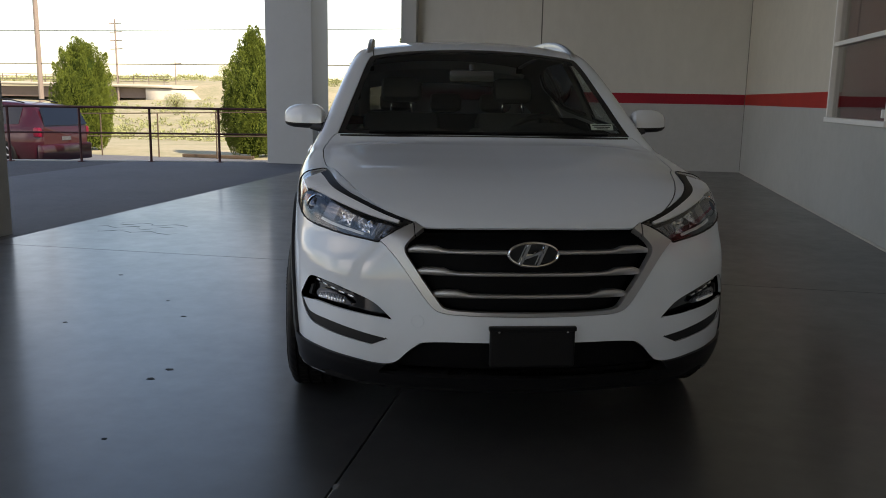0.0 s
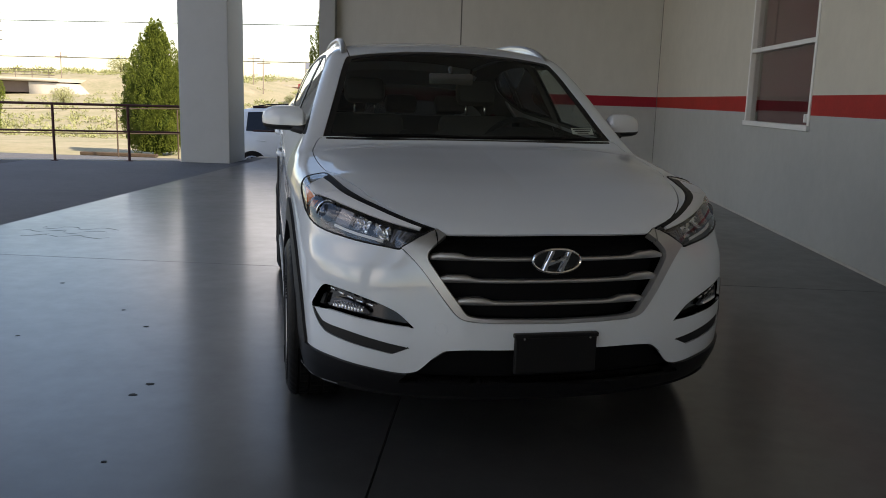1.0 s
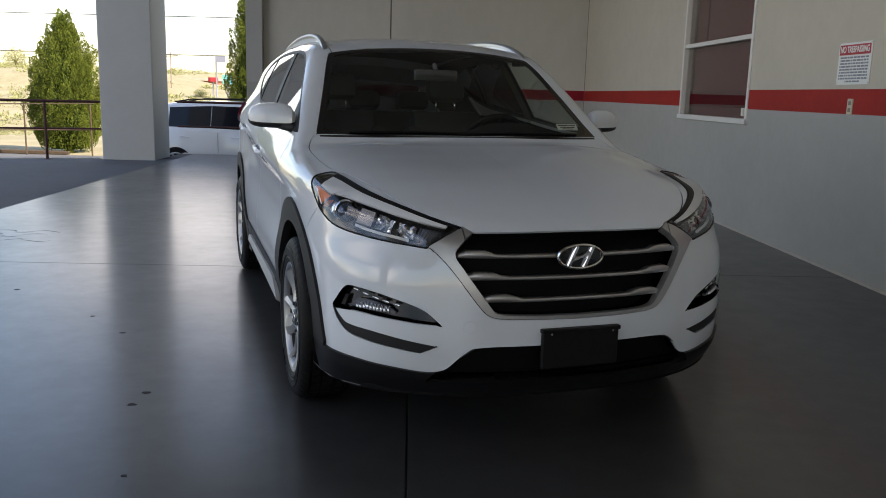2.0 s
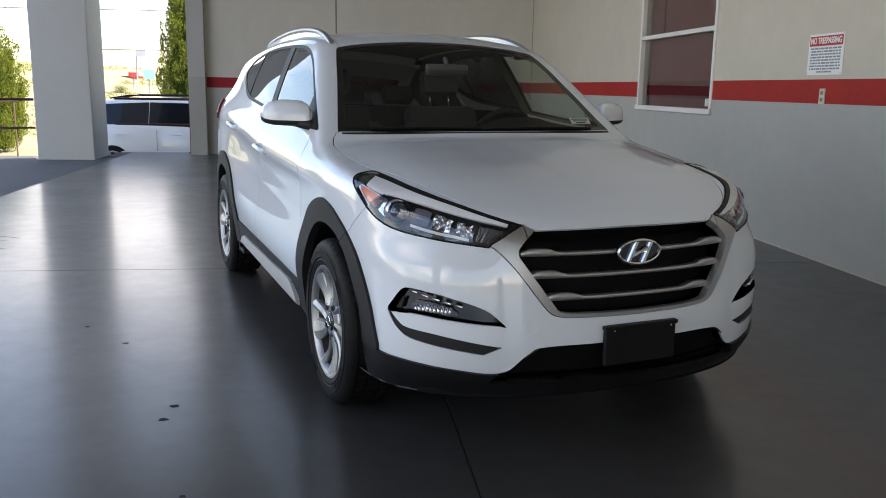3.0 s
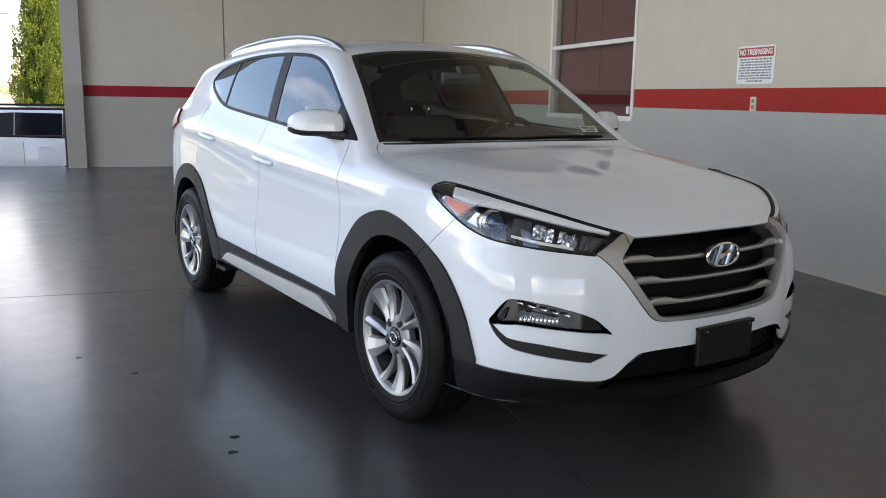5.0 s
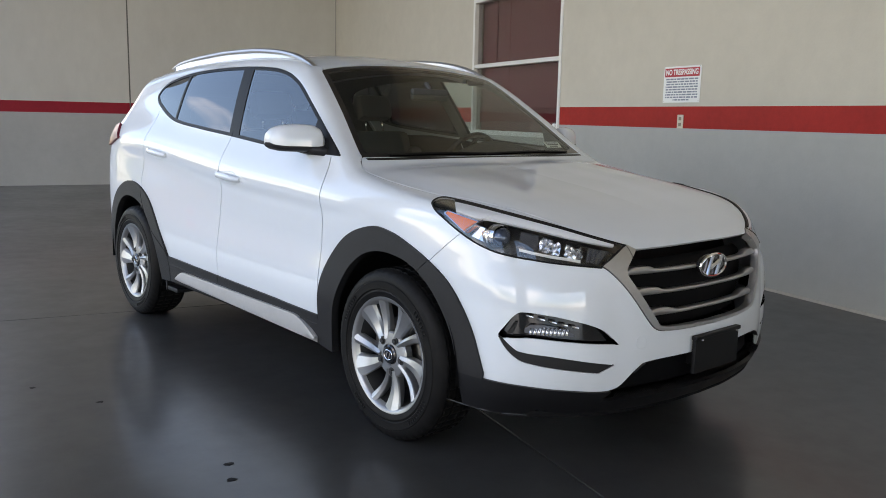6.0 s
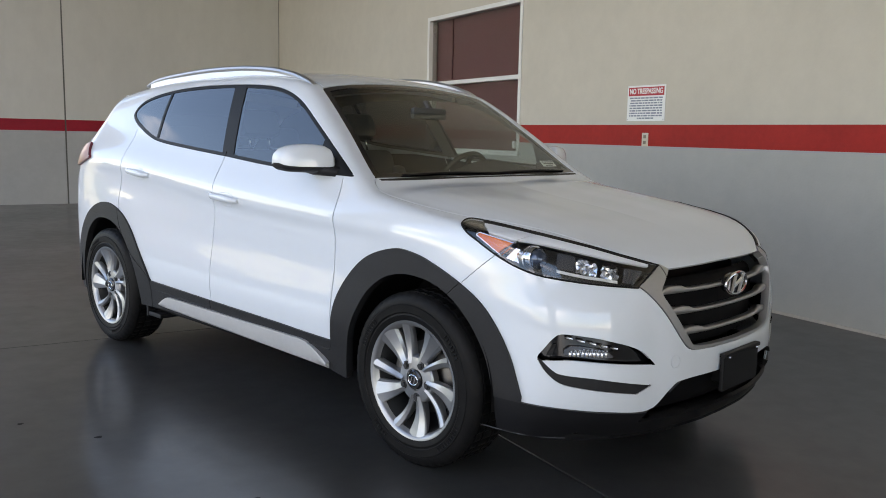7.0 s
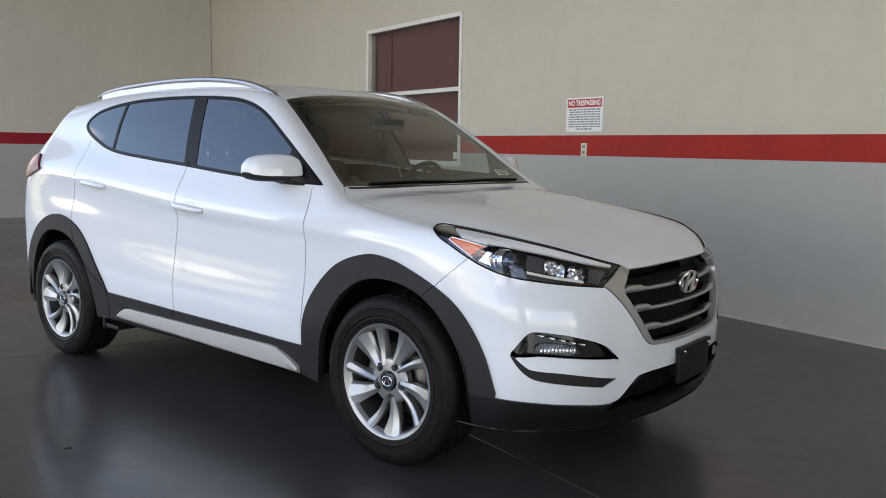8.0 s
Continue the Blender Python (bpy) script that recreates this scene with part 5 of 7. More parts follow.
for x0, x1, z1 in ((0.62, -0.02, 1.135), (0.05, -0.58, 1.135)):
    bm = bmesh.new()
    line = []
    for t in np.linspace(0, 1, 12):
        x = x0 + (x1 - x0) * t
        y = 0.392 + 0.010 * math.sin(math.pi * t) + 0.082 * x * x
        z = float(TOP_Z(np.array([y]))[0] - TOP_CROWN(np.array([y]))[0] * (x / 0.75) ** 2) + 0.002
        line.append((x, y, z))
    tube(bm, line, 0.005, segs=6)
    part("wiper", bm, M_BLACK, car, "black windscreen wiper", True)
bm = bmesh.new()
rings = []
for x in np.linspace(-0.72, 0.72, 31):
    y0 = 0.385 + 0.04 * (x / 0.74) ** 2
    z0 = float(TOP_Z(np.array([y0]))[0] - TOP_CROWN(np.array([y0]))[0] * (x / 0.75) ** 2)
    rings.append([(x, y0 - 0.05, z0 - 0.035), (x, y0 - 0.012, z0 - 0.006), (x, y0 + 0.012, z0 + 0.002), (x, y0 + 0.03, z0 - 0.03)])
loft(bm, rings)
part("cowl", bm, M_BLACK, car, "black cowl strip under the windscreen", True)

def sill_groove(bm):
    pts = []
    for y in np.linspace(0.52, 2.13, 30):
        z = float(SILL_Z(np.array([y]))[0]) - 0.045
        x = float(cast(np.array([1.3]), np.array([y]), np.array([z]), np.array([0.0]), np.array([y]), np.array([z]))[0][0])
        pts.append((x + 0.0105, y, z))
    tube(bm, pts, 0.003, segs=6)


two_sided("cladding_ridge", sill_groove, M_CLAD, None, "thin ridge along the sill cladding")
bm = bmesh.new()
rings = []
for x in np.linspace(-0.585, 0.585, 27):
    q = (x / 0.585) ** 2
    crown = (x / 0.75) ** 2
    z0 = float(TOP_Z(np.array([2.72]))[0] - TOP_CROWN(np.array([2.72]))[0] * crown)
    back, z1 = 3.13 - 0.05 * q - 0.05 * q**4, 1.553 - 0.046 * q
    rings.append([(x, 2.72, z0 - 0.006), (x, 2.82, max(z1, z0 - 0.02) + 0.004), (x, 2.98, z1 + 0.008), (x, 3.06, z1 + 0.006), (x, back, z1), (x, back + 0.008, z1 - 0.010), (x, back - 0.03, z1 - 0.090), (x, 3.10, z1 - 0.15), (x, 2.75, z0 - 0.09)])
loft(bm, rings)
bmesh.ops.recalc_face_normals(bm, faces=bm.faces)
part("roof_spoiler", bm, M_PAINT, car, "white roof spoiler over the rear window", True)
# silver strip low on the sill
def sill_strip(bm):
    rings = []
    for y in np.linspace(0.53, 2.03, 40):
        t = (y - 0.53) / 1.5
        k = min(1, 9 * t, 16 * (1 - t))
        top, bot = 0.380 + 0.004 * t, 0.292 + 0.034 * t
        top = bot + (top - bot) * max(0.05, k) ** 0.6
        s = 0.910
        rings.append([(s - 0.012, y, bot - 0.012), (s + 0.006, y, bot), (s + 0.011, y, (top + bot) / 2), (s + 0.008, y, top), (s - 0.012, y, top + 0.002)])
    loft(bm, rings)
    bmesh.ops.recalc_face_normals(bm, faces=bm.faces)


two_sided("sill_strip", sill_strip, M_SILL, None, "satin silver sill strip")

# ---- wheels ----
def wheel_profile():
    side = [(-0.095, 0.226), (-0.108, 0.234), (-0.1150, 0.252), (-0.1165, 0.258), (-0.1140, 0.262), (-0.1140, 0.266), (-0.1185, 0.270), (-0.1180, 0.284), (-0.1185, 0.298), (-0.1150, 0.301), (-0.1150, 0.304), (-0.108, 0.323), (-0.099, 0.337), (-0.088, 0.344)]
    tread = []
    for x in (-0.072, -0.028, 0.028, 0.072):
        tread += [(x - 0.006, 0.3475), (x - 0.005, 0.338), (x + 0.005, 0.338), (x + 0.006, 0.3475)]
    return side + tread + [(-x, r) for x, r in side[::-1]]


def make_wheel(m, label):
    """A wheel about x: its outer face looks along -x."""
    wheel = new("wheel")
    wheel.parent = car
    wheel.matrix_basis = m
    tagged(wheel, label)
    prof = wheel_profile()
    bm = bmesh.new()
    segs = 200
    rings = []
    for k in range(segs):
        a = 2 * math.pi * k / segs
        ring = []
        for x, r in prof:
            if 0.08 < abs(x) < 0.11 and r > 0.33 and k % 4 == 0:
                r -= 0.004
            elif abs(x) < 0.08 and r > 0.345 and k % 4 == 2:
                r -= 0.005
            ring.append((x, r * math.cos(a), r * math.sin(a)))
        rings.append(ring)
    rings.append(rings[0])
    loft(bm, rings, closed=False)
    bmesh.ops.remove_doubles(bm, verts=bm.verts, dist=1e-5)
    bmesh.ops.recalc_face_normals(bm, faces=bm.faces)
    part("tyre", bm, M_TYRE, wheel, "black road tyre", True)
    for first, count in ((0.35, 9), (2.3, 7), (3.6, 10), (5.2, 6)):
        bm = bmesh.new()
        for k in range(count):
            a = first + 0.055 * k
            tube(bm, [(-0.1178, r * math.cos(a), r * math.sin(a)) for r in (0.2765, 0.284, 0.2915)], 0.0042, segs=6)
        part("raised_print", bm, M_TYRE, wheel, "raised bars of moulded print on the tyre")
    bm = bmesh.new()
    rings = []
    for k in range(73):
        a = 2 * math.pi * k / 72
        rings.append([(x, r * math.cos(a), r * math.sin(a)) for x, r in ((-0.100, 0.226), (-0.107, 0.238), (-0.111, 0.236), (-0.109, 0.227), (-0.099, 0.217), (-0.085, 0.211))])
    loft(bm, rings, closed=False)
    bmesh.ops.remove_doubles(bm, verts=bm.verts, dist=1e-5)
    bmesh.ops.recalc_face_normals(bm, faces=bm.faces)
    rim_ob = part("rim", bm, M_ALLOY, wheel, "silver alloy rim", True)
    bm = bmesh.new()
    rings = []
    for k in range(49):
        a = 2 * math.pi * k / 48
        rings.append([(x, r * math.cos(a), r * math.sin(a)) for x, r in ((-0.086, 0.212), (-0.05, 0.203), (0.06, 0.198), (0.10, 0.215), (0.10, 0.05), (0.03, 0.05))])
    loft(bm, rings, closed=False)
    bmesh.ops.remove_doubles(bm, verts=bm.verts, dist=1e-5)
    part("rim_barrel", bm, M_ALLOY_DARK, wheel, "dark inside of the rim", True)
    for k in range(5):
        for start, end, w0, w1, ridge in ((112, 120, 0.017, 0.054, 0.006), (138, 151, 0.012, 0.023, 0.006)):
            bm = bmesh.new()
            rings = []
            for t in np.linspace(0, 1, 12):
                r = 0.066 + 0.156 * t
                a = radians(72 * k + start + (end - start) * t**0.9)
                w = w0 + (w1 - w0) * t**1.4
                x = -0.089 - 0.014 * t + 0.012 * math.sin(math.pi * t)
                rad, tan = Vector((0, math.cos(a), math.sin(a))), Vector((0, -math.sin(a), math.cos(a)))
                p = rad * r + Vector((x, 0, 0))
                deep = Vector((0.040 - 0.012 * t, 0, 0))
                rings.append([p - tan * w * 0.92, p - tan * w * 0.2 - Vector((ridge, 0, 0)), p + tan * w * 0.80 + Vector((0.003, 0, 0)), p + tan * w * 1.05 + Vector((0.014, 0, 0)), p + tan * w * 1.0 + deep, p - tan * w * 0.8 + deep, p - tan * w * 1.0 + Vector((0.008, 0, 0))])
            for i in range(7):
                loft(bm, [[q[i], q[(i + 1) % 7]] for q in rings], closed=False)
            bmesh.ops.recalc_face_normals(bm, faces=bm.faces)
            part("spoke", bm, M_ALLOY, wheel, "")
    bm = bmesh.new()
    rings = []
    for x, r in ((-0.050, 0.096), (-0.076, 0.094), (-0.083, 0.088), (-0.087, 0.07), (-0.089, 0.045), (-0.083, 0.043), (-0.083, 0.0005)):
        rings.append([(x, r * math.cos(a), r * math.sin(a)) for a in np.linspace(0, 2 * math.pi, 41)[:-1]])
    loft(bm, rings, caps=False)
    bmesh.ops.recalc_face_normals(bm, faces=bm.faces)
    part("hub", bm, M_ALLOY, wheel, "", True)
    bm = bmesh.new()
    rings = []
    for x, r in ((-0.080, 0.0405), (-0.091, 0.0395), (-0.096, 0.034), (-0.097, 0.0005)):
        rings.append([(x, r * math.cos(a), r * math.sin(a)) for a in np.linspace(0, 2 * math.pi, 33)[:-1]])
    loft(bm, rings, caps=False)
    bmesh.ops.recalc_face_normals(bm, faces=bm.faces)
    cap_ob = part("hub_cap", bm, M_GLOSS_BLACK, wheel, "black hub cap", True)
    bm = bmesh.new()
    tube(bm, [(-0.098, 0.026 * math.cos(a), 0.020 * math.sin(a)) for a in np.linspace(0, 2 * math.pi, 25)], 0.0022, segs=6, cap=False)
    for d in (-0.007, 0.007):
        tube(bm, [(-0.098, d * 1.3 + 0.005, -0.014), (-0.098, d * 1.3 - 0.005, 0.014)], 0.0028, segs=6)
    for k in range(5):
        bm2 = bmesh.new()
        a = radians(72 * k + 116)
        bmesh.ops.create_cone(bm2, cap_ends=True, segments=6, radius1=0.0115, radius2=0.010, depth=0.02, matrix=pose(-0.086, 0.069 * math.cos(a), 0.069 * math.sin(a), 0, -90, 0))
        bmesh.ops.create_cone(bm2, cap_ends=True, segments=16, radius1=0.0180, radius2=0.0175, depth=0.005, matrix=pose(-0.0868, 0.069 * math.cos(a), 0.069 * math.sin(a), 0, -90, 0))
        part("wheel_nut", bm2, M_ALLOY_DARK, wheel, "dark wheel nut")
    part("cap_mark", bm, M_CHROME, wheel, "small chrome oval mark", True)
    bm = bmesh.new()
    rings = []
    for x, r in ((-0.02, 0.06), (-0.02, 0.145), (0.004, 0.145), (0.004, 0.06)):
        rings.append([(x, r * math.cos(a), r * math.sin(a)) for a in np.linspace(0, 2 * math.pi, 49)[:-1]])
    loft(bm, rings, caps=False)
    part("brake_disc", bm, M_BRAKE, wheel, "worn steel brake disc")
    bm = bmesh.new()
    rings = []
    for a in np.linspace(radians(-14), radians(42), 9):
        rings.append([(x, r * math.cos(a), r * math.sin(a)) for x, r in ((-0.045, 0.105), (-0.05, 0.150), (-0.03, 0.165), (0.02, 0.165), (0.02, 0.105))])
    loft(bm, rings)
    part("brake_caliper", bm, M_BRAKE, wheel, "grey brake caliper")
    return wheel


HUB_X, HUB_Z = 0.806, 0.3475
for x, y, turn, lab in ((-HUB_X, 0, 0, "alloy wheel with silver spokes and black tyre"), (-HUB_X, 2.672, 0, "alloy wheel with silver spokes and black tyre"), (HUB_X, 0, 180, "alloy wheel with silver spokes and black tyre"), (HUB_X, 2.672, 180, "alloy wheel with silver spokes and black tyre")):
    if y == 0 and turn == 0:
        first_wheel = make_wheel(pose(x, y, HUB_Z, 0, 0, 0), lab)
    else:
        copy_thing(first_wheel, pose(x, y, HUB_Z, 24 * (y > 0) + 31 * (turn > 0), 0, turn))


def well(bm, y):
    rings = []
    for a in np.linspace(radians(-6), radians(186), 33):
        rings.append([(s, y + 0.415 * math.cos(a), 0.36 + 0.415 * math.sin(a)) for s in (0.55, 0.75, 0.895)])
    loft(bm, rings, closed=False)
    a0 = [bm.verts.new((0.55, y + 0.415 * math.cos(a), 0.36 + 0.415 * math.sin(a))) for a in np.linspace(radians(-6), radians(186), 33)]
    bm.faces.new(a0)


two_sided("wheel_well", lambda bm: well(bm, 0.02), M_BLACK, None, "black wheel-well liner", False)
two_sided("wheel_well", lambda bm: well(bm, 2.692), M_BLACK, None, "black wheel-well liner", False)
bm = bmesh.new()
box(bm, (-0.54, -0.70, 0.215), (0.54, 3.35, 0.33), bevel=0.03)
box(bm, (-0.86, 0.46, 0.26), (0.86, 2.22, 0.36), bevel=0.03)
box(bm, (-0.54, -0.62, 0.33), (0.54, 0.40, 0.80), bevel=0.05)
part("underbody", bm, M_BLACK, car, "black underbody and drivetrain")
two_sided("mud_flap", lambda bm: box(bm, (0.74, 2.205, 0.23), (0.895, 2.225, 0.40), bevel=0.004), M_BLACK, None, "black mud flap", False)

two_sided("air_deflector", lambda bm: box(bm, (0.74, 2.06, 0.236), (0.895, 2.20, 0.262), bevel=0.006), M_BLACK, None, "black air deflector ahead of the rear wheel", False)

# ---- cabin ----
def seat_cushion(bm, x, y, w, d, z, h):
    box(bm, (x - w / 2, y, z), (x + w / 2, y + d, z + h), bevel=0.05)


def make_seat(x, y, w):
    """A front seat: cushion, raked backrest, head rest on two posts."""
    bm = bmesh.new()
    seat_cushion(bm, x, y, w, 0.50, 0.52, 0.16)
    seat = part("front_seat", bm, M_SEAT, car, "light grey leather front seat", True)
    bm = bmesh.new()
    lean = pose(x, y + 0.46, 0.62, -18, 0, 0)
    box(bm, (-w / 2, -0.07, 0), (w / 2, 0.07, 0.60), bevel=0.055, m=lean)
    for s in (-1, 1):
        box(bm, (s * w / 2 - 0.05, -0.10, 0.04), (s * w / 2 + 0.05, 0.05, 0.48), bevel=0.035, m=lean)
    part("backrest", bm, M_SEAT, seat, "", True)
    bm = bmesh.new()
    box(bm, (-0.13, -0.085, 0.665), (0.13, 0.03, 0.83), bevel=0.045, m=lean)
    part("head_rest", bm, M_SEAT, seat, "", True)
    for s in (-0.065, 0.065):
        bm = bmesh.new()
        tube(bm, [lean @ Vector((s, -0.01, 0.57)), lean @ Vector((s, -0.015, 0.69))], 0.007, segs=8)
        part("head_rest_post", bm, M_CHROME, seat, "thin chrome post")
    return seat


make_seat(-0.37, 1.20, 0.50)
make_seat(0.37, 1.20, 0.50)
bm = bmesh.new()
box(bm, (-0.62, 2.00, 0.52), (0.62, 2.50, 0.68), bevel=0.05)
box(bm, (-0.62, -0.08, 0), (0.62, 0.08, 0.58), bevel=0.055, m=pose(0, 2.46, 0.62, -20, 0, 0))
bench = part("rear_bench", bm, M_SEAT, car, "light grey leather rear bench", True)
for x in (-0.38, 0.0, 0.38):
    bm = bmesh.new()
    box(bm, (-0.12, -0.06, 0.60), (0.12, 0.04, 0.74), bevel=0.04, m=pose(x, 2.46, 0.62, -20, 0, 0))
    part("head_rest", bm, M_SEAT, bench, "", True)

bm = bmesh.new()
rings = []
for x in np.linspace(-0.74, 0.74, 31):
    hump = 0.055 * math.exp(-((x - 0.37) / 0.20) ** 4)
    y0 = 0.50 + 0.10 * (x / 0.74) ** 2
    rings.append([(x, y0, 1.105), (x, 0.60, 1.120 + hump * 0.4), (x, 0.74, 1.110 + hump), (x, 0.83, 1.080 + hump), (x, 0.88, 0.98), (x, 0.86, 0.80), (x, 0.80, 0.60), (x, 0.50, 0.60)])
loft(bm, rings)
bmesh.ops.recalc_face_normals(bm, faces=bm.faces)
part("dashboard", bm, M_CABIN, car, "dark grey dashboard", True)
bm = bmesh.new()
ctr, tilt = Vector((0.37, 0.95, 1.035)), pose(0, 0, 0, -62, 0, 0)
tube(bm, [ctr + tilt @ Vector((0.185 * math.cos(a), 0.185 * math.sin(a), 0)) for a in np.linspace(0, 2 * math.pi, 41)], 0.015, segs=8, cap=False)
for a in (radians(0), radians(180), radians(270)):
    tube(bm, [ctr + tilt @ Vector((0.05 * math.cos(a), 0.05 * math.sin(a), 0.012)), ctr + tilt @ Vector((0.18 * math.cos(a), 0.18 * math.sin(a), 0))], 0.014, segs=6)
tube(bm, [ctr + tilt @ Vector((0, 0, 0.03)), ctr + tilt @ Vector((0, 0, -0.03)), ctr + tilt @ Vector((0, 0.0, -0.20))], 0.05, radii=[0.06, 0.065, 0.03], segs=14)
part("steering_wheel", bm, M_CABIN, car, "dark steering wheel", True)
bm = bmesh.new()
box(bm, (-0.15, 0.80, 1.375), (0.09, 0.83, 1.435), bevel=0.012)
tube(bm, [(-0.03, 0.81, 1.43), (-0.03, 0.845, 1.465)], 0.012, segs=8)
# seat grey on a black mirror: the haze of the windscreen is in its colour
part("rear_view_mirror", bm, M_SEAT, car, "rear-view mirror, greyed for windscreen haze", True)
bm = bmesh.new()
box(bm, (-0.12, 0.90, 0.55), (0.12, 1.60, 0.80), bevel=0.04)
part("console", bm, M_CABIN, car, "dark centre console", True)
# stock label inside the windscreen
bm = bmesh.new()
lab = pose(0.615, 0.522, 1.155, 42, 0, 0)
box(bm, (-0.058, -0.022, -0.0006), (0.058, 0.022, 0.0006), m=lab)
sticker = part("stock_label", bm, M_LABEL, car, "white paper label with dark bars")
for y0, w in ((0.011, 0.10), (-0.002, 0.085), (-0.014, 0.06)):
    bm = bmesh.new()
    box(bm, (-w / 2, y0 - 0.0025, -0.0022), (w / 2, y0 + 0.0025, 0.0022), m=lab)
    part("print_bar", bm, M_BLACK, sticker)


# ---- window, sign and fittings of the long wall ----
Y0, Y1, Z0, Z1 = WIN
window = thing("window_1", pose(WALL_X, (Y0 + Y1) / 2, Z0), "two-pane window with a white metal frame", "window", kind="structure")
W2, H2 = (Y1 - Y0) / 2, Z1 - Z0
MULL = 1.955 - Z0


def frame_bar(name, lo, hi):
    bm = bmesh.new()
    box(bm, lo, hi, bevel=0.004)
    return part(name, bm, M_WHITE_FRAME, window, "")


frame_bar("window_frame", (-0.012, -W2, 0), (0.10, -W2 + 0.05, H2))
frame_bar("window_frame", (-0.012, W2 - 0.05, 0), (0.10, W2, H2))
frame_bar("window_frame", (-0.012, -W2 + 0.05, H2 - 0.05), (0.10, W2 - 0.05, H2))
frame_bar("window_sill", (-0.030, -W2 - 0.01, -0.012), (0.10, W2 + 0.01, 0.042))
frame_bar("glazing_bar", (-0.006, -W2 + 0.05, MULL - 0.024), (0.09, W2 - 0.05, MULL + 0.024))
for z0, z1 in ((0.042, MULL - 0.024), (MULL + 0.024, H2 - 0.05)):
    bm = bmesh.new()
    box(bm, (0.040, -W2 + 0.048, z0), (0.046, W2 - 0.048, z1))
    part("pane", bm, M_PANE, window, "glossy window pane")
# added sheet, band and strip that paint the red reflection behind clear panes
bm = bmesh.new()
box(bm, (0.14, -W2 - 0.02, -0.02), (0.15, W2 + 0.02, H2 + 0.02))
part("reflection_sheet", bm, M_REFLECTION, window, "maroon sheet standing in for the reflection in the glass")
bm = bmesh.new()
box(bm, (0.130, -W2 + 0.02, 0.14), (0.137, W2 - 0.02, 0.33))
part("reflection_band", bm, M_REFLECTION_DARK, window, "dark red band of the painted reflection")
bm = bmesh.new()
box(bm, (0.125, W2 - 0.42, 0.9), (0.137, W2 - 0.40, H2))
part("reflection_line", bm, M_REFLECTION_DARK, window)
bm = bmesh.new()
box(bm, (-0.030, -W2 + 0.06, 0.07), (0.0, -W2 + 0.10, 0.15), bevel=0.006)
part("window_latch", bm, M_LABEL, window, "small white latch")


def lettering(name, text, size, m, mat, parent):
    """A word in flat raised letters."""
    cu = bpy.data.curves.new(name, "FONT")
    cu.body, cu.size, cu.extrude, cu.offset, cu.align_x, cu.align_y = text, size, 0.0006, 0.0016, "CENTER", "CENTER"
    tmp = bpy.data.objects.new(name, cu)
    scene.collection.objects.link(tmp)
    me = bpy.data.meshes.new_from_object(tmp.evaluated_get(bpy.context.evaluated_depsgraph_get()))
    bpy.data.objects.remove(tmp)
    me.materials.clear()
    me.materials.append(mat)
    ob = new(name, me)
    ob.parent = parent
    ob.matrix_basis = m
    return ob


# the sign hangs on the wall x = WALL_X and is read from -x
sign = thing("wall_sign", pose(WALL_X - 0.004, 6.25, 1.622), "white metal no-trespassing sign with red heading, screwed to wall", "sign")
bm = bmesh.new()
box(bm, (-0.002, -0.238, -0.158), (0.002, 0.238, 0.158), bevel=0.0015)
part("sign_plate", bm, M_LABEL, sign, "white enamelled plate")
bm = bmesh.new()
box(bm, (-0.0045, -0.222, 0.066), (-0.003, 0.222, 0.142))
part("sign_heading", bm, M_SIGN_RED, sign, "red heading field")
lettering("sign_text", "NO TRESPASSING", 0.066, pose(-0.0056, 0, 0.104, 90, 0, -90) @ Matrix.Diagonal((0.80, 1.0, 1.0, 1.0)), M_LABEL, sign)
random.seed(11)
for k in range(9):
    end = 0.212 - (0.0 if k < 8 else 0.10) - 0.012 * random.random()
    bm = bmesh.new()
    y = -end
    while y < end:
        w = min(0.018 + 0.045 * random.random(), end - y)
        z = 0.046 - 0.0225 * k
        box(bm, (-0.0040, y, z - 0.0062), (-0.0028, y + w, z + 0.0062))
        y += w + 0.010
    part("print_bar", bm, M_BARS, sign, "line of small grey print")
for y in (-0.225, 0.225):
    for z in (-0.145, 0.15):
        bm = bmesh.new()
        bmesh.ops.create_cone(bm, cap_ends=True, segments=8, radius1=0.004, radius2=0.003, depth=0.004, matrix=pose(-0.004, y, z, 0, -90, 0))
        part("screw", bm, M_CHROME, sign)

outlet = thing("wall_outlet", pose(WALL_X - 0.003, 6.237, 1.298), "beige outlet plate on the red stripe", "outlet")
bm = bmesh.new()
box(bm, (-0.006, -0.038, -0.060), (0.003, 0.038, 0.060), bevel=0.003)
part("cover_plate", bm, M_BEIGE_PLASTIC, outlet)
for z in (-0.026, 0.026):
    bm = bmesh.new()
    box(bm, (-0.009, -0.017, z - 0.015), (-0.005, 0.017, z + 0.015), bevel=0.0015)
    part("socket", bm, M_SOCKET, outlet, "worn brown socket face")
bm = bmesh.new()
box(bm, (WALL_X - 0.012, -9.0, 0.0), (WALL_X - 0.001, 16.16, 0.022), bevel=0.003)
tagged(part("baseboard", bm, M_KERB), "pale sealant bead at the foot of the wall", "trim", kind="structure")
# outline of a painted-over door in the end wall
bm = bmesh.new()
for z0, z1, mat in ((0.0, STRIPE[0], 2), (STRIPE[0], STRIPE[1], 1), (STRIPE[1], 2.22, 0)):
    box(bm, (1.235, WALL_Y - 0.004, z0), (1.262, WALL_Y + 0.01, z1), mat=mat)
box(bm, (1.262, WALL_Y - 0.004, 2.19), (2.20, WALL_Y + 0.01, 2.22))
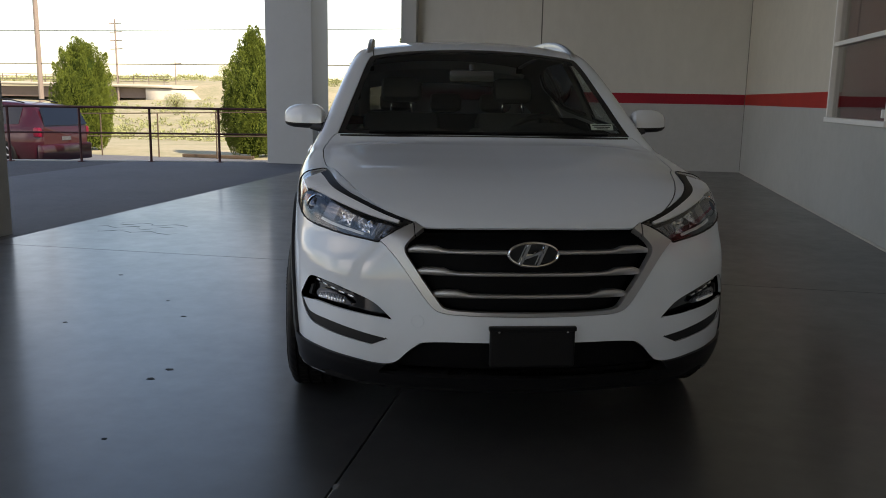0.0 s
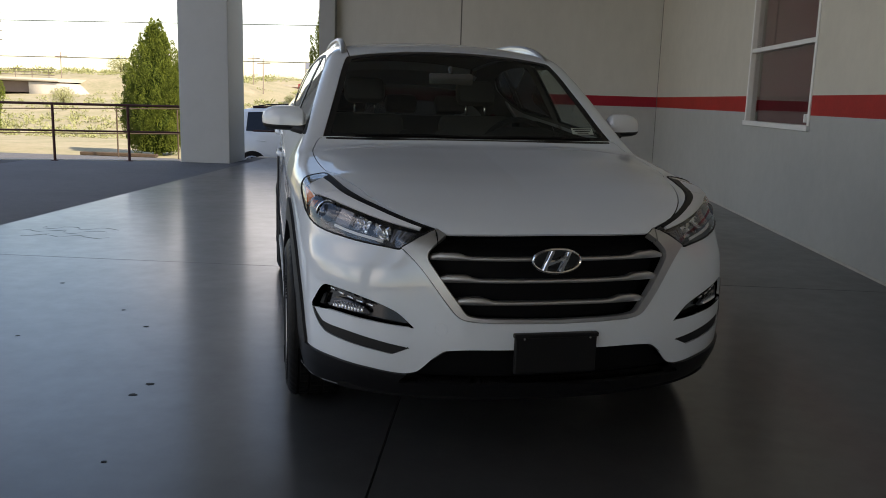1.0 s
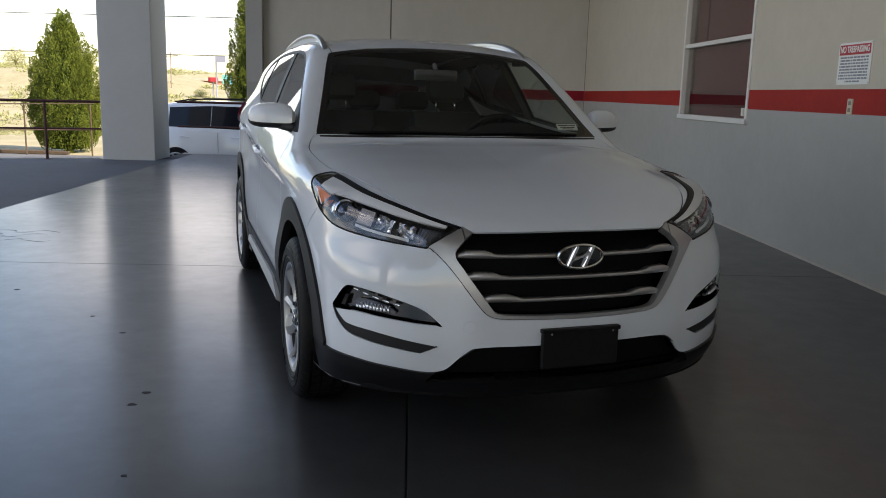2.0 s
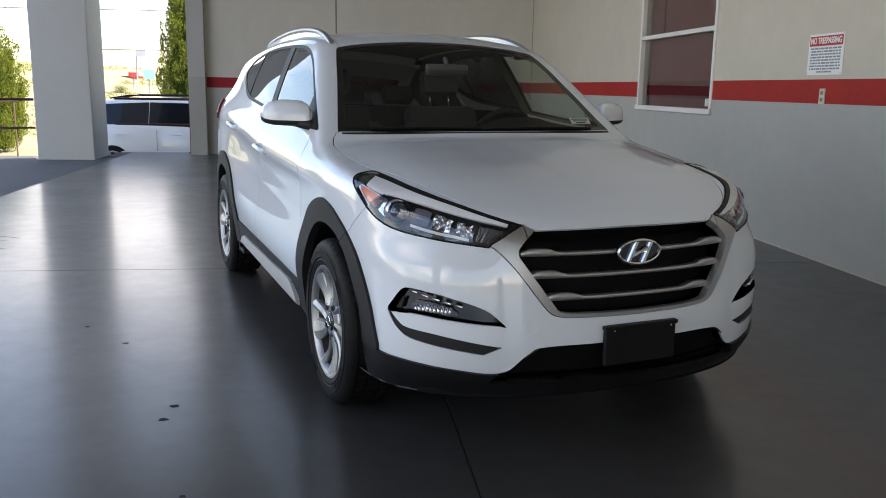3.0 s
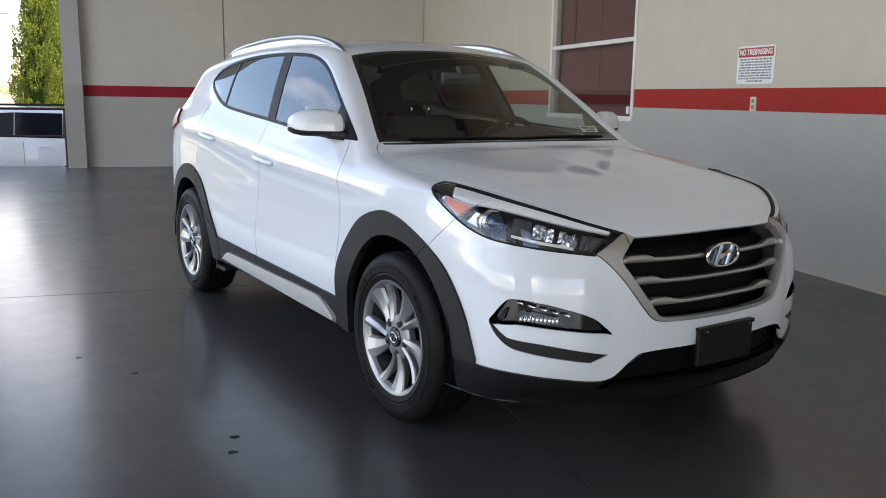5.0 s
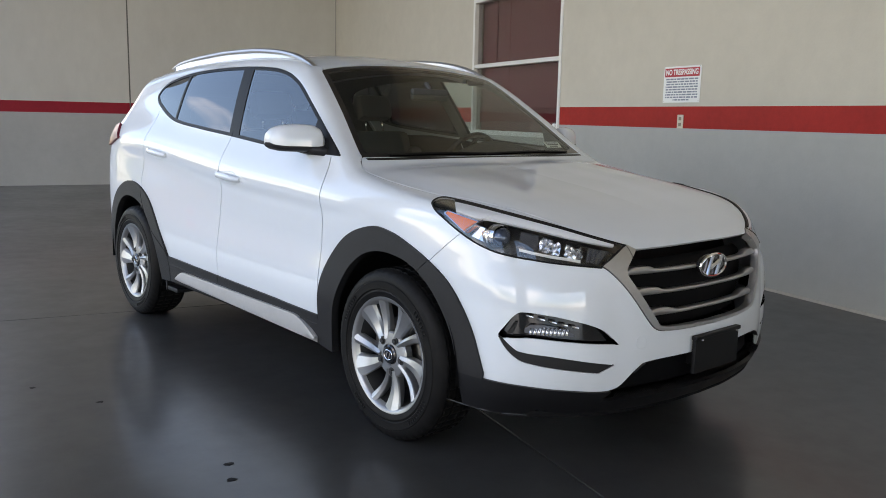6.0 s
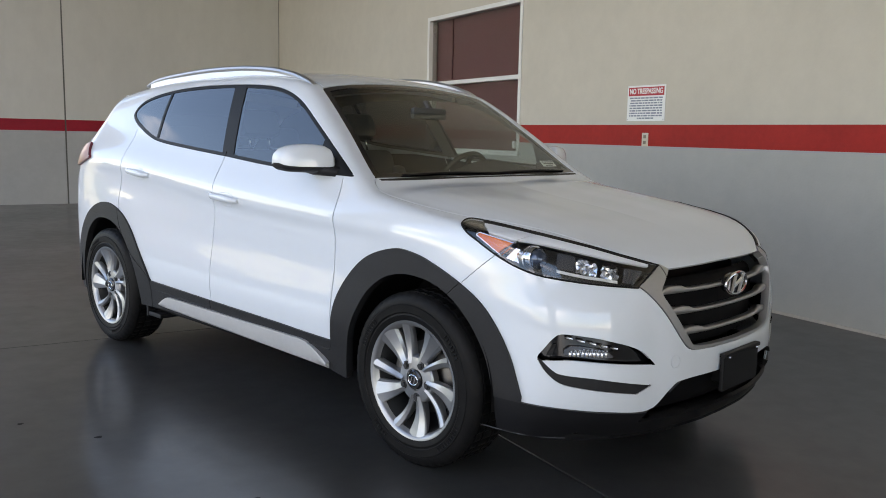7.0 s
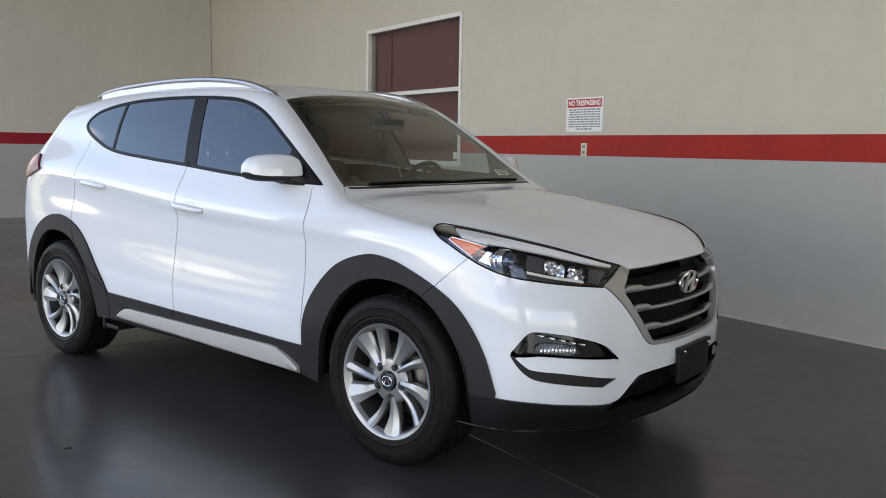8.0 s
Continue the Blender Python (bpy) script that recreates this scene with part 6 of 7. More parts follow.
tagged(part("trim_2", bm, [M_UPPER_COOL, M_RED_COOL, M_LOWER_COOL]), "flat outline of a painted-over door", "trim", kind="structure")

# ---- floor marks ----
random.seed(5)
for x, y, r in ((-2.22, 3.39, 0.013), (-2.235, 3.25, 0.014), (-2.62, 4.28, 0.012), (-3.2, 4.0, 0.009), (-2.9, 4.6, 0.010), (-2.05, 2.6, 0.008), (-3.6, 5.2, 0.012)):
    bm = bmesh.new()
    vs = [bm.verts.new((x + r * (0.7 + 0.6 * random.random()) * 1.4 * math.cos(a), y + r * (0.7 + 0.6 * random.random()) * math.sin(a), 0.0012)) for a in np.linspace(0, 2 * math.pi, 13)[:-1]]
    bm.faces.new(vs)
    rr = bmesh.ops.extrude_face_region(bm, geom=bm.faces[:])
    bmesh.ops.translate(bm, vec=(0, 0, -0.0011), verts=[v for v in rr["geom"] if isinstance(v, bmesh.types.BMVert)])
    bmesh.ops.recalc_face_normals(bm, faces=bm.faces)
    tagged(part("floor_stain", bm, M_STAIN), "small dark spot of dried oil on the floor", "stain", "floor stains")
for y, r in ((2.42, 0.016), (2.30, 0.010), (2.05, 0.008), (1.72, 0.012), (1.30, 0.007), (4.9, 0.009)):
    bm = bmesh.new()
    vs = [bm.verts.new((JOINT_X + 0.008 + r * (0.4 + 0.6 * random.random()) * math.cos(a), y + 1.7 * r * (0.5 + 0.6 * random.random()) * math.sin(a), 0.0010)) for a in np.linspace(0, 2 * math.pi, 11)[:-1]]
    bm.faces.new(vs)
    rr = bmesh.ops.extrude_face_region(bm, geom=bm.faces[:])
    bmesh.ops.translate(bm, vec=(0, 0, -0.0009), verts=[v for v in rr["geom"] if isinstance(v, bmesh.types.BMVert)])
    bmesh.ops.recalc_face_normals(bm, faces=bm.faces)
    tagged(part("floor_chip", bm, M_CHIP), "pale chipped spot beside the saw-cut floor joint", "chip", "floor chips")
for k in range(9):
    bm = bmesh.new()
    x0, y0 = -5.05 + 0.075 * k, 7.12 + 0.24 * math.sin(k * 2.1)
    reach = 0.22 + 0.16 * math.sin(k * 3.3) ** 2
    line = [(x0 + reach * t + 0.03 * math.sin(9 * t + k), y0 + 0.07 * math.sin(5.2 * t + k * 1.7) + 0.05 * t, 0.0) for t in np.linspace(0, 1, 16)]
    tube(bm, line, 0.004, segs=6, flat=0.35, radii=[0.0012 + 0.0042 * math.sin(math.pi * (0.05 + 0.9 * t)) * (0.5 + 0.5 * math.sin(11 * t + k)) for t in np.linspace(0, 1, 16)])
    tagged(part("floor_scratch", bm, M_SCUFF), "thin dark scuffed scratch in the floor", "scratch", "floor scratches")

# ---- railing ----
def railing(x_start, x_end, posts, m):
    r = thing("railing", m, "rust-brown welded steel pipe railing at the edge", "railing")
    for z, rad in ((1.01, 0.024), (0.535, 0.018)):
        bm = bmesh.new()
        tube(bm, [(x_start, 0, z), ((x_start + x_end) / 2, 0, z), (x_end, 0, z)], rad, segs=10)
        part("rail", bm, M_STEEL, r, "", True)
    for x in posts:
        bm = bmesh.new()
        tube(bm, [(x, 0, 0.0), (x, 0, 0.5), (x, 0, 1.0)], 0.024, segs=10)
        part("post", bm, M_STEEL, r, "", True)
        bm = bmesh.new()
        box(bm, (x - 0.055, -0.055, -0.004), (x + 0.055, 0.055, 0.010), bevel=0.002)
        part("foot_plate", bm, M_STEEL, r)
    return r


railing(-14.0, 0.10, [-0.80 - 1.265 * k for k in range(11)], pose(EDGE_AT.x, EDGE_AT.y - 0.06, -0.012, 0, 0, EDGE_TURN))
railing(-5.63, -4.22, [-4.26], pose(0, 16.42, 0))


# ---- trees ----
def juniper(name, m, height, width, seed, label, profile):
    """A columnar juniper: tapered trunk, an inner crown coloured dark as shade, and flame-like plumes of small sprays
    with gaps between.
    """
    rng = random.Random(seed)
    tree = thing(name, m, label, "tree", "junipers by the yard")
    bm = bmesh.new()
    tube(bm, [(0, 0, -0.1), (0.02, 0, 0.4), (0, 0.02, height * 0.6), (0, 0, height * 0.95)], 0.1, radii=[0.13, 0.11, 0.05, 0.01], segs=9)
    part("trunk", bm, M_BARK, tree, "", True)
    shape = curve(*profile)

    def reach(t, a):
        lump = 1 + 0.07 * math.sin(3 * a + 7 * t + seed) + 0.06 * math.sin(5 * a - 11 * t + 2 * seed) + 0.04 * math.sin(17 * t + a * 2)
        return max(0.02, width / 2 * float(shape(t)) * lump)
    # solid core whose dark colour paints the shade seen through the gaps
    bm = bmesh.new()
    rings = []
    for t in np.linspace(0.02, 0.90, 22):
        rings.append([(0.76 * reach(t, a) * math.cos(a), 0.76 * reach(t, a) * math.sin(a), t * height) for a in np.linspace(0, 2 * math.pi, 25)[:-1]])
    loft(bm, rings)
    part("inner_crown", bm, M_FOLIAGE_SHADE, tree, "inner crown, its dark green standing for shade", True)
    verts, faces = [], []
    for n in range(290):
        t = (n + rng.random()) / 290
        t = 1 - (1 - t) ** 0.85
        a = n * 2.39996 + rng.uniform(-0.5, 0.5)
        r = reach(t, a) * (0.80 + 0.12 * rng.random())
        outw = Vector((math.cos(a), math.sin(a), 0))
        long = (0.42 + 0.34 * rng.random()) * (1.0 if t < 0.85 else 0.8)
        fat = 0.11 + 0.06 * rng.random()
        foot = outw * r + Vector((0, 0, t * (height - 0.25) - 0.1))
        axis = (Vector((0, 0, 1)) + outw * (0.10 + 0.30 * rng.random()) + Vector((rng.uniform(-0.15, 0.15), rng.uniform(-0.15, 0.15), 0))).normalized()
        for k in range(240):
            h = rng.random() ** 0.8
            rad = fat * math.sin(math.pi * (0.12 + 0.88 * h)) ** 0.7 * (0.75 + 0.35 * rng.random())
            b = rng.random() * 2 * math.pi
            off = Vector((math.cos(b), math.sin(b), 0)) * rad
            d = (axis * 1.6 + off.normalized() * (0.3 + 0.5 * rng.random())).normalized()
            size = 0.034 + 0.034 * rng.random()
            side = d.cross(Vector((rng.uniform(-1, 1), rng.uniform(-1, 1), rng.uniform(-1, 1)))).normalized() * size * 0.26
            p = foot + axis * long * h + off
            i = len(verts)
            verts += [tuple(p - side * 0.6), tuple(p + d * size * 0.45 - side), tuple(p + d * size), tuple(p + d * size * 0.45 + side)]
            faces.append((i, i + 1, i + 2, i + 3))
    me = bpy.data.meshes.new("crown")
    me.from_pydata(verts, [], faces)
    me.materials.append(M_FOLIAGE)
    crown = new("crown", me)
    crown.parent = tree
    return tree


YARD = -0.64
juniper("juniper_tree", pose(-11.04, 24.6, YARD), 3.85, 1.75, 3, "dense green columnar juniper in the yard", ([0, 0.08, 0.25, 0.5, 0.68, 0.82, 0.92, 1.0], [0.62, 0.85, 1.0, 0.92, 0.66, 0.30, 0.10, 0.04]))
juniper("juniper_tree", pose(-17.48, 25.4, YARD), 3.55, 1.70, 8, "dense green rounded juniper in the yard", ([0, 0.1, 0.3, 0.5, 0.7, 0.85, 0.95, 1.0], [0.60, 0.85, 1.0, 0.97, 0.80, 0.50, 0.22, 0.06]))
juniper("juniper_tree", pose(-5.55, 24.6, YARD), 5.0, 1.45, 14, "tall dense green juniper behind a parked car", ([0, 0.1, 0.3, 0.5, 0.7, 0.85, 0.94, 1.0], [0.6, 0.85, 1.0, 0.88, 0.66, 0.42, 0.2, 0.06]))

# ---- parked cars in the yard ----
def parked_car(m, paint, label, length, width, height, front_axle, rear_axle, wheel_r):
    """A hatchback or van: y backwards from the nose, built from rounded sections."""
    v = thing("parked_car", m, label, "car", "cars in the yard")
    L, W, H = length, width / 2, height
    belt = curve([0, 0.25 * L, 0.6 * L, L], [0.82, 0.98, 1.05, 1.09])
    top = curve([0, 0.06 * L, 0.25 * L, 0.30 * L, 0.47 * L, 0.62 * L, 0.85 * L, 0.95 * L, L], [0.62, 0.80, 0.98, 1.02, H - 0.06, H, H - 0.05, H - 0.16, 1.09])
    wide = curve([0, 0.05 * L, 0.15 * L, 0.5 * L, 0.88 * L, 0.97 * L, L], [W * 0.72, W * 0.88, W * 0.98, W, W * 0.98, W * 0.90, W * 0.80])
    bm = bmesh.new()
    rings = []
    for y in np.linspace(0, L, 41):
        w, b, t = float(wide(y)), float(belt(y)), float(top(y))
        b = min(b, t - 0.02)
        roof_w = w * (0.95 - 0.28 * (t - b) / 0.6)
        half = [(w * 0.90, 0.22), (w * 0.99, 0.40), (w, 0.62), (w * 0.985, b - 0.06), (w * 0.95, b), (roof_w + 0.03, b + (t - b) * 0.85), (roof_w - 0.05, t - 0.02), (roof_w * 0.55, t)]
        rings.append([(x, y, z) for x, z in half] + [(-x, y, z) for x, z in half[::-1]])
    loft(bm, rings)
    bmesh.ops.recalc_face_normals(bm, faces=bm.faces)
    part("body", bm, paint, v, "", True)

    def glass_pane(name, corners):
        bm = bmesh.new()
        a = [bm.verts.new(p) for p in corners]
        bm.faces.new(a)
        r = bmesh.ops.extrude_face_region(bm, geom=bm.faces[:])
        mid = Vector((0, L * 0.6, 0.9))
        cen = sum((Vector(p) for p in corners), Vector()) / len(corners)
        inw = (mid - cen).normalized() * 0.05
        bmesh.ops.translate(bm, vec=inw, verts=[e for e in r["geom"] if isinstance(e, bmesh.types.BMVert)])
        bmesh.ops.recalc_face_normals(bm, faces=bm.faces)
        return part(name, bm, M_DARK_GLASS, v, "dark window glass")

    def side_x(y, z):
        w, b, t = float(wide(y)), float(belt(y)), float(top(y))
        roof_w = w * (0.95 - 0.28 * (t - b) / 0.6)
        k = (z - b) / max(0.05, (t - b) * 0.85)
        return w * 0.95 + (roof_w + 0.03 - w * 0.95) * k + 0.008
    for sgn in (-1, 1):
        for a, b_ in ((0.355, 0.508), (0.512, 0.688), (0.692, 0.875)):
            ya, yb = a * L, b_ * L
            lo_a, lo_b = float(belt(ya)) + 0.03, float(belt(yb)) + 0.03
            hi_a, hi_b = min(float(top(ya)) - 0.09, H - 0.11), min(float(top(yb)) - 0.09, H - 0.11)
            hi_a, hi_b = max(hi_a, lo_a + 0.06), max(hi_b, lo_b + 0.05)
            glass_pane("side_window", [(sgn * side_x(ya, lo_a), ya, lo_a), (sgn * side_x(yb, lo_b), yb, lo_b), (sgn * side_x(yb, hi_b), yb, hi_b), (sgn * side_x(ya, hi_a), ya, hi_a)])
        for y in (0.575 * L, 0.80 * L):
            bm = bmesh.new()
            tube(bm, [(sgn * (float(wide(y)) + 0.01), y - 0.10, 0.90), (sgn * (float(wide(y)) + 0.03), y, 0.905), (sgn * (float(wide(y)) + 0.01), y + 0.10, 0.91)], 0.014, segs=6)
            part("door_handle", bm, paint, v, "", True)
        for y in (0.40 * L, 0.655 * L):
            bm = bmesh.new()
            w = float(wide(y))
            tube(bm, [(sgn * w * 0.992, y, 0.42), (sgn * w, y, 0.62), (sgn * w * 0.985, y, float(belt(y)) - 0.06)], 0.004, segs=5)
            part("door_seam", bm, M_BLACK, v, "dark joint between the doors")
        bm = bmesh.new()
        tube(bm, [(sgn * W * 0.60, 0.45 * L, H - 0.04), (sgn * W * 0.60, 0.50 * L, H + 0.035), (sgn * W * 0.60, 0.78 * L, H + 0.025), (sgn * W * 0.60, 0.86 * L, H - 0.04)], 0.016, segs=6)
        part("roof_rail", bm, M_BLACK, v, "", True)
        bm = bmesh.new()
        box(bm, (sgn * (W * 0.86) - 0.09, 0.955 * L, 0.80), (sgn * (W * 0.86) + 0.06, 0.992 * L, 1.03), bevel=0.03)
        part("tail_lamp", bm, M_RED_LENS, v, "red tail lamp", True)
        for y in (front_axle, rear_axle):
            bm = bmesh.new()
            rg = []
            for x, r in ((W - 0.20, wheel_r * 0.6), (W - 0.20, wheel_r), (W - 0.01, wheel_r), (W + 0.012, wheel_r * 0.92), (W + 0.012, wheel_r * 0.68)):
                rg.append([(sgn * x, y + r * math.cos(a), wheel_r + r * math.sin(a)) for a in np.linspace(0, 2 * math.pi, 33)[:-1]])
            loft(bm, rg)
            bmesh.ops.recalc_face_normals(bm, faces=bm.faces)
            part("tyre", bm, M_TYRE, v, "black tyre", True)
            bm = bmesh.new()
            for k in range(5):
                a = 2 * math.pi * k / 5
                tube(bm, [(sgn * (W + 0.012), y, wheel_r), (sgn * (W + 0.016), y + wheel_r * 0.64 * math.cos(a), wheel_r + wheel_r * 0.64 * math.sin(a))], 0.03, segs=6)
            tube(bm, [(sgn * (W + 0.012), y + wheel_r * 0.64 * math.cos(a), wheel_r + wheel_r * 0.64 * math.sin(a)) for a in np.linspace(0, 2 * math.pi, 25)], 0.02, segs=6, cap=False)
            part("rim", bm, M_ALLOY, v, "silver rim", True)
    lo, hi = 1.06, H - 0.18
    glass_pane("rear_window", [(-W * 0.78, L + 0.035, lo + 0.02), (W * 0.78, L + 0.035, lo + 0.02), (W * 0.66, 0.965 * L + 0.03, hi + 0.04), (-W * 0.66, 0.965 * L + 0.03, hi + 0.04)])
    bm = bmesh.new()
    box(bm, (-0.165, L - 0.005, 0.70), (0.165, L + 0.012, 0.80), bevel=0.004)
    part("plate_panel", bm, M_LAMP_GREY, v, "plain grey plate")
    bm = bmesh.new()
    box(bm, (-W * 0.93, L - 0.12, 0.20), (W * 0.93, L + 0.05, 0.62), bevel=0.05)
    part("rear_bumper", bm, paint, v, "", True)
    return v


parked_car(pose(-2.05, 19.6, YARD, 0, 0, 90) @ Matrix.Translation((-0.95, 0, 0)), M_PAINT, "white estate car with dark windows in the yard", 4.75, 1.85, 1.66, 0.95, 4.0, 0.34)
parked_car(pose(-18.46, 19.24, YARD, 0, 0, 265), M_RED_CAR, "dark red van with roof rails in the yard", 4.9, 1.92, 1.66, 0.95, 3.85, 0.35)

# ---- poles, wires, bridge, far shops ----
def utility_pole(x, y, z0, height, radius, arms, label):
    p = thing("utility_pole", pose(x, y, z0), label, "pole")
    bm = bmesh.new()
    tube(bm, [(0, 0, -0.5), (0, 0, height * 0.5), (0, 0, height)], radius, radii=[radius, radius * 0.9, radius * 0.75], segs=10)
    part("mast", bm, M_WOOD_POLE, p, "", True)
    for k in range(arms):
        bm = bmesh.new()
        z = height - 0.4 - 0.75 * k
        tube(bm, [(-0.55, 0, z), (0.65, 0, z + 0.05)], 0.05, segs=6)
        part("cross_arm", bm, M_WOOD_POLE, p)
    return p


utility_pole(-22.47, 30.0, -0.7, 9.5, 0.105, 0, "tall brown wooden utility pole")
utility_pole(-44.1, 70.0, 0.4, 7.3, 0.09, 4, "distant power pole with short cross arms")
for x, y, h in ((-41.6, 76.0, 3.6), (-56.0, 82.0, 5.0), (-24.6, 80.0, 4.0), (-21.9, 74.0, 3.4)):
    utility_pole(x, y, 0.8, h, 0.05, 1, "distant thin power pole")
for z0, z1, sag in ((2.30, 2.55, 0.10), (3.55, 3.9, 0.12)):
    bm = bmesh.new()
    tube(bm, [(-60 + 75 * t, 30.0, z0 + (z1 - z0) * t - sag * 4 * t * (1 - t)) for t in np.linspace(0, 1, 30)], 0.014, segs=5)
    tagged(part("power_line", bm, M_BLACK), "thin dark overhead wire on poles", "wire")

bridge = thing("road_bridge", pose(0, 70, 0), "concrete road bridge with railing over a wash", "bridge")
bm = bmesh.new()
rings = []
for x in np.linspace(-140, -38.6, 30):
    z = 1.72 + 0.0085 * (-38.6 - x)
    z = min(z, 2.35)
    rings.append([(x, 0, z - 0.10), (x, -0.25, z - 0.06), (x, -0.25, z + 0.20), (x, 7, z + 0.20), (x, 7, z - 0.10)])
loft(bm, rings)
part("deck", bm, M_BRIDGE, bridge, "pale concrete deck edge")
bm = bmesh.new()
box(bm, (-140, 0.3, 0.70), (-41.3, 6.6, 1.62))
part("girder", bm, M_BRIDGE_DARK, bridge, "dark bridge girders")
bm = bmesh.new()
rings = [[(x, y, z) for y, z in ((-0.1, -1.2), (-0.1, zt), (7, zt), (7, -1.2))] for x, zt in ((-41.3, 1.60), (-40.0, 1.60), (-38.6, 1.50), (-36.2, 0.6))]
loft(bm, rings)
part("abutment", bm, M_BRIDGE, bridge, "sloping concrete abutment")
bm = bmesh.new()
box(bm, (-60, 0.8, -1.2), (-57.5, 6.0, 1.0))
part("pier", bm, M_BRIDGE, bridge)
for k in range(15):
    x = -39.5 - 1.5 * k
    z = min(1.72 + 0.0085 * (-38.6 - x), 2.35) + 0.2
    bm = bmesh.new()
    tube(bm, [(x, 0, z), (x, 0, z + 0.72)], 0.035, segs=5)
    part("rail_post", bm, M_BRIDGE_DARK, bridge)
for dz in (0.25, 0.5, 0.72):
    bm = bmesh.new()
    tube(bm, [(x, 0, min(1.72 + 0.0085 * (-38.6 - x), 2.35) + 0.2 + dz) for x in np.linspace(-39.0, -95, 12)], 0.025, segs=5)
    part("rail_bar", bm, M_BRIDGE_DARK, bridge)


def shop(x, y, w, d, h, mat, label):
    s = thing("shop_building", pose(x, y, 0.2), label, "building")
    bm = bmesh.new()
    box(bm, (-w / 2, 0, -1), (w / 2, d, h))
    part("wall", bm, mat, s)
    bm = bmesh.new()
    box(bm, (-w / 2 - 0.2, -0.3, h), (w / 2 + 0.2, d + 0.2, h + 0.25))
    part("roof", bm, M_BRIDGE, s)
    for k in range(int(w // 2)):
        bm = bmesh.new()
        box(bm, (-w / 2 + 0.5 + 2 * k, -0.04, 0.3), (-w / 2 + 1.6 + 2 * k, 0.05, 1.2))
        part("window", bm, M_DARK_GLASS, s)
    return s


shop(-24.6, 88, 7.0, 6, 1.7, M_BRICK, "low brown shop building far off")
shop(-12.5, 92, 9.0, 6, 1.1, M_BRIDGE, "low pale shop building far off")


def pole_sign(x, y, z, h, faces, label):
    s = thing("pole_sign", pose(x, y, z), label, "sign")
    bm = bmesh.new()
    tube(bm, [(0, 0, -0.5), (0, 0, h)], 0.06, segs=8)
    part("mast", bm, M_BARS, s)
    for x0, x1, z0, z1, mat in faces:
        bm = bmesh.new()
        box(bm, (x0, -0.08, z0), (x1, 0.08, z1), bevel=0.02)
        part("sign_panel", bm, mat, s)
    return s


pole_sign(-17.1, 70, 0.3, 3.45, [(-0.05, 0.75, 3.0, 3.5, M_BARS)], "tall grey pole sign far off")
pole_sign(-17.6, 71, 0.3, 1.5, [(-0.40, 0.38, 1.42, 1.78, M_SIGN_RED)], "small red shop sign far off")
pole_sign(-16.4, 71, 0.3, 1.3, [(-0.42, 0.42, 1.25, 2.02, M_TEAL)], "square teal shop sign far off")

fence = thing("pipe_fence", pose(0, 22.8, YARD), "thin grey pipe fence at the far side of the yard", "fence")
for z0, z1 in ((1.22, 1.42), (0.55, 0.72)):
    bm = bmesh.new()
    tube(bm, [(-17.2, 0, z0), (-13.3, 0, (z0 + z1) / 2), (-9.6, 0, z1)], 0.016, segs=8)
    part("rail", bm, M_BARK, fence, "", True)
for x in (-17.1, -15.2, -13.32, -11.45, -9.7):
    bm = bmesh.new()
    tube(bm, [(x, 0, -0.05), (x, 0, 0.7), (x, 0, 1.30 + 0.026 * (x + 13.3))], 0.022, segs=8)
    part("post", bm, M_BARK, fence, "", True)

bm = bmesh.new()
box(bm, (-1.16, -0.10, -0.01), (1.16, 0.10, 0.085), bevel=0.015)
block = tagged(part("parking_block", bm, M_BARK), "low dark timber parking block in the yard", "parking block")
block.matrix_world = pose(-11.72, 23.42, -0.64, 0, 0, -3)

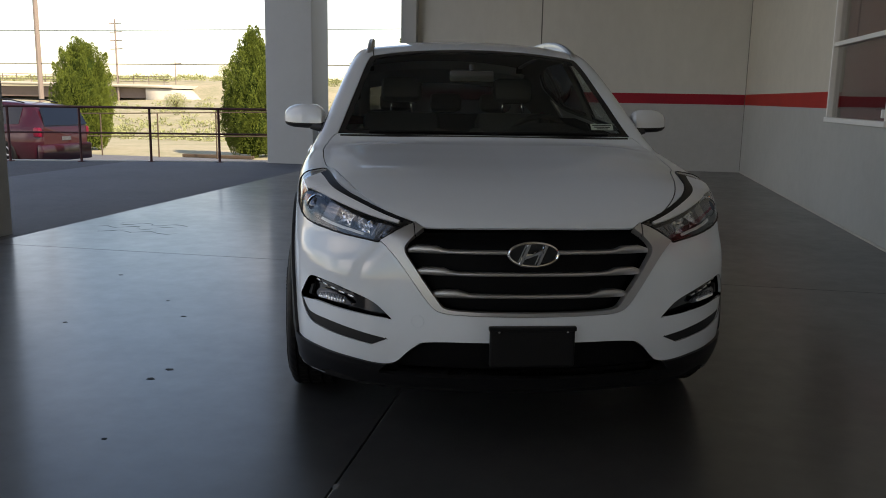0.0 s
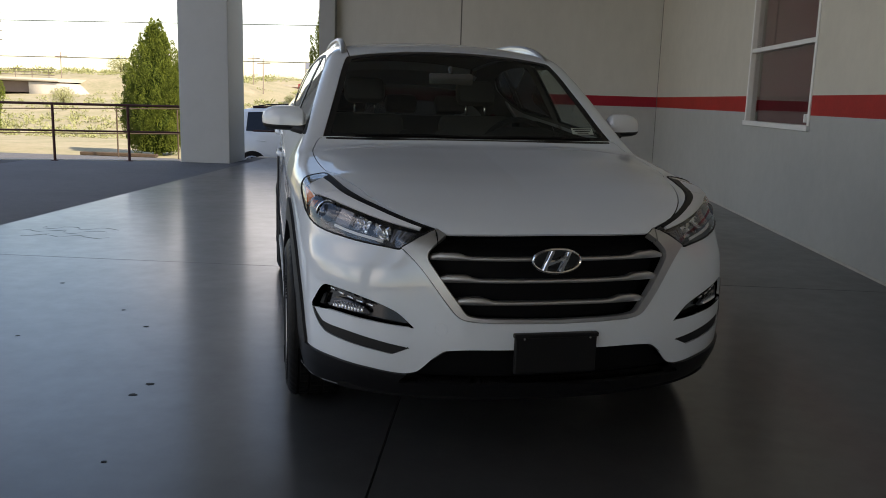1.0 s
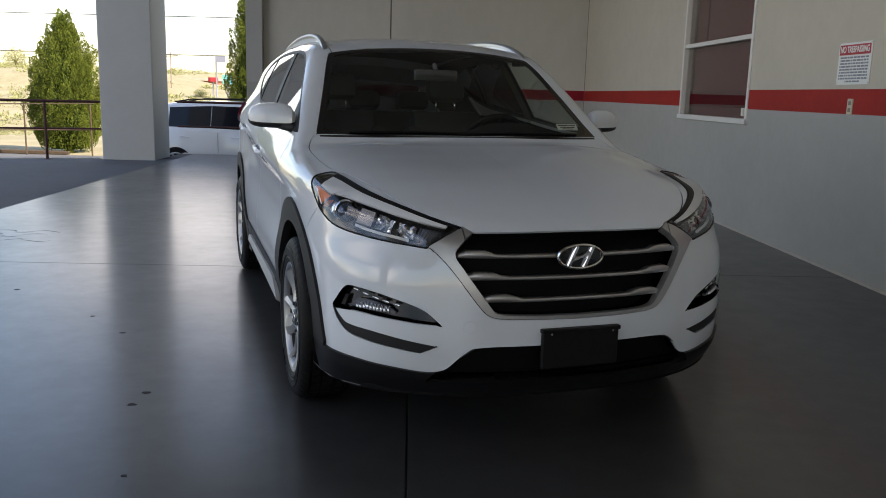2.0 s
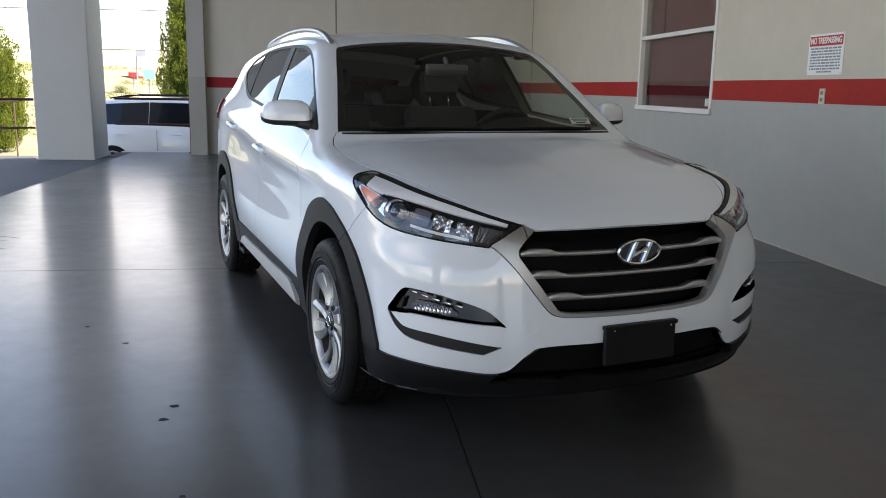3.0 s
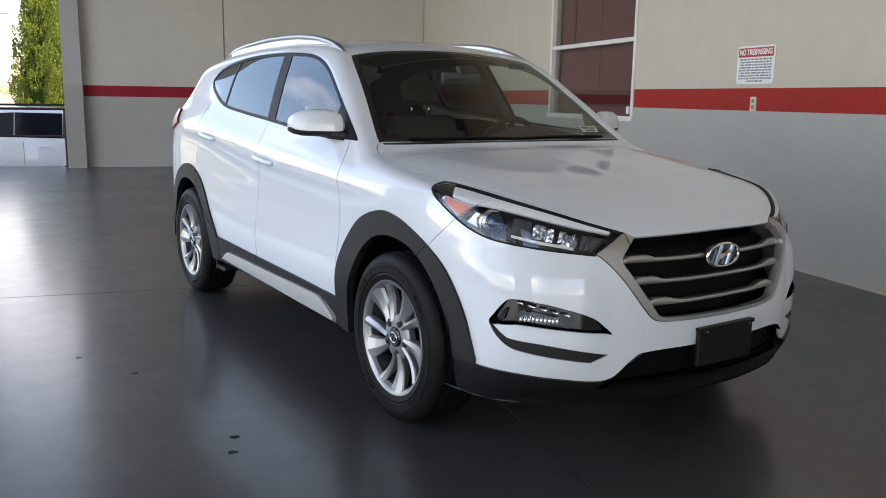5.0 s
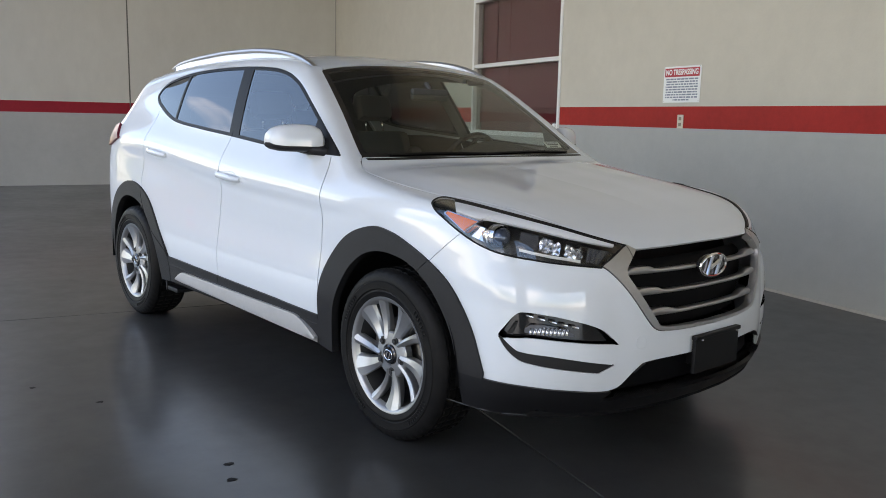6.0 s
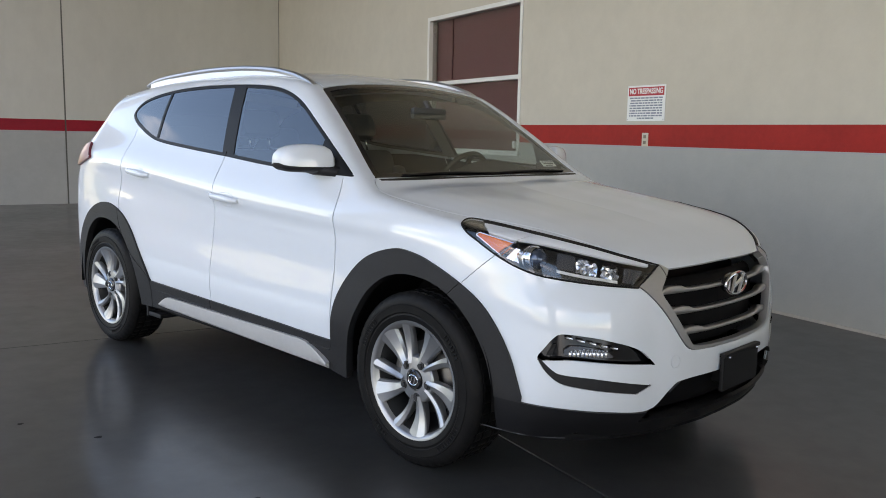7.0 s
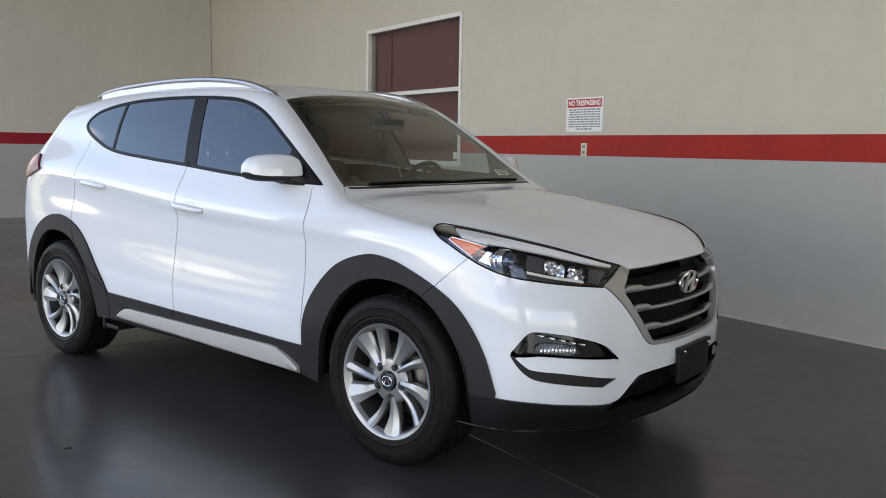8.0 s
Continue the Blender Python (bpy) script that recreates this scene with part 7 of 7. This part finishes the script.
# ---- scrub ----
rng = random.Random(21)
verts, faces = [], []
for _ in range(5200):
    y = 36 + 80 * rng.random() ** 1.3
    x = -0.62 * y - 30 * rng.random() + rng.uniform(0, 50) * (rng.random() < 0.75)
    if 64 < y < 79 and x < -36:
        continue
    gz = ground_z(x, y)
    size = (0.16 + 0.42 * rng.random() ** 2.2) * (1.0 if y < 70 else 1.3)
    for k in range(24):
        a, b = rng.random() * 2 * math.pi, rng.random()
        d = Vector((math.cos(a) * (1.1 - 0.5 * b), math.sin(a) * (1.1 - 0.5 * b), 0.25 + 0.9 * b)).normalized()
        p = Vector((x, y, gz)) + d * size * (0.25 + 0.55 * rng.random())
        side = d.cross(Vector((rng.uniform(-1, 1), rng.uniform(-1, 1), rng.uniform(-1, 1)))).normalized() * size * 0.075
        tip = p + d * size * 0.28
        i = len(verts)
        verts += [tuple(p - side), tuple(p + side), tuple(tip + side * 0.6), tuple(tip - side * 0.6)]
        faces.append((i, i + 1, i + 2, i + 3))
me = bpy.data.meshes.new("scrub")
me.from_pydata(verts, [], faces)
me.materials.append(M_SCRUB)
tagged(new("scrub", me), "dry yellow-green desert scrub on sandy ground", "scrub", kind="stuff")


def pale_tree(x, y, h, seed):
    r2 = random.Random(seed)
    t = thing("desert_tree", pose(x, y, ground_z(x, y)), "pale yellow-green leafy desert tree far off", "tree")
    bm = bmesh.new()
    tube(bm, [(0, 0, -0.2), (0.05, 0, h * 0.3), (0, 0, h * 0.5)], 0.1, radii=[0.12, 0.09, 0.04], segs=7)
    for k in range(5):
        a = k * 1.26
        tube(bm, [(0.03, 0, h * 0.15), (math.cos(a) * h * 0.2, math.sin(a) * h * 0.2, h * 0.45)], 0.05, radii=[0.06, 0.02], segs=6)
    part("trunk", bm, M_BARK, t, "", True)
    vs, fs = [], []
    for _ in range(2200):
        d = Vector((r2.gauss(0, 1), r2.gauss(0, 1), r2.gauss(0, 1))).normalized()
        p = Vector((0, 0, h * 0.36)) + Vector((d.x * h * 0.52, d.y * h * 0.52, d.z * h * 0.36)) * (0.5 + 0.5 * r2.random())
        e = Vector((r2.uniform(-1, 1), r2.uniform(-1, 1), r2.uniform(-1, 1))).normalized() * h * 0.013
        g = e.cross(d).normalized() * h * 0.021
        i = len(vs)
        vs += [tuple(p - e), tuple(p - g), tuple(p + e), tuple(p + g)]
        fs.append((i, i + 1, i + 2, i + 3))
    me = bpy.data.meshes.new("crown")
    me.from_pydata(vs, [], fs)
    me.materials.append(M_SCRUB)
    ob = new("crown", me)
    ob.parent = t


for x, y, h, sd in ((-18.9, 72, 1.3, 1), (-40.5, 96, 3.4, 2), (-36, 92, 3.0, 3), (-47, 100, 3.2, 4), (-14.2, 78, 2.2, 5), (-33, 60, 1.9, 6), (-29.5, 36, 2.1, 7)):
    pale_tree(x, y, h, sd)
